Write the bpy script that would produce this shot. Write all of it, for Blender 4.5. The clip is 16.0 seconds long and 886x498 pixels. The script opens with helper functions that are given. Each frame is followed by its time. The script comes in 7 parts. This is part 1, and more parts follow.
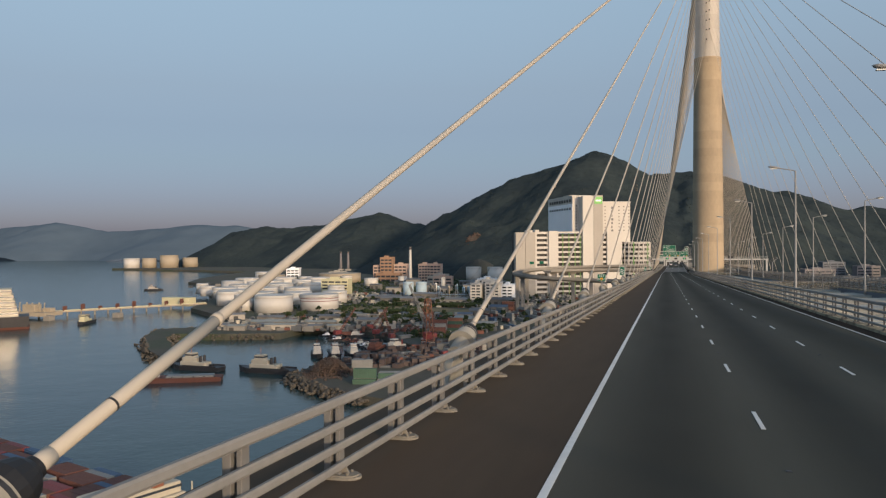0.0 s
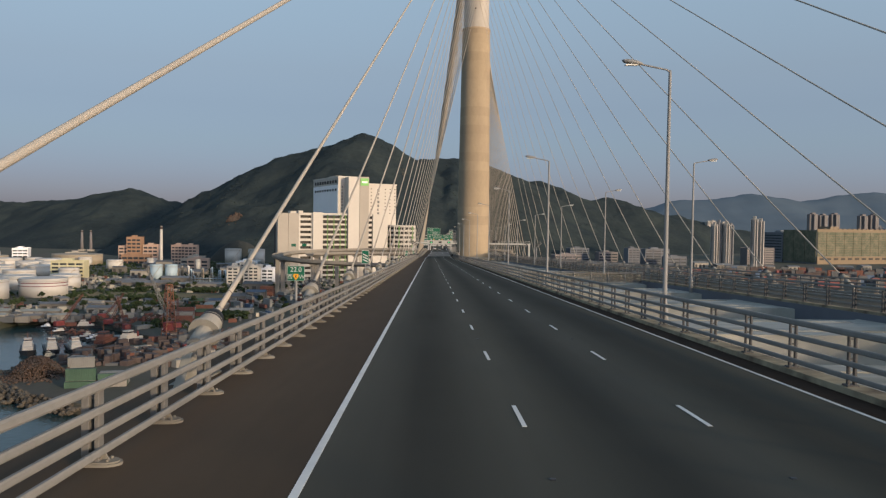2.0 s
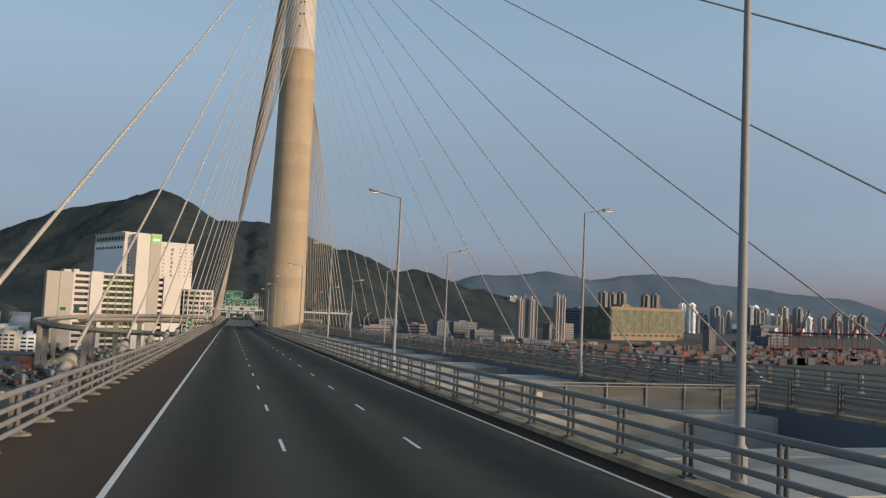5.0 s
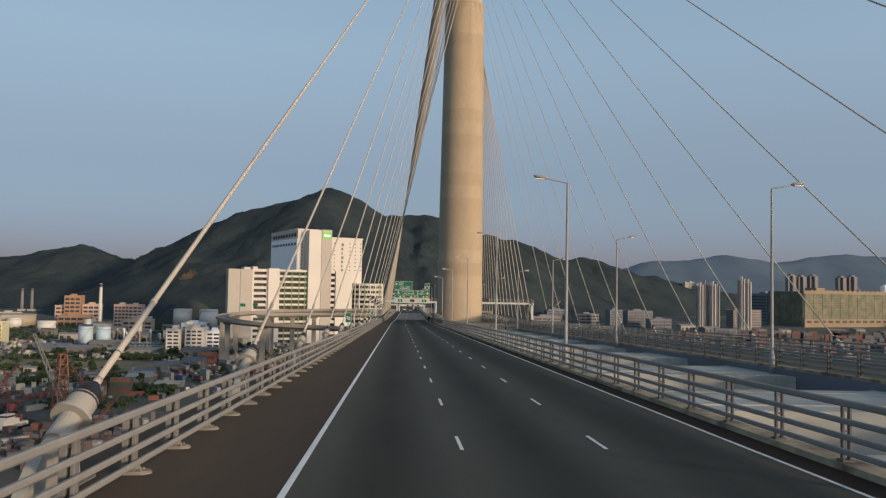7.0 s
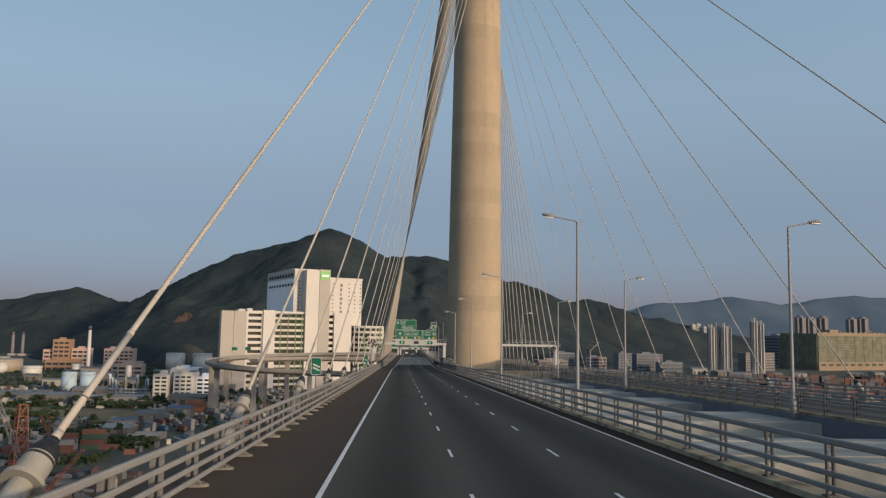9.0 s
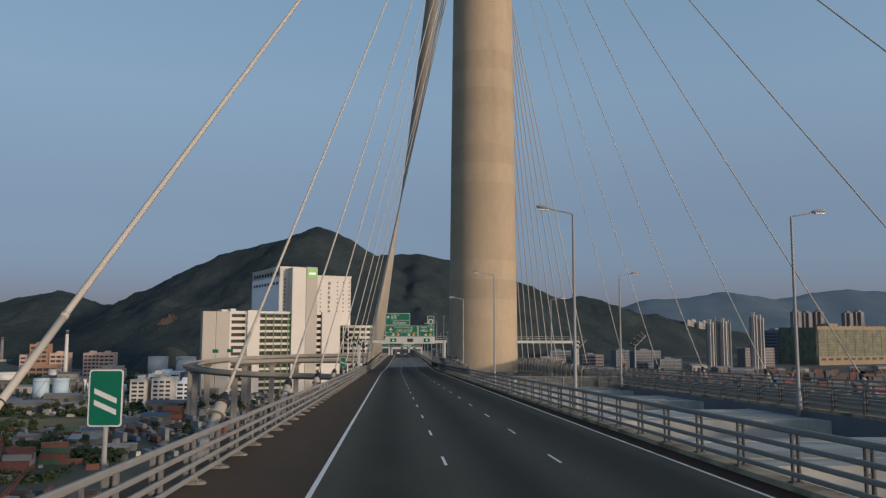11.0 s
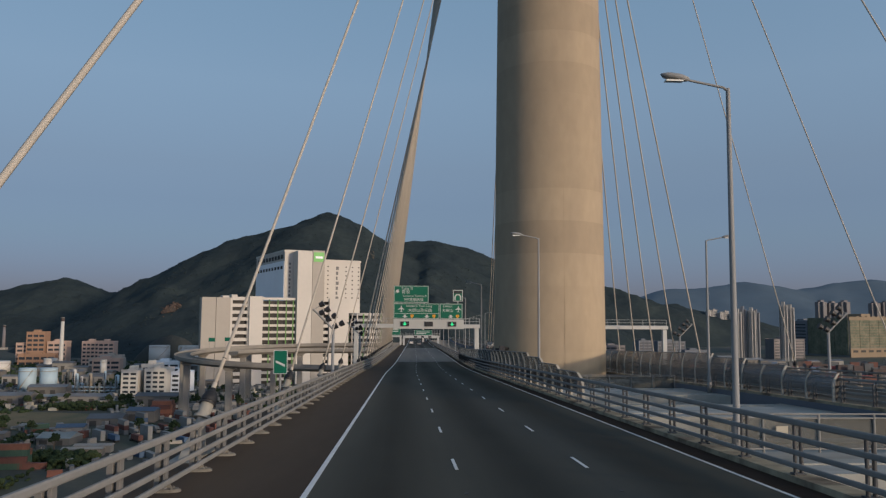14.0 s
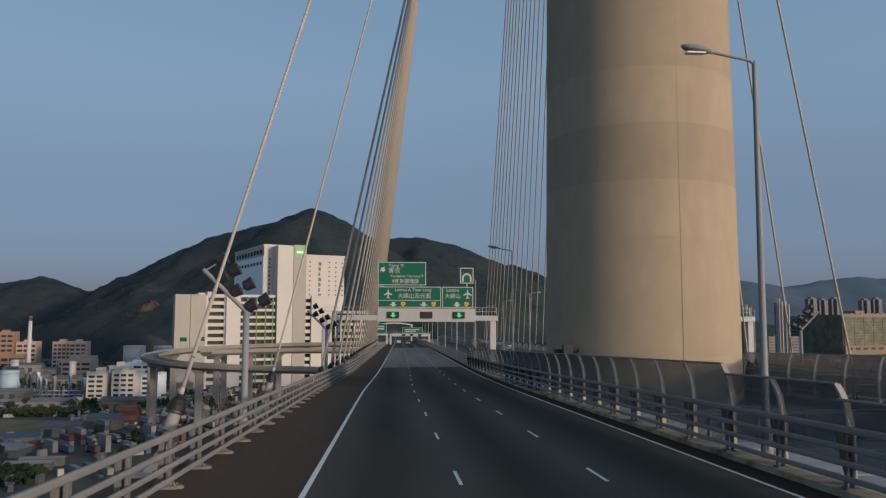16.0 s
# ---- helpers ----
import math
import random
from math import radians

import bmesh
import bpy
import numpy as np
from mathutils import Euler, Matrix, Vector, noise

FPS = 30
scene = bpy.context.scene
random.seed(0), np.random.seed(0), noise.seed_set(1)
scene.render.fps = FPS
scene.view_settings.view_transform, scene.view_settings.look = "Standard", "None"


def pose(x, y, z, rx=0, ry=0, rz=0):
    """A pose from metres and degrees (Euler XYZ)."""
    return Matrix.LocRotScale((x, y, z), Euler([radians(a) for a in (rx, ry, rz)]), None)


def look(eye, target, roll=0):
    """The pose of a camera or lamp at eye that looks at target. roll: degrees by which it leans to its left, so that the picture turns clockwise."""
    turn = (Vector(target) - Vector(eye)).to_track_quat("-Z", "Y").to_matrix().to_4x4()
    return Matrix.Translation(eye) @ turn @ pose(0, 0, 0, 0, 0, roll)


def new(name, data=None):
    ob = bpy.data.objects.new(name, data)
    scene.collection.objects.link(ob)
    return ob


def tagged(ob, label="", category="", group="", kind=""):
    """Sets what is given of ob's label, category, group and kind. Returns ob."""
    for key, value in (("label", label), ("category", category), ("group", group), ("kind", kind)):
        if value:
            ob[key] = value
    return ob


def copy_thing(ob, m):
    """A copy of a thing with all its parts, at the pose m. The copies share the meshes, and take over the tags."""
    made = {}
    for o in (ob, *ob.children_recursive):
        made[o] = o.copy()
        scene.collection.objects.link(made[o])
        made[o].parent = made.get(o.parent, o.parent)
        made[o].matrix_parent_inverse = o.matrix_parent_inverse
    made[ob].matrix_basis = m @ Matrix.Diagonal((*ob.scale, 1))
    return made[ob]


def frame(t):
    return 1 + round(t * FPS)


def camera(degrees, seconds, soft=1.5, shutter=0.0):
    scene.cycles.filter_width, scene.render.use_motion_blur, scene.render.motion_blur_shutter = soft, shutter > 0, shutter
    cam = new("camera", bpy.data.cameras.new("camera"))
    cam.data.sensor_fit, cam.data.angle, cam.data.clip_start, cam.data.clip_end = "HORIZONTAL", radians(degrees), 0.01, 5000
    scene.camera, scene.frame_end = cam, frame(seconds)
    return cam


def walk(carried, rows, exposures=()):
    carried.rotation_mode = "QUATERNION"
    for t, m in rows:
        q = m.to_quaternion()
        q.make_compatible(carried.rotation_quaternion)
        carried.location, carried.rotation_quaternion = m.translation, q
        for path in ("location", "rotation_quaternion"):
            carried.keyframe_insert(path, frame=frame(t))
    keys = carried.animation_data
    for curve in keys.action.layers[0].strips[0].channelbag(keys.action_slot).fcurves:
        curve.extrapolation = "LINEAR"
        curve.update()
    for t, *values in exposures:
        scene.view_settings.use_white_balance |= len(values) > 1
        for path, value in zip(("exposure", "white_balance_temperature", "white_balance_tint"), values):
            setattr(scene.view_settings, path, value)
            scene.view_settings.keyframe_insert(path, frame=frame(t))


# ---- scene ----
cam = camera(59.87, 16.0, 1.3)
PATH = [
    (0, (-0.240, 0.000, 3.410), (-3.025, 9.604, 3.295), -0.42),
    (0.5, (-0.255, 9.621, 3.083), (-2.318, 19.405, 2.939), -1.09),
    (1, (-0.250, 19.250, 2.756), (-1.530, 29.166, 2.549), -1.74),
    (1.5, (-0.217, 28.857, 2.429), (-0.584, 38.850, 2.472), -1.19),
    (2, (-0.181, 38.423, 2.104), (-0.015, 48.417, 1.777), 0.84),
    (2.5, (-0.106, 47.885, 1.782), (0.148, 57.880, 1.975), 3.54),
    (3, (-0.041, 57.326, 1.461), (0.424, 67.311, 1.746), 3.68),
    (3.5, (0.026, 66.745, 1.141), (0.994, 76.673, 1.847), 3.63),
    (3.7, (0.026, 70.545, 1.012), (1.307, 80.425, 1.884), 3.63),
    (4.75, (0.086, 90.544, 0.332), (2.640, 100.186, 1.045), 2.90),
    (5.8, (0.146, 110.542, -0.348), (2.772, 120.179, 0.144), 2.17),
    (6, (0.146, 114.342, -0.477), (2.491, 124.054, -0.051), 2.17),
    (6.5, (0.123, 123.575, -0.791), (1.732, 133.438, -0.432), 0.93),
    (7, (0.074, 133.000, -1.112), (0.622, 142.974, -0.640), 1.10),
    (7.5, (0.009, 142.502, -1.435), (0.798, 152.464, -1.064), 1.27),
    (8, (-0.080, 152.001, -1.758), (0.295, 161.963, -0.966), 1.27),
    (8.5, (-0.126, 161.196, -2.070), (0.325, 171.136, -1.077), 1.08),
    (8.7, (-0.126, 164.996, -2.200), (0.360, 174.930, -1.170), 1.08),
    (10.8, (-0.016, 204.965, -3.559), (0.667, 214.890, -2.539), 0.18),
    (11, (-0.016, 208.765, -3.688), (0.631, 218.692, -2.661), 0.18),
    (11.5, (0.030, 218.252, -4.010), (0.706, 228.156, -2.806), 0.33),
    (12, (0.073, 227.761, -4.334), (0.545, 237.701, -3.349), 0.51),
    (12.5, (0.139, 237.173, -4.654), (0.457, 247.135, -3.844), 0.30),
    (13, (0.203, 246.625, -4.975), (0.502, 256.592, -4.213), 0.16),
    (13.5, (0.241, 256.122, -5.298), (0.653, 266.074, -4.404), 0.14),
    (14, (0.221, 265.683, -5.623), (0.708, 275.630, -4.725), 0.40),
    (14.5, (0.169, 275.292, -5.950), (0.735, 285.227, -4.964), 0.07),
    (15, (0.093, 284.940, -6.278), (0.678, 294.887, -5.429), 0.27),
    (15.5, (0.019, 294.537, -6.604), (0.653, 304.456, -5.499), 0.23),
    (16, (-0.054, 304.117, -6.930), (0.616, 314.055, -6.043), 0.20),
]
walk(cam, [(t, look(eye, target, roll)) for t, eye, target, roll in PATH], [(0.0, 0.04, 6500, 10), (3.5, 0.02, 6500, 10), (8.5, -0.05, 6450, 10), (10.8, -0.31, 6020, 10), (16.0, -0.44, 5850, 10)])

# ---- world, sun and exposure ----
SUN_EL, SUN_AZ = radians(10), radians(135)  # azimuth from +y towards +x
world = bpy.data.worlds.new("world")
scene.world = world
world.use_nodes = True
wt = world.node_tree
sky = wt.nodes.new("ShaderNodeTexSky")
sky.sky_type, sky.sun_disc = "NISHITA", False
sky.sun_elevation, sky.sun_rotation = SUN_EL, SUN_AZ
sky.air_density, sky.dust_density, sky.ozone_density = 1.0, 0.6, 3.0
wtc = wt.nodes.new("ShaderNodeTexCoord")
wsep = wt.nodes.new("ShaderNodeSeparateXYZ")
wramp = wt.nodes.new("ShaderNodeValToRGB")
wmix = wt.nodes.new("ShaderNodeMix")
wmix.data_type, wmix.blend_type = "RGBA", "MULTIPLY"
wmix.inputs[0].default_value = 1.0
wramp.color_ramp.elements[0].position, wramp.color_ramp.elements[0].color = 0.0, (0.53, 0.54, 1.03, 1)
wramp.color_ramp.elements[1].position, wramp.color_ramp.elements[1].color = 0.42, (3.02, 2.24, 1.66, 1)
for pos, col in ((0.05, (0.75, 0.67, 0.99, 1)), (0.1, (1.02, 0.85, 0.95, 1)), (0.144, (1.27, 0.97, 0.96, 1)), (0.19, (1.64, 1.18, 1.04, 1)), (0.29, (2.5, 1.78, 1.39, 1))):
    wramp.color_ramp.elements.new(pos).color = col
wt.links.new(wtc.outputs["Generated"], wsep.inputs[0])
wt.links.new(wsep.outputs["Z"], wramp.inputs[0])
wt.links.new(sky.outputs[0], wmix.inputs[6])
wt.links.new(wramp.outputs[0], wmix.inputs[7])
# haze makes the sun's half of the sky brighter
wdot = wt.nodes.new("ShaderNodeVectorMath")
wdot.operation = "DOT_PRODUCT"
wdot.inputs[1].default_value = (math.sin(SUN_AZ), math.cos(SUN_AZ), 0.0)
wt.links.new(wtc.outputs["Generated"], wdot.inputs[0])
wglow = wt.nodes.new("ShaderNodeMapRange")
for i, value in ((1, -1.0), (2, 1.0), (3, 0.70), (4, 1.75)):
    wglow.inputs[i].default_value = value
wt.links.new(wdot.outputs["Value"], wglow.inputs[0])
wscale = wt.nodes.new("ShaderNodeVectorMath")
wscale.operation = "SCALE"
wt.links.new(wmix.outputs[2], wscale.inputs[0])
wt.links.new(wglow.outputs[0], wscale.inputs["Scale"])
wt.links.new(wscale.outputs[0], wt.nodes["Background"].inputs[0])
wt.nodes["Background"].inputs[1].default_value = 0.13
sun = new("sun", bpy.data.lights.new("sun", "SUN"))
sun.data.energy, sun.data.angle, sun.data.color = 3.6, radians(4), (1, 0.76, 0.5)
SUN_DIR = Vector((math.sin(SUN_AZ) * math.cos(SUN_EL), math.cos(SUN_AZ) * math.cos(SUN_EL), math.sin(SUN_EL)))
sun.matrix_world = look(SUN_DIR * 600, (0, 0, 0))

# ---- the plan: x across the bridge, y along it, z = 0 on the road where the ride begins ----
SEA, LAND = -76.0, -71.5
XC, YT = 17.5, 357.4          # the tower's axis
GRADE, FALL = 0.034, 0.013    # the road's fall along and across
EASE0, EASE1, EASED = 375.0, 405.0, 0.0195  # the grade eases past the tower
FLAT0, FLAT1 = 620.0, 740.0                 # and runs out level between these


def road_z(y):
    z = -GRADE * min(y, EASE0)
    if y > EASE0:
        d = min(y, EASE1) - EASE0
        z -= GRADE * d - (GRADE - EASED) * d * d / (2 * (EASE1 - EASE0))
    if y > EASE1:
        z -= EASED * (min(y, FLAT0) - EASE1)
    if y > FLAT0:
        d = min(y, FLAT1) - FLAT0
        z -= EASED * (d - d * d / (2 * (FLAT1 - FLAT0)))
    return z


def bend(y):
    """The road swings to the east beyond the tower."""
    u = max(0.0, y - 356)
    u -= 14 * (1 - math.exp(-u / 14))
    return 0.0125 * u + 0.35 * (1 - math.exp(-u / 25))


def deck_z(x, y):
    return road_z(y) + FALL * (min(x, 10.35) if x < XC else min(2 * XC - x, 10.35))


# ---- materials ----
def mat(name, c, rough=0.75, metal=0.0, s1=2.0, s2=0.15, v1=0.10, v2=0.14, bump=0.15, dist=0.02, tint=None, rnd=0.0, stretch=(1, 1, 1), spec=0.4):
    """Plain coat c varied at two scales; tint: a second colour that the coarse noise brings in."""
    m = bpy.data.materials.new(name)
    m.use_nodes = True
    n, l = m.node_tree.nodes, m.node_tree.links
    b = n["Principled BSDF"]
    b.inputs["Roughness"].default_value, b.inputs["Metallic"].default_value = rough, metal
    b.inputs["Specular IOR Level"].default_value = spec
    geo = n.new("ShaderNodeNewGeometry")
    mp = n.new("ShaderNodeMapping")
    mp.inputs["Scale"].default_value = stretch
    l.new(geo.outputs["Position"], mp.inputs[0])
    fine, coarse = n.new("ShaderNodeTexNoise"), n.new("ShaderNodeTexNoise")
    for node, s, d in ((fine, s1, 6), (coarse, s2, 5)):
        node.inputs["Scale"].default_value, node.inputs["Detail"].default_value = s, d
        l.new(mp.outputs[0], node.inputs["Vector"])
    val = n.new("ShaderNodeMath")
    val.operation = "MULTIPLY_ADD"
    l.new(fine.outputs["Fac"], val.inputs[0])
    val.inputs[1].default_value, val.inputs[2].default_value = 2 * v1, 1 - v1
    val2 = n.new("ShaderNodeMath")
    val2.operation = "MULTIPLY_ADD"
    l.new(coarse.outputs["Fac"], val2.inputs[0])
    val2.inputs[1].default_value, val2.inputs[2].default_value = 2 * v2, 1 - v2
    mul = n.new("ShaderNodeMath")
    mul.operation = "MULTIPLY"
    l.new(val.outputs[0], mul.inputs[0])
    l.new(val2.outputs[0], mul.inputs[1])
    out = mul.outputs[0]
    if rnd:
        oi = n.new("ShaderNodeObjectInfo")
        r = n.new("ShaderNodeMath")
        r.operation = "MULTIPLY_ADD"
        l.new(oi.outputs["Random"], r.inputs[0])
        r.inputs[1].default_value, r.inputs[2].default_value = 2 * rnd, 1 - rnd
        r2 = n.new("ShaderNodeMath")
        r2.operation = "MULTIPLY"
        l.new(out, r2.inputs[0])
        l.new(r.outputs[0], r2.inputs[1])
        out = r2.outputs[0]
    base = n.new("ShaderNodeMix")
    base.data_type = "RGBA"
    base.inputs[6].default_value = (*c, 1)
    base.inputs[7].default_value = (*(tint or c), 1)
    ramp = n.new("ShaderNodeValToRGB")
    ramp.color_ramp.elements[0].position, ramp.color_ramp.elements[1].position = 0.42, 0.66
    l.new(coarse.outputs["Fac"], ramp.inputs[0])
    l.new(ramp.outputs[0], base.inputs[0])
    sc = n.new("ShaderNodeVectorMath")
    sc.operation = "SCALE"
    l.new(base.outputs[2], sc.inputs[0])
    l.new(out, sc.inputs["Scale"])
    l.new(sc.outputs[0], b.inputs["Base Color"])
    if bump:
        bp = n.new("ShaderNodeBump")
        bp.inputs["Strength"].default_value, bp.inputs["Distance"].default_value = bump, dist
        l.new(fine.outputs["Fac"], bp.inputs["Height"])
        l.new(bp.outputs[0], b.inputs["Normal"])
    return m


def glow(name, c, power):
    m = bpy.data.materials.new(name)
    m.use_nodes = True
    b = m.node_tree.nodes["Principled BSDF"]
    b.inputs["Base Color"].default_value = (*c, 1)
    b.inputs["Emission Color"].default_value, b.inputs["Emission Strength"].default_value = (*c, 1), power
    return m


def clear(name, c, keep):
    """A tinted acrylic sheet: lets most light straight through."""
    m = bpy.data.materials.new(name)
    m.use_nodes = True
    n, l = m.node_tree.nodes, m.node_tree.links
    b = n["Principled BSDF"]
    b.inputs["Base Color"].default_value, b.inputs["Roughness"].default_value = (*c, 1), 0.2
    tr, mx = n.new("ShaderNodeBsdfTransparent"), n.new("ShaderNodeMixShader")
    tr.inputs[0].default_value = (0.8, 0.84, 0.88, 1)
    mx.inputs[0].default_value = keep
    l.new(tr.outputs[0], mx.inputs[1])
    l.new(b.outputs[0], mx.inputs[2])
    l.new(mx.outputs[0], n["Material Output"].inputs[0])
    return m


def bands(m, period, phase, amount):
    """Wear along the road: stripes across x, broken up by slow noise."""
    n, l = m.node_tree.nodes, m.node_tree.links
    sc = [q for q in n if q.type == "VECT_MATH"][0]
    src = sc.inputs["Scale"].links[0].from_socket
    geo, sep, sine, add, mul, noise = [n.new(k) for k in ("ShaderNodeNewGeometry", "ShaderNodeSeparateXYZ", "ShaderNodeMath", "ShaderNodeMath", "ShaderNodeMath", "ShaderNodeTexNoise")]
    l.new(geo.outputs["Position"], sep.inputs[0])
    noise.inputs["Scale"].default_value, noise.inputs["Detail"].default_value = 0.12, 4
    l.new(geo.outputs["Position"], noise.inputs["Vector"])
    ang = n.new("ShaderNodeMath")
    ang.operation, ang.inputs[1].default_value, ang.inputs[2].default_value = "MULTIPLY_ADD", 2 * math.pi / period, phase
    l.new(sep.outputs["X"], ang.inputs[0])
    sine.operation = "SINE"
    l.new(ang.outputs[0], sine.inputs[0])
    mod = n.new("ShaderNodeMath")
    mod.operation = "MULTIPLY"
    l.new(sine.outputs[0], mod.inputs[0])
    l.new(noise.outputs["Fac"], mod.inputs[1])
    add.operation, add.inputs[1].default_value, add.inputs[2].default_value = "MULTIPLY_ADD", 2 * amount, 1.0
    l.new(mod.outputs[0], add.inputs[0])
    mul.operation = "MULTIPLY"
    l.new(src, mul.inputs[0])
    l.new(add.outputs[0], mul.inputs[1])
    l.new(mul.outputs[0], sc.inputs["Scale"])


def water_mat():
    m = mat("harbour_water", (0.02, 0.05, 0.055), 0.13, s1=0.12, s2=0.006, v1=0.1, v2=0.3, bump=0.0, tint=(0.03, 0.062, 0.064))
    n, l = m.node_tree.nodes, m.node_tree.links
    b = n["Principled BSDF"]
    b.inputs["IOR"].default_value, b.inputs["Specular IOR Level"].default_value = 1.33, 0.3
    geo = n.new("ShaderNodeNewGeometry")
    w1, w2 = n.new("ShaderNodeTexNoise"), n.new("ShaderNodeTexNoise")
    w1.inputs["Scale"].default_value, w1.inputs["Detail"].default_value = 0.35, 6
    w2.inputs["Scale"].default_value, w2.inputs["Detail"].default_value = 0.03, 3
    b1, b2 = n.new("ShaderNodeBump"), n.new("ShaderNodeBump")
    b1.inputs["Strength"].default_value, b1.inputs["Distance"].default_value = 0.35, 0.5
    b2.inputs["Strength"].default_value, b2.inputs["Distance"].default_value = 0.25, 2.0
    for w, bb in ((w1, b1), (w2, b2)):
        l.new(geo.outputs["Position"], w.inputs["Vector"])
        l.new(w.outputs["Fac"], bb.inputs["Height"])
    l.new(b1.outputs[0], b2.inputs["Normal"])
    l.new(b2.outputs[0], b.inputs["Normal"])
    return m


M_ASPHALT = mat("asphalt", (0.067, 0.063, 0.049), 0.9, s1=1.6, s2=0.42, v1=0.12, v2=0.45, bump=0.3, dist=0.01, stretch=(1, 0.012, 1), tint=(0.05, 0.048, 0.039), spec=0.1)
M_ASPHALT_OLD = mat("worn_asphalt", (0.19, 0.175, 0.15), 0.85, s1=1.6, s2=0.5, v1=0.12, v2=0.35, bump=0.2, stretch=(1, 0.03, 1), tint=(0.12, 0.112, 0.1), spec=0.15)
M_SHOULDER = mat("brown_shoulder_surface", (0.078, 0.056, 0.037), 0.88, s1=2.5, s2=0.35, v1=0.12, v2=0.25, bump=0.3, dist=0.01, tint=(0.066, 0.046, 0.031), stretch=(1, 0.15, 1), spec=0.12)
bands(M_ASPHALT, 3.6, -math.pi / 2 + 2 * math.pi * 0.2 / 3.6, 0.26)
bands(M_SHOULDER, 9.0, math.pi / 2 + 2 * math.pi * 5.2 / 9.0, 0.2)
M_VERGE = mat("dirty_verge", (0.048, 0.03, 0.02), 0.9, s1=4, s2=0.6, v1=0.25, v2=0.3, bump=0.4, tint=(0.032, 0.022, 0.016), spec=0.1)
M_PAINT = mat("road_paint", (0.72, 0.71, 0.67), 0.6, s1=5, s2=0.6, v1=0.10, v2=0.14, bump=0.1, tint=(0.6, 0.58, 0.54))
M_RAIL = mat("rail_grey_paint", (0.228, 0.221, 0.206), 0.7, s1=6, s2=0.7, v1=0.12, v2=0.2, bump=0.1, spec=0.2)
M_SPOST = mat("screen_post_pale_paint", (0.37, 0.35, 0.305), 0.65, s1=5, s2=0.6, v1=0.1, v2=0.18, bump=0.08, tint=(0.36, 0.34, 0.295), spec=0.2)
M_POST = mat("post_grey_paint", (0.15, 0.144, 0.134), 0.7, s1=4, s2=0.6, v1=0.08, v2=0.1, bump=0.06)
# post grey darkened to carry the shade on the inner railings' posts
M_SLIM = mat("dark_grey_post_paint", (0.075, 0.076, 0.078), 0.65, s1=4, s2=0.6, v1=0.12, v2=0.2, bump=0.06, spec=0.25)
M_PAD = mat("pad_concrete", (0.215, 0.198, 0.165), 0.9, s1=6, s2=0.9, v1=0.15, v2=0.2, bump=0.3, tint=(0.15, 0.135, 0.11))
M_PLINTH = mat("weathered_plinth", (0.34, 0.295, 0.205), 0.95, s1=3, s2=0.8, v1=0.3, v2=0.3, bump=0.3, tint=(0.115, 0.092, 0.068), spec=0.1)
M_CONC = mat("tower_concrete", (0.36, 0.283, 0.188), 0.88, s1=1.1, s2=0.13, v1=0.15, v2=0.24, bump=0.15, dist=0.01, tint=(0.29, 0.228, 0.155), rnd=0.07, stretch=(1, 1, 0.45))
M_STAIN = mat("stained_concrete", (0.362, 0.285, 0.19), 0.9, s1=1.2, s2=0.5, v1=0.12, v2=0.28, bump=0.15, dist=0.01, tint=(0.27, 0.21, 0.142), stretch=(1, 1, 0.08))
M_CONC2 = mat("viaduct_concrete", (0.25, 0.23, 0.195), 0.88, s1=0.9, s2=0.08, v1=0.1, v2=0.2, bump=0.1, tint=(0.19, 0.175, 0.155))
M_STEEL = mat("stainless_skin", (0.41, 0.375, 0.325), 0.65, 0.1, s1=0.8, s2=0.2, v1=0.05, v2=0.08, bump=0.03, rnd=0.05)
M_GIRDER = mat("girder_paint", (0.34, 0.335, 0.315), 0.6, s1=0.7, s2=0.12, v1=0.12, v2=0.22, bump=0.1, tint=(0.26, 0.255, 0.245))
# dark blue-grey puts the webs' shade into the girder coat
M_WEB = mat("girder_blue_grey_paint", (0.12, 0.14, 0.175), 0.6, s1=0.7, s2=0.12, v1=0.12, v2=0.22, bump=0.1, tint=(0.09, 0.10, 0.125), spec=0.25)
M_CROSS = mat("cross_girder_paint", (0.38, 0.37, 0.33), 0.85, s1=1.1, s2=0.3, v1=0.4, v2=0.5, bump=0.15, tint=(0.18, 0.178, 0.15), stretch=(0.35, 1.0, 1))
M_CABLE = mat("cable_sheath", (0.4, 0.36, 0.3), 0.8, s1=2, s2=0.1, v1=0.05, v2=0.1, bump=0.04, spec=0.12)
M_PIPE = mat("anchor_pipe_paint", (0.3, 0.285, 0.25), 0.6, s1=3, s2=0.6, v1=0.1, v2=0.15, bump=0.08, tint=(0.23, 0.215, 0.18), spec=0.12)
M_RUBBER = mat("black_boot_rubber", (0.014, 0.014, 0.015), 0.6, s1=5, v1=0.2, v2=0.2, bump=0.1)
M_LAMP = mat("galvanised_pole", (0.23, 0.23, 0.225), 0.65, 0.0, s1=3, s2=0.4, v1=0.06, v2=0.1, bump=0.04)
M_LAMPGLASS = mat("lamp_diffuser", (0.75, 0.74, 0.68), 0.2, s1=3, v1=0.03, v2=0.03, bump=0)
M_DARK = mat("dark_metal", (0.025, 0.025, 0.027), 0.5, s1=3, v1=0.2, v2=0.2, bump=0.05)
M_SIGN = mat("sign_green", (0.003, 0.105, 0.06), 0.45, s1=2, s2=0.4, v1=0.04, v2=0.08, bump=0)
M_WHITE = mat("sign_white", (0.5, 0.5, 0.485), 0.5, s1=4, v1=0.03, v2=0.05, bump=0)
M_SHIELD = mat("route_shield_amber", (0.75, 0.36, 0.02), 0.5, s1=4, v1=0.03, v2=0.05, bump=0)
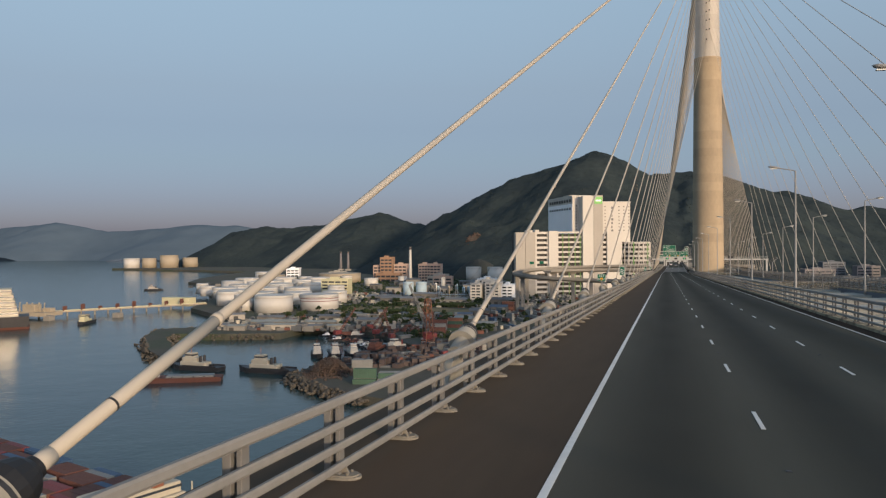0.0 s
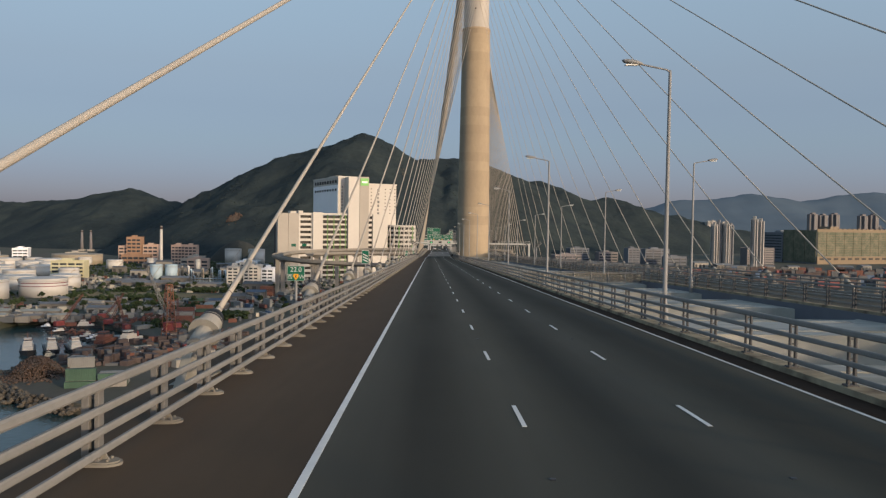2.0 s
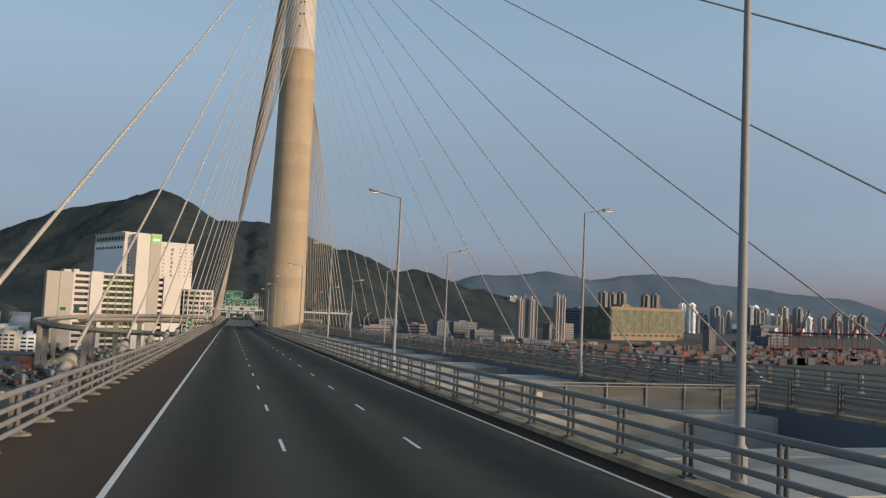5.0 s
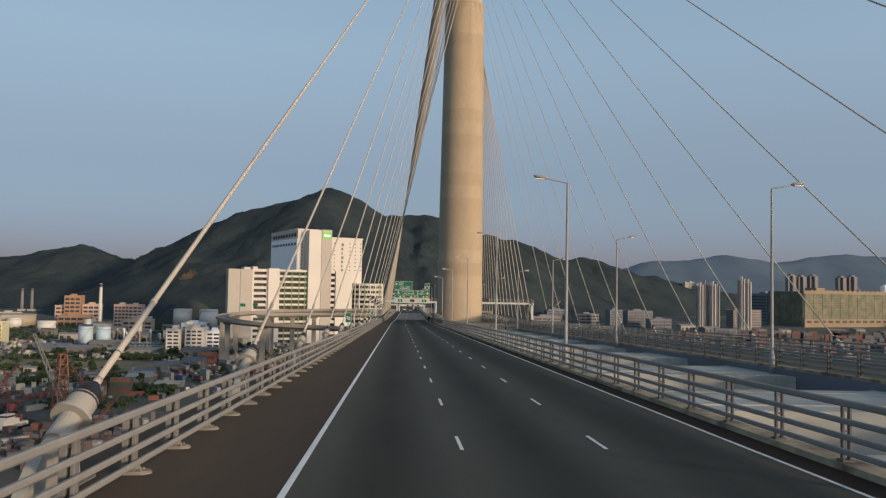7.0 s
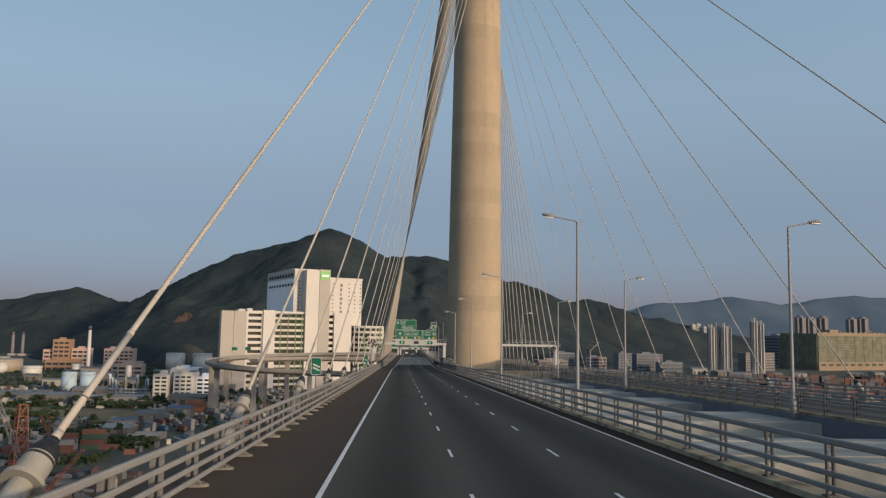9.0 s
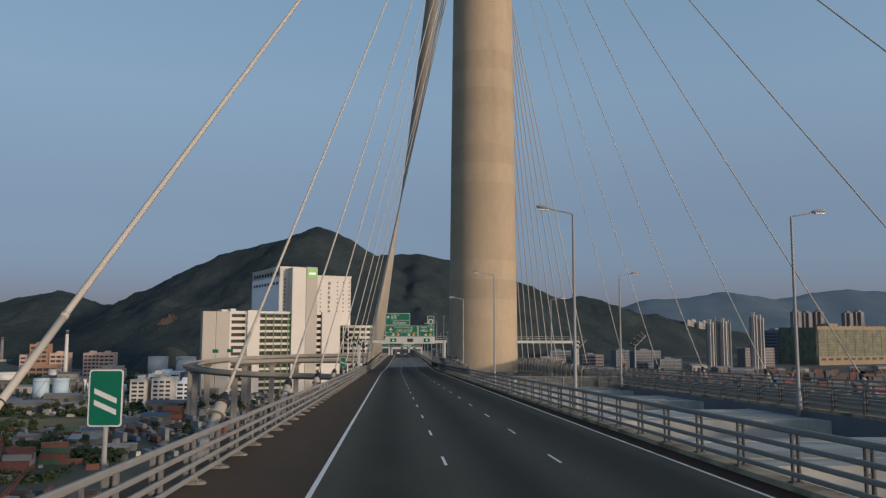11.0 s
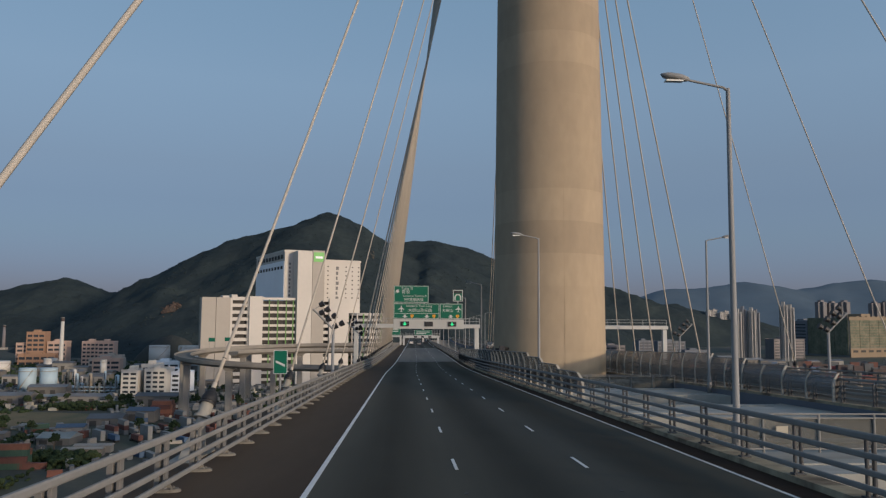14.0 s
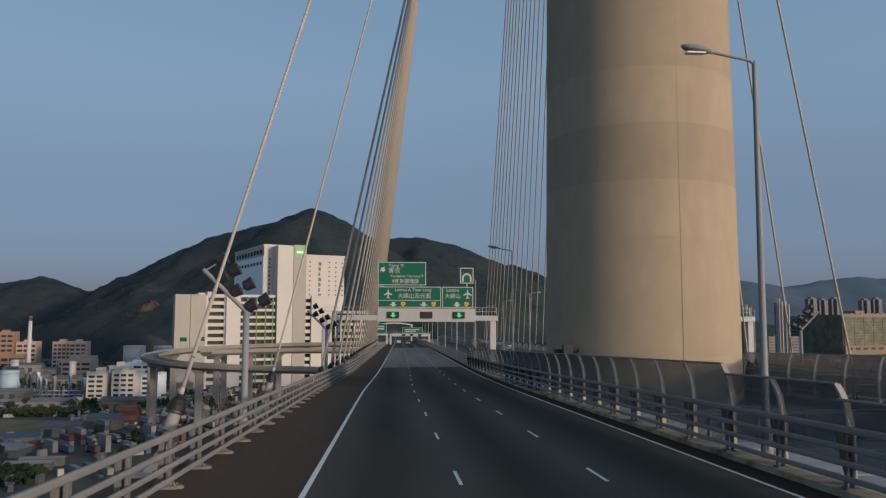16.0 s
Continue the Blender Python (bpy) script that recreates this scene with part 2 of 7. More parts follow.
M_SIGNBACK = mat("gantry_grey", (0.42, 0.42, 0.40), 0.55, 0.1, s1=2, s2=0.3, v1=0.05, v2=0.1, bump=0.03)
M_GREENLED = glow("green_signal", (0.05, 0.8, 0.3), 0.32)
M_SCREEN = clear("smoky_acrylic", (0.15, 0.155, 0.155), 0.48)
M_MESH = clear("grey_mesh_infill", (0.19, 0.18, 0.15), 0.45)
M_WATER = water_mat()
M_GROUND = mat("port_ground", (0.07, 0.066, 0.052), 0.95, s1=0.25, s2=0.018, v1=0.25, v2=0.4, bump=0.2, dist=0.3, tint=(0.04, 0.05, 0.03))
M_GRASS = mat("dry_grass", (0.185, 0.135, 0.066), 0.95, s1=0.5, s2=0.04, v1=0.25, v2=0.3, bump=0.3, dist=0.3, tint=(0.085, 0.085, 0.038))
M_ROCK = mat("armour_rock", (0.09, 0.077, 0.06), 0.9, s1=0.6, s2=0.1, v1=0.35, v2=0.3, bump=0.6, dist=0.3, tint=(0.06, 0.052, 0.042))
# the blue in the hill scrub and leaves stands for haze
M_FOREST = mat("hill_scrub", (0.029, 0.039, 0.042), 0.95, s1=0.1, s2=0.012, v1=0.35, v2=0.25, bump=0.35, dist=3.0, tint=(0.035, 0.045, 0.044), spec=0.05)
M_HILLTREE = mat("hill_tree_leaves", (0.029, 0.039, 0.04), 0.95, s1=0.3, s2=0.02, v1=0.35, v2=0.25, bump=0.2, dist=0.5, tint=(0.036, 0.046, 0.042), spec=0.05)
M_CRAG = mat("weathered_crag", (0.115, 0.1, 0.08), 0.95, s1=0.3, s2=0.05, v1=0.3, v2=0.3, bump=0.4, dist=0.5, tint=(0.08, 0.072, 0.06))
M_SCAR = mat("red_earth_scar", (0.095, 0.064, 0.048), 0.95, s1=0.2, s2=0.05, v1=0.3, v2=0.3, bump=0.4, dist=0.5, tint=(0.08, 0.06, 0.045))
M_LEAF = mat("tree_leaves", (0.026, 0.04, 0.018), 0.9, s1=0.3, s2=0.02, v1=0.45, v2=0.3, bump=0.5, dist=0.4, tint=(0.036, 0.048, 0.022), spec=0.1)
M_BARK = mat("tree_bark", (0.10, 0.075, 0.05), 0.9)
# haze put into the far hills: blue-grey base and a faint glow
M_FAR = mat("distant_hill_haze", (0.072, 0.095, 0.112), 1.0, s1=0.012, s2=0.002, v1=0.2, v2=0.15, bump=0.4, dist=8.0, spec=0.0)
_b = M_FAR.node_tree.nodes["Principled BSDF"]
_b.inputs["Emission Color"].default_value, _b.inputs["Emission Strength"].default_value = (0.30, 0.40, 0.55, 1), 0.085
M_BWHITE = mat("building_white", (0.5, 0.465, 0.41), 0.75, s1=0.3, s2=0.03, v1=0.04, v2=0.08, bump=0.03)
M_BGREY = mat("building_grey_tan", (0.34, 0.31, 0.265), 0.8, s1=0.3, s2=0.03, v1=0.05, v2=0.1, bump=0.03)
M_BPALE = mat("building_pale_panel", (0.82, 0.82, 0.82), 0.7, s1=0.3, s2=0.03, v1=0.04, v2=0.08, bump=0.02)
M_BORANGE = mat("building_orange", (0.3, 0.18, 0.112), 0.8, s1=0.3, s2=0.04, v1=0.06, v2=0.1, bump=0.03)
M_BPINK = mat("building_pink", (0.43, 0.305, 0.24), 0.8, s1=0.3, s2=0.04, v1=0.06, v2=0.1, bump=0.03)
M_BYELLOW = mat("building_cream", (0.50, 0.46, 0.29), 0.8, s1=0.3, s2=0.04, v1=0.06, v2=0.1, bump=0.03)
M_BGREEN = mat("green_trim", (0.11, 0.24, 0.06), 0.6, s1=0.3, v1=0.05, v2=0.08, bump=0)
M_LOGO = mat("bright_green_panel", (0.15, 0.42, 0.10), 0.5, s1=0.3, v1=0.04, v2=0.05, bump=0)
M_SHEDW = mat("shed_wall", (0.14, 0.13, 0.115), 0.85, s1=0.4, s2=0.06, v1=0.12, v2=0.2, bump=0.05)
M_NET = mat("scaffold_net", (0.115, 0.125, 0.085), 0.9, s1=0.3, s2=0.08, v1=0.5, v2=0.3, bump=0.2, tint=(0.16, 0.15, 0.105))
# blue-grey sets shade and haze into the netted building's body
M_HAZENET = mat("dark_scaffold_net", (0.16, 0.17, 0.175), 0.95, s1=0.2, s2=0.03, v1=0.25, v2=0.25, bump=0.2)
M_TANFAR = mat("podium_tan", (0.23, 0.175, 0.115), 0.85, s1=0.15, s2=0.02, v1=0.08, v2=0.14, bump=0.03)
# town block coats shifted towards blue-grey to suggest haze
M_BROWN = mat("tower_block_brown", (0.17, 0.157, 0.158), 0.85, s1=0.15, s2=0.01, v1=0.08, v2=0.14, bump=0.03)
M_FLATS = mat("pale_flats_render", (0.34, 0.325, 0.3), 0.85, s1=0.15, s2=0.01, v1=0.06, v2=0.1, bump=0.03)
M_CITY = mat("tower_block_grey", (0.21, 0.215, 0.225), 0.85, s1=0.15, s2=0.01, v1=0.08, v2=0.14, bump=0.03, rnd=0.2)
M_TOWN = mat("town_block_grey", (0.12, 0.133, 0.152), 0.85, s1=0.15, s2=0.01, v1=0.08, v2=0.14, bump=0.03, rnd=0.2)
M_GLASS = mat("window_dark", (0.035, 0.042, 0.05), 0.2, s1=0.2, v1=0.2, v2=0.2, bump=0, spec=0.6)
# far flats' windows lifted to mid grey, as haze would
M_WIN = mat("hazy_window_strip", (0.12, 0.125, 0.13), 0.5, s1=0.3, v1=0.2, v2=0.2, bump=0)
M_LETTER = mat("faded_dark_letters", (0.16, 0.155, 0.15), 0.8, s1=0.3, v1=0.15, v2=0.2, bump=0)
# dark coat drawn where open floors, doorways and vents lie in shade
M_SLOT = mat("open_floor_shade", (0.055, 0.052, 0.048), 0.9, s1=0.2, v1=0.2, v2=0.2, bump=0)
M_TANK = mat("tank_white", (0.5, 0.475, 0.435), 0.6, s1=0.4, s2=0.05, v1=0.06, v2=0.1, bump=0.04, rnd=0.06)
M_TANKTAN = mat("tank_tan", (0.33, 0.275, 0.2), 0.7, s1=0.4, s2=0.05, v1=0.06, v2=0.12, bump=0.04)
M_TANKBLUE = mat("tank_blue", (0.34, 0.43, 0.48), 0.6, s1=0.4, s2=0.05, v1=0.06, v2=0.12, bump=0.04)
M_RUST = mat("rust_red", (0.13, 0.052, 0.036), 0.8, s1=0.5, s2=0.08, v1=0.2, v2=0.25, bump=0.1, tint=(0.11, 0.048, 0.038))
M_RED = mat("crane_red", (0.17, 0.036, 0.034), 0.6, s1=0.6, v1=0.12, v2=0.15, bump=0.03)
M_ORANGE = mat("crane_orange", (0.21, 0.085, 0.048), 0.6, s1=0.6, v1=0.12, v2=0.15, bump=0.03)
M_HULL = mat("hull_black", (0.03, 0.03, 0.033), 0.5, s1=0.5, v1=0.2, v2=0.2, bump=0.05)
M_SHIPW = mat("ship_cream", (0.4, 0.36, 0.28), 0.6, s1=0.8, v1=0.08, v2=0.1, bump=0.03)
M_BLUE = mat("container_blue", (0.045, 0.085, 0.15), 0.6, s1=0.6, v1=0.12, v2=0.15, bump=0.03)
M_CGREEN = mat("container_green", (0.04, 0.085, 0.055), 0.6, s1=0.6, v1=0.12, v2=0.15, bump=0.03)
M_CGREY = mat("container_grey", (0.19, 0.19, 0.18), 0.6, s1=0.6, v1=0.12, v2=0.15, bump=0.03)
M_TIN = mat("shed_roof_tin", (0.15, 0.16, 0.17), 0.6, 0.1, s1=0.6, s2=0.1, v1=0.15, v2=0.25, bump=0.1, tint=(0.115, 0.105, 0.095), rnd=0.25)
M_CWHITE = mat("container_white", (0.22, 0.205, 0.18), 0.65, s1=0.6, v1=0.12, v2=0.15, bump=0.03, rnd=0.2)
M_TINBLUE = mat("blue_tin_roof", (0.07, 0.10, 0.145), 0.6, s1=0.6, s2=0.1, v1=0.15, v2=0.2, bump=0.1)
M_TINPALE = mat("pale_green_tin_roof", (0.24, 0.26, 0.25), 0.65, s1=0.6, s2=0.1, v1=0.12, v2=0.2, bump=0.1, tint=(0.19, 0.2, 0.18))
M_MOUND = mat("quarry_slope", (0.034, 0.038, 0.035), 0.95, s1=0.15, s2=0.03, v1=0.25, v2=0.3, bump=0.5, dist=1.0, tint=(0.028, 0.032, 0.029))
M_SCRAP = mat("scrap_metal", (0.085, 0.054, 0.038), 0.8, s1=0.7, s2=0.2, v1=0.5, v2=0.4, bump=0.8, dist=0.5, tint=(0.06, 0.048, 0.04))
M_FARBOX = mat("dull_grey_steel", (0.085, 0.09, 0.095), 0.8, s1=0.4, v1=0.15, v2=0.2, bump=0.03)
M_DARKBOX = mat("dark_brown_steel", (0.07, 0.052, 0.048), 0.8, s1=0.4, v1=0.15, v2=0.2, bump=0.03)


# ---- mesh helpers ----
class Mesh:
    """Collects vertices and faces; every shape goes through at()."""

    def __init__(self):
        self.v, self.f, self.m = [], [], Matrix.Identity(4)

    def add(self, verts, faces):
        k = len(self.v)
        self.v += [tuple(self.m @ Vector(p)) for p in verts]
        self.f += [tuple(k + i for i in q) for q in faces]
        return self

    def box(self, x0, x1, y0, y1, z0, z1, top=1.0, ytop=1.0):
        xm, ym, hx, hy = (x0 + x1) / 2, (y0 + y1) / 2, (x1 - x0) / 2, (y1 - y0) / 2
        vs = [(xm + sx * hx * (top if sz else 1), ym + sy * hy * (ytop if sz else 1), z1 if sz else z0) for sz in (0, 1) for sx, sy in ((-1, -1), (1, -1), (1, 1), (-1, 1))]
        return self.add(vs, [(3, 2, 1, 0), (4, 5, 6, 7), (0, 1, 5, 4), (1, 2, 6, 5), (2, 3, 7, 6), (3, 0, 4, 7)])

    def chamfer(self, x0, x1, y0, y1, z0, z1, c):
        """A box with its upright and top edges cut off."""
        ring = lambda i, z: [(x0 + i + c, y0 + i, z), (x1 - i - c, y0 + i, z), (x1 - i, y0 + i + c, z), (x1 - i, y1 - i - c, z), (x1 - i - c, y1 - i, z), (x0 + i + c, y1 - i, z), (x0 + i, y1 - i - c, z), (x0 + i, y0 + i + c, z)]
        vs = ring(0, z0) + ring(0, z1 - c) + ring(c, z1)
        fs = [tuple(range(7, -1, -1)), tuple(range(16, 24))]
        for r in (0, 8):
            fs += [(r + i, r + (i + 1) % 8, r + 8 + (i + 1) % 8, r + 8 + i) for i in range(8)]
        return self.add(vs, fs)

    def lathe(self, prof, seg=24, cx=0.0, cy=0.0, cap=True):
        """prof: (radius, z) from the bottom up."""
        vs = [(cx + r * math.cos(2 * math.pi * i / seg), cy + r * math.sin(2 * math.pi * i / seg), z) for r, z in prof for i in range(seg)]
        fs = [(k * seg + i, k * seg + (i + 1) % seg, (k + 1) * seg + (i + 1) % seg, (k + 1) * seg + i) for k in range(len(prof) - 1) for i in range(seg)]
        if cap:
            fs += [tuple(range(seg - 1, -1, -1)), tuple(range((len(prof) - 1) * seg, len(prof) * seg))]
        return self.add(vs, fs)

    def tube(self, a, b, r, r2=None, seg=8):
        a, b = Vector(a), Vector(b)
        keep = self.m
        self.m = keep @ Matrix.Translation(a) @ (b - a).to_track_quat("Z", "Y").to_matrix().to_4x4()
        self.lathe([(r, 0), (r if r2 is None else r2, (b - a).length)], seg)
        self.m = keep
        return self

    def bent(self, pts, r, seg=8):
        for p, q in zip(pts, pts[1:]):
            self.tube(p, q, r, None, seg)
        return self

    def prism(self, poly, z0, z1):
        n = len(poly)
        vs = [(x, y, z0) for x, y in poly] + [(x, y, z1) for x, y in poly]
        return self.add(vs, [tuple(range(n - 1, -1, -1)), tuple(range(n, 2 * n))] + [(i, (i + 1) % n, n + (i + 1) % n, n + i) for i in range(n)])

    def sweep(self, prof, ys, base=deck_z, closed=True):
        """prof: (x, z) points carried along the road."""
        n = len(prof)
        vs = [(x + bend(y), y, base(x, y) + z) for y in ys for x, z in prof]
        last = n if closed else n - 1
        fs = [(k * n + i, (k + 1) * n + i, (k + 1) * n + (i + 1) % n, k * n + (i + 1) % n) for k in range(len(ys) - 1) for i in range(last)]
        if closed:
            fs += [tuple(range(n)), tuple(range((len(ys) - 1) * n + n - 1, (len(ys) - 1) * n - 1, -1))]
        return self.add(vs, fs)

    def data(self, name, material, smooth=False):
        me = bpy.data.meshes.new(name)
        me.from_pydata(self.v, [], self.f)
        me.materials.append(material)
        if smooth:
            me.polygons.foreach_set("use_smooth", [True] * len(me.polygons))
        me.update()
        return me


def part(name, mesh, material, parent, label="", smooth=False):
    ob = new(name, mesh if isinstance(mesh, bpy.types.Mesh) else mesh.data(name, material, smooth))
    ob.parent = parent
    if label:
        ob["label"] = label
    return ob


def thing(name, label, category, group="", kind="", place=None):
    ob = new(name)
    ob.empty_display_size = 0.3
    if place is not None:
        ob.matrix_basis = place
    return tagged(ob, label, category, group, kind)


def solid(name, mesh, material, label, category, group="", kind="", smooth=False):
    return tagged(new(name, mesh.data(name, material, smooth)), label, category, group, kind)


def spin(x, y, z, turn=0.0):
    return Matrix.Translation((x, y, z)) @ Matrix.Rotation(radians(turn), 4, "Z")


def lettering(text, size, material, parent, m, label="white lettering"):
    """Words in the built-in font as one mesh, its middle at m, lying in m's x-y plane."""
    cu = bpy.data.curves.new("lettering", "FONT")
    cu.body, cu.size, cu.align_x, cu.align_y, cu.extrude = text, size, "CENTER", "CENTER", 0.004
    cu.resolution_u = 3
    ob = bpy.data.objects.new("lettering", cu)
    scene.collection.objects.link(ob)
    me = bpy.data.meshes.new_from_object(ob.evaluated_get(bpy.context.evaluated_depsgraph_get()))
    bpy.data.objects.remove(ob)
    me.materials.clear()
    me.materials.append(material)
    p = new("lettering", me)
    p.parent, p.matrix_basis, p["label"] = parent, m, label
    return p


# ---- sea, land and hills ----
def grid_sheet(x0, x1, y0, y1, step, height):
    xs, ys = np.arange(x0, x1 + 1, step), np.arange(y0, y1 + 1, step)
    gx, gy = np.meshgrid(xs, ys)
    return gx, gy, height(gx, gy)


def value_noise(x, y, seed):
    """Smooth noise in -1..1 from hashed lattice values."""
    xi, yi = np.floor(x).astype(np.int64), np.floor(y).astype(np.int64)
    fx, fy = x - xi, y - yi
    fx, fy = fx * fx * (3 - 2 * fx), fy * fy * (3 - 2 * fy)

    def h(a, b):
        k = (a * 374761393 + b * 668265263 + seed * 974711) & 0x7FFFFFFF
        k = ((k ^ (k >> 13)) * 1274126177) & 0x7FFFFFFF
        return (k & 0xFFFF) / 32767.5 - 1

    return (h(xi, yi) * (1 - fx) + h(xi + 1, yi) * fx) * (1 - fy) + (h(xi, yi + 1) * (1 - fx) + h(xi + 1, yi + 1) * fx) * fy


def rough(x, y, size, seed, octaves=4):
    out, a = 0, 1.0
    for k in range(octaves):
        out = out + a * value_noise(x / size + 17.3 * k, y / size - 9.1 * k, seed + k)
        size, a = size / 2.1, a * 0.5
    return out


def ridge_height(x, y, line, slope):
    best = np.full(x.shape, -400.0)
    for (ax, ay, az), (bx, by, bz) in zip(line, line[1:]):
        dx, dy = bx - ax, by - ay
        t = np.clip(((x - ax) * dx + (y - ay) * dy) / (dx * dx + dy * dy), 0, 1)
        d = np.hypot(x - ax - t * dx, y - ay - t * dy)
        best = np.maximum(best, az + t * (bz - az) - slope * d * (0.55 + 0.45 * np.minimum(1, d / 140)))
    return best


RIDGE_MAIN = [(-660, 1980, 10), (-570, 1900, 38), (-497, 1900, 58), (-470, 1900, 88), (-437, 1900, 107), (-372, 1900, 150), (-332, 1900, 168), (-246, 1900, 190), (-192, 1900, 203), (-166, 1895, 218), (-142, 1900, 203), (-118, 1900, 179), (-85, 1910, 149), (-27, 1950, 160), (60, 1970, 168), (150, 2000, 150), (230, 2080, 125)]
RIDGE_EAST = [(200, 2400, 120), (243, 2400, 135), (336, 2400, 140), (404, 2400, 110), (489, 2400, 83), (583, 2400, 82), (677, 2400, 56), (860, 2440, 22), (1150, 2480, -30)]
RIDGE_WEST = [(-1450, 2300, -19), (-1400, 2300, 14), (-1314, 2300, 50), (-1179, 2300, 48), (-1017, 2300, 61), (-869, 2300, 94), (-717, 2300, 52), (-560, 2250, 40)]
SPUR = [(-246, 1890, 160), (-290, 1700, 20), (-340, 1500, -62)]
SPUR_B = [(60, 1970, 165), (40, 1700, 70), (70, 1450, -35)]


def hill_height(x, y):
    h = np.maximum.reduce([ridge_height(x, y, RIDGE_MAIN, 0.56), ridge_height(x, y, RIDGE_EAST, 0.5), ridge_height(x, y, RIDGE_WEST, 0.42), ridge_height(x, y, SPUR, 0.6), ridge_height(x, y, SPUR_B, 0.6)])
    away = np.clip((h - LAND) / 120, 0, 1)
    return h + rough(x, y, 110, 5) * 15 * away * (1 - 0.8 * np.clip((h - 20) / 120, 0, 1)) + rough(x, y, 22, 11, 3) * 2.4 * away


def sheet_object(name, gx, gy, gz, material, keep=None):
    ny, nx = gx.shape
    idx = np.arange(nx * ny).reshape(ny, nx)
    quads = np.stack([idx[:-1, :-1], idx[:-1, 1:], idx[1:, 1:], idx[1:, :-1]], -1).reshape(-1, 4)
    if keep is not None:
        quads = quads[keep.ravel()[quads].any(1)]
    me = bpy.data.meshes.new(name)
    me.from_pydata(np.stack([gx.ravel(), gy.ravel(), gz.ravel()], 1).tolist(), [], quads.tolist())
    me.materials.append(material)
    me.polygons.foreach_set("use_smooth", [True] * len(me.polygons))
    me.update()
    return new(name, me)


sea = Mesh()
sea.add([(-6000, -4000, SEA), (6000, -4000, SEA), (6000, 6000, SEA), (-6000, 6000, SEA)], [(0, 1, 2, 3)])
solid("sea", sea, M_WATER, "calm grey-blue harbour water around the port", "sea", kind="structure")

COAST = [(3200, 335), (-110, 335), (-140, 345), (-165, 358), (-205, 392), (-202, 410), (-196, 456), (-178, 496), (-166, 518), (-195, 540), (-215, 575), (-262, 610), (-370, 588), (-395, 640), (-440, 690), (-520, 760), (-560, 860), (-607, 930), (-660, 1040), (-700, 1130), (-860, 1250), (-930, 1400), (-1000, 1700), (-1250, 1800), (-1540, 1870), (-1560, 1900), (-1340, 2000), (-1420, 2170), (-1500, 2300), (-1450, 2500), (-1000, 3000), (3200, 3000)]
shore = Mesh()
shore.prism(COAST[::-1], SEA - 3, LAND)
solid("ground", shore, M_GROUND, "flat reclaimed port land with yards and scrub", "ground", kind="structure")

gx, gy, gz = grid_sheet(-1560, 1250, 1150, 2800, 7, hill_height)
sheet_object("hills", gx, gy, gz, M_FOREST, gz > LAND - 6)
tagged(bpy.data.objects["hills"], "steep green scrub-covered hills behind the port", "hill", kind="structure")

ISLES = [(-3650, 3150, 40), (-3325, 3200, 79), (-2966, 3200, 110), (-2660, 3200, 57), (-2462, 3200, 57), (-2145, 3200, 94), (-1843, 3200, 63), (-1600, 3150, 10)]
BACK = [(500, 3300, 40), (760, 3300, 60), (955, 3300, 84), (1076, 3300, 122), (1230, 3300, 132), (1381, 3300, 150), (1566, 3300, 125), (1700, 3300, 140), (1889, 3300, 162), (2085, 3300, 148), (2400, 3250, 125), (2800, 3100, 90)]
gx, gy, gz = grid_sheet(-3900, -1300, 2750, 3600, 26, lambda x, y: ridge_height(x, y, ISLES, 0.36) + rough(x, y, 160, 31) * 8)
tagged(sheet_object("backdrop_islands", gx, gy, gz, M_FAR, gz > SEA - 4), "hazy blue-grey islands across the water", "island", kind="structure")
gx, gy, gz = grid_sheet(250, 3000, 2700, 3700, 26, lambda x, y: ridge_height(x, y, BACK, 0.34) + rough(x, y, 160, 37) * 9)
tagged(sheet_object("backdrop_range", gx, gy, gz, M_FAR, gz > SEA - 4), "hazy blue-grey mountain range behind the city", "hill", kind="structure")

# bushes and small trees of the hills, as one uncountable mass
PHI = (1 + 5 ** 0.5) / 2
ICO = np.array([(-1, PHI, 0), (1, PHI, 0), (-1, -PHI, 0), (1, -PHI, 0), (0, -1, PHI), (0, 1, PHI), (0, -1, -PHI), (0, 1, -PHI), (PHI, 0, -1), (PHI, 0, 1), (-PHI, 0, -1), (-PHI, 0, 1)]) / 1.9
ICO_F = np.array([(0, 11, 5), (0, 5, 1), (0, 1, 7), (0, 7, 10), (0, 10, 11), (1, 5, 9), (5, 11, 4), (11, 10, 2), (10, 7, 6), (7, 1, 8), (3, 9, 4), (3, 4, 2), (3, 2, 6), (3, 6, 8), (3, 8, 9), (4, 9, 5), (2, 4, 11), (6, 2, 10), (8, 6, 7), (9, 8, 1)])


def clumps(name, px, py, pz, size, rng, material, soft=False, tall=0.85):
    n = len(px)
    v = ICO[None] * (1 + rng.uniform(-0.3, 0.3, (n, 12, 1))) * size[:, None, None] * np.array([1, 1, tall])
    v = v + np.stack([px, py, pz + size * 0.4], 1)[:, None]
    f = ICO_F[None] + (np.arange(n) * 12)[:, None, None]
    me = bpy.data.meshes.new(name)
    me.from_pydata(v.reshape(-1, 3).tolist(), [], f.reshape(-1, 3).tolist())
    me.materials.append(material)
    if soft:
        me.polygons.foreach_set("use_smooth", [True] * len(me.polygons))
    return new(name, me)


rng = np.random.default_rng(4)
px, py = rng.uniform(-900, 560, 26000), rng.uniform(1330, 2380, 26000)
pz = hill_height(px, py)
ok = (pz > LAND + 4) & (rough(px, py, 40, 43, 3) > -0.35)
clumps("hillside_trees", px[ok], py[ok], pz[ok] - 0.6, rng.uniform(0.8, 1.7, ok.sum()), rng, M_HILLTREE, True, 0.7)
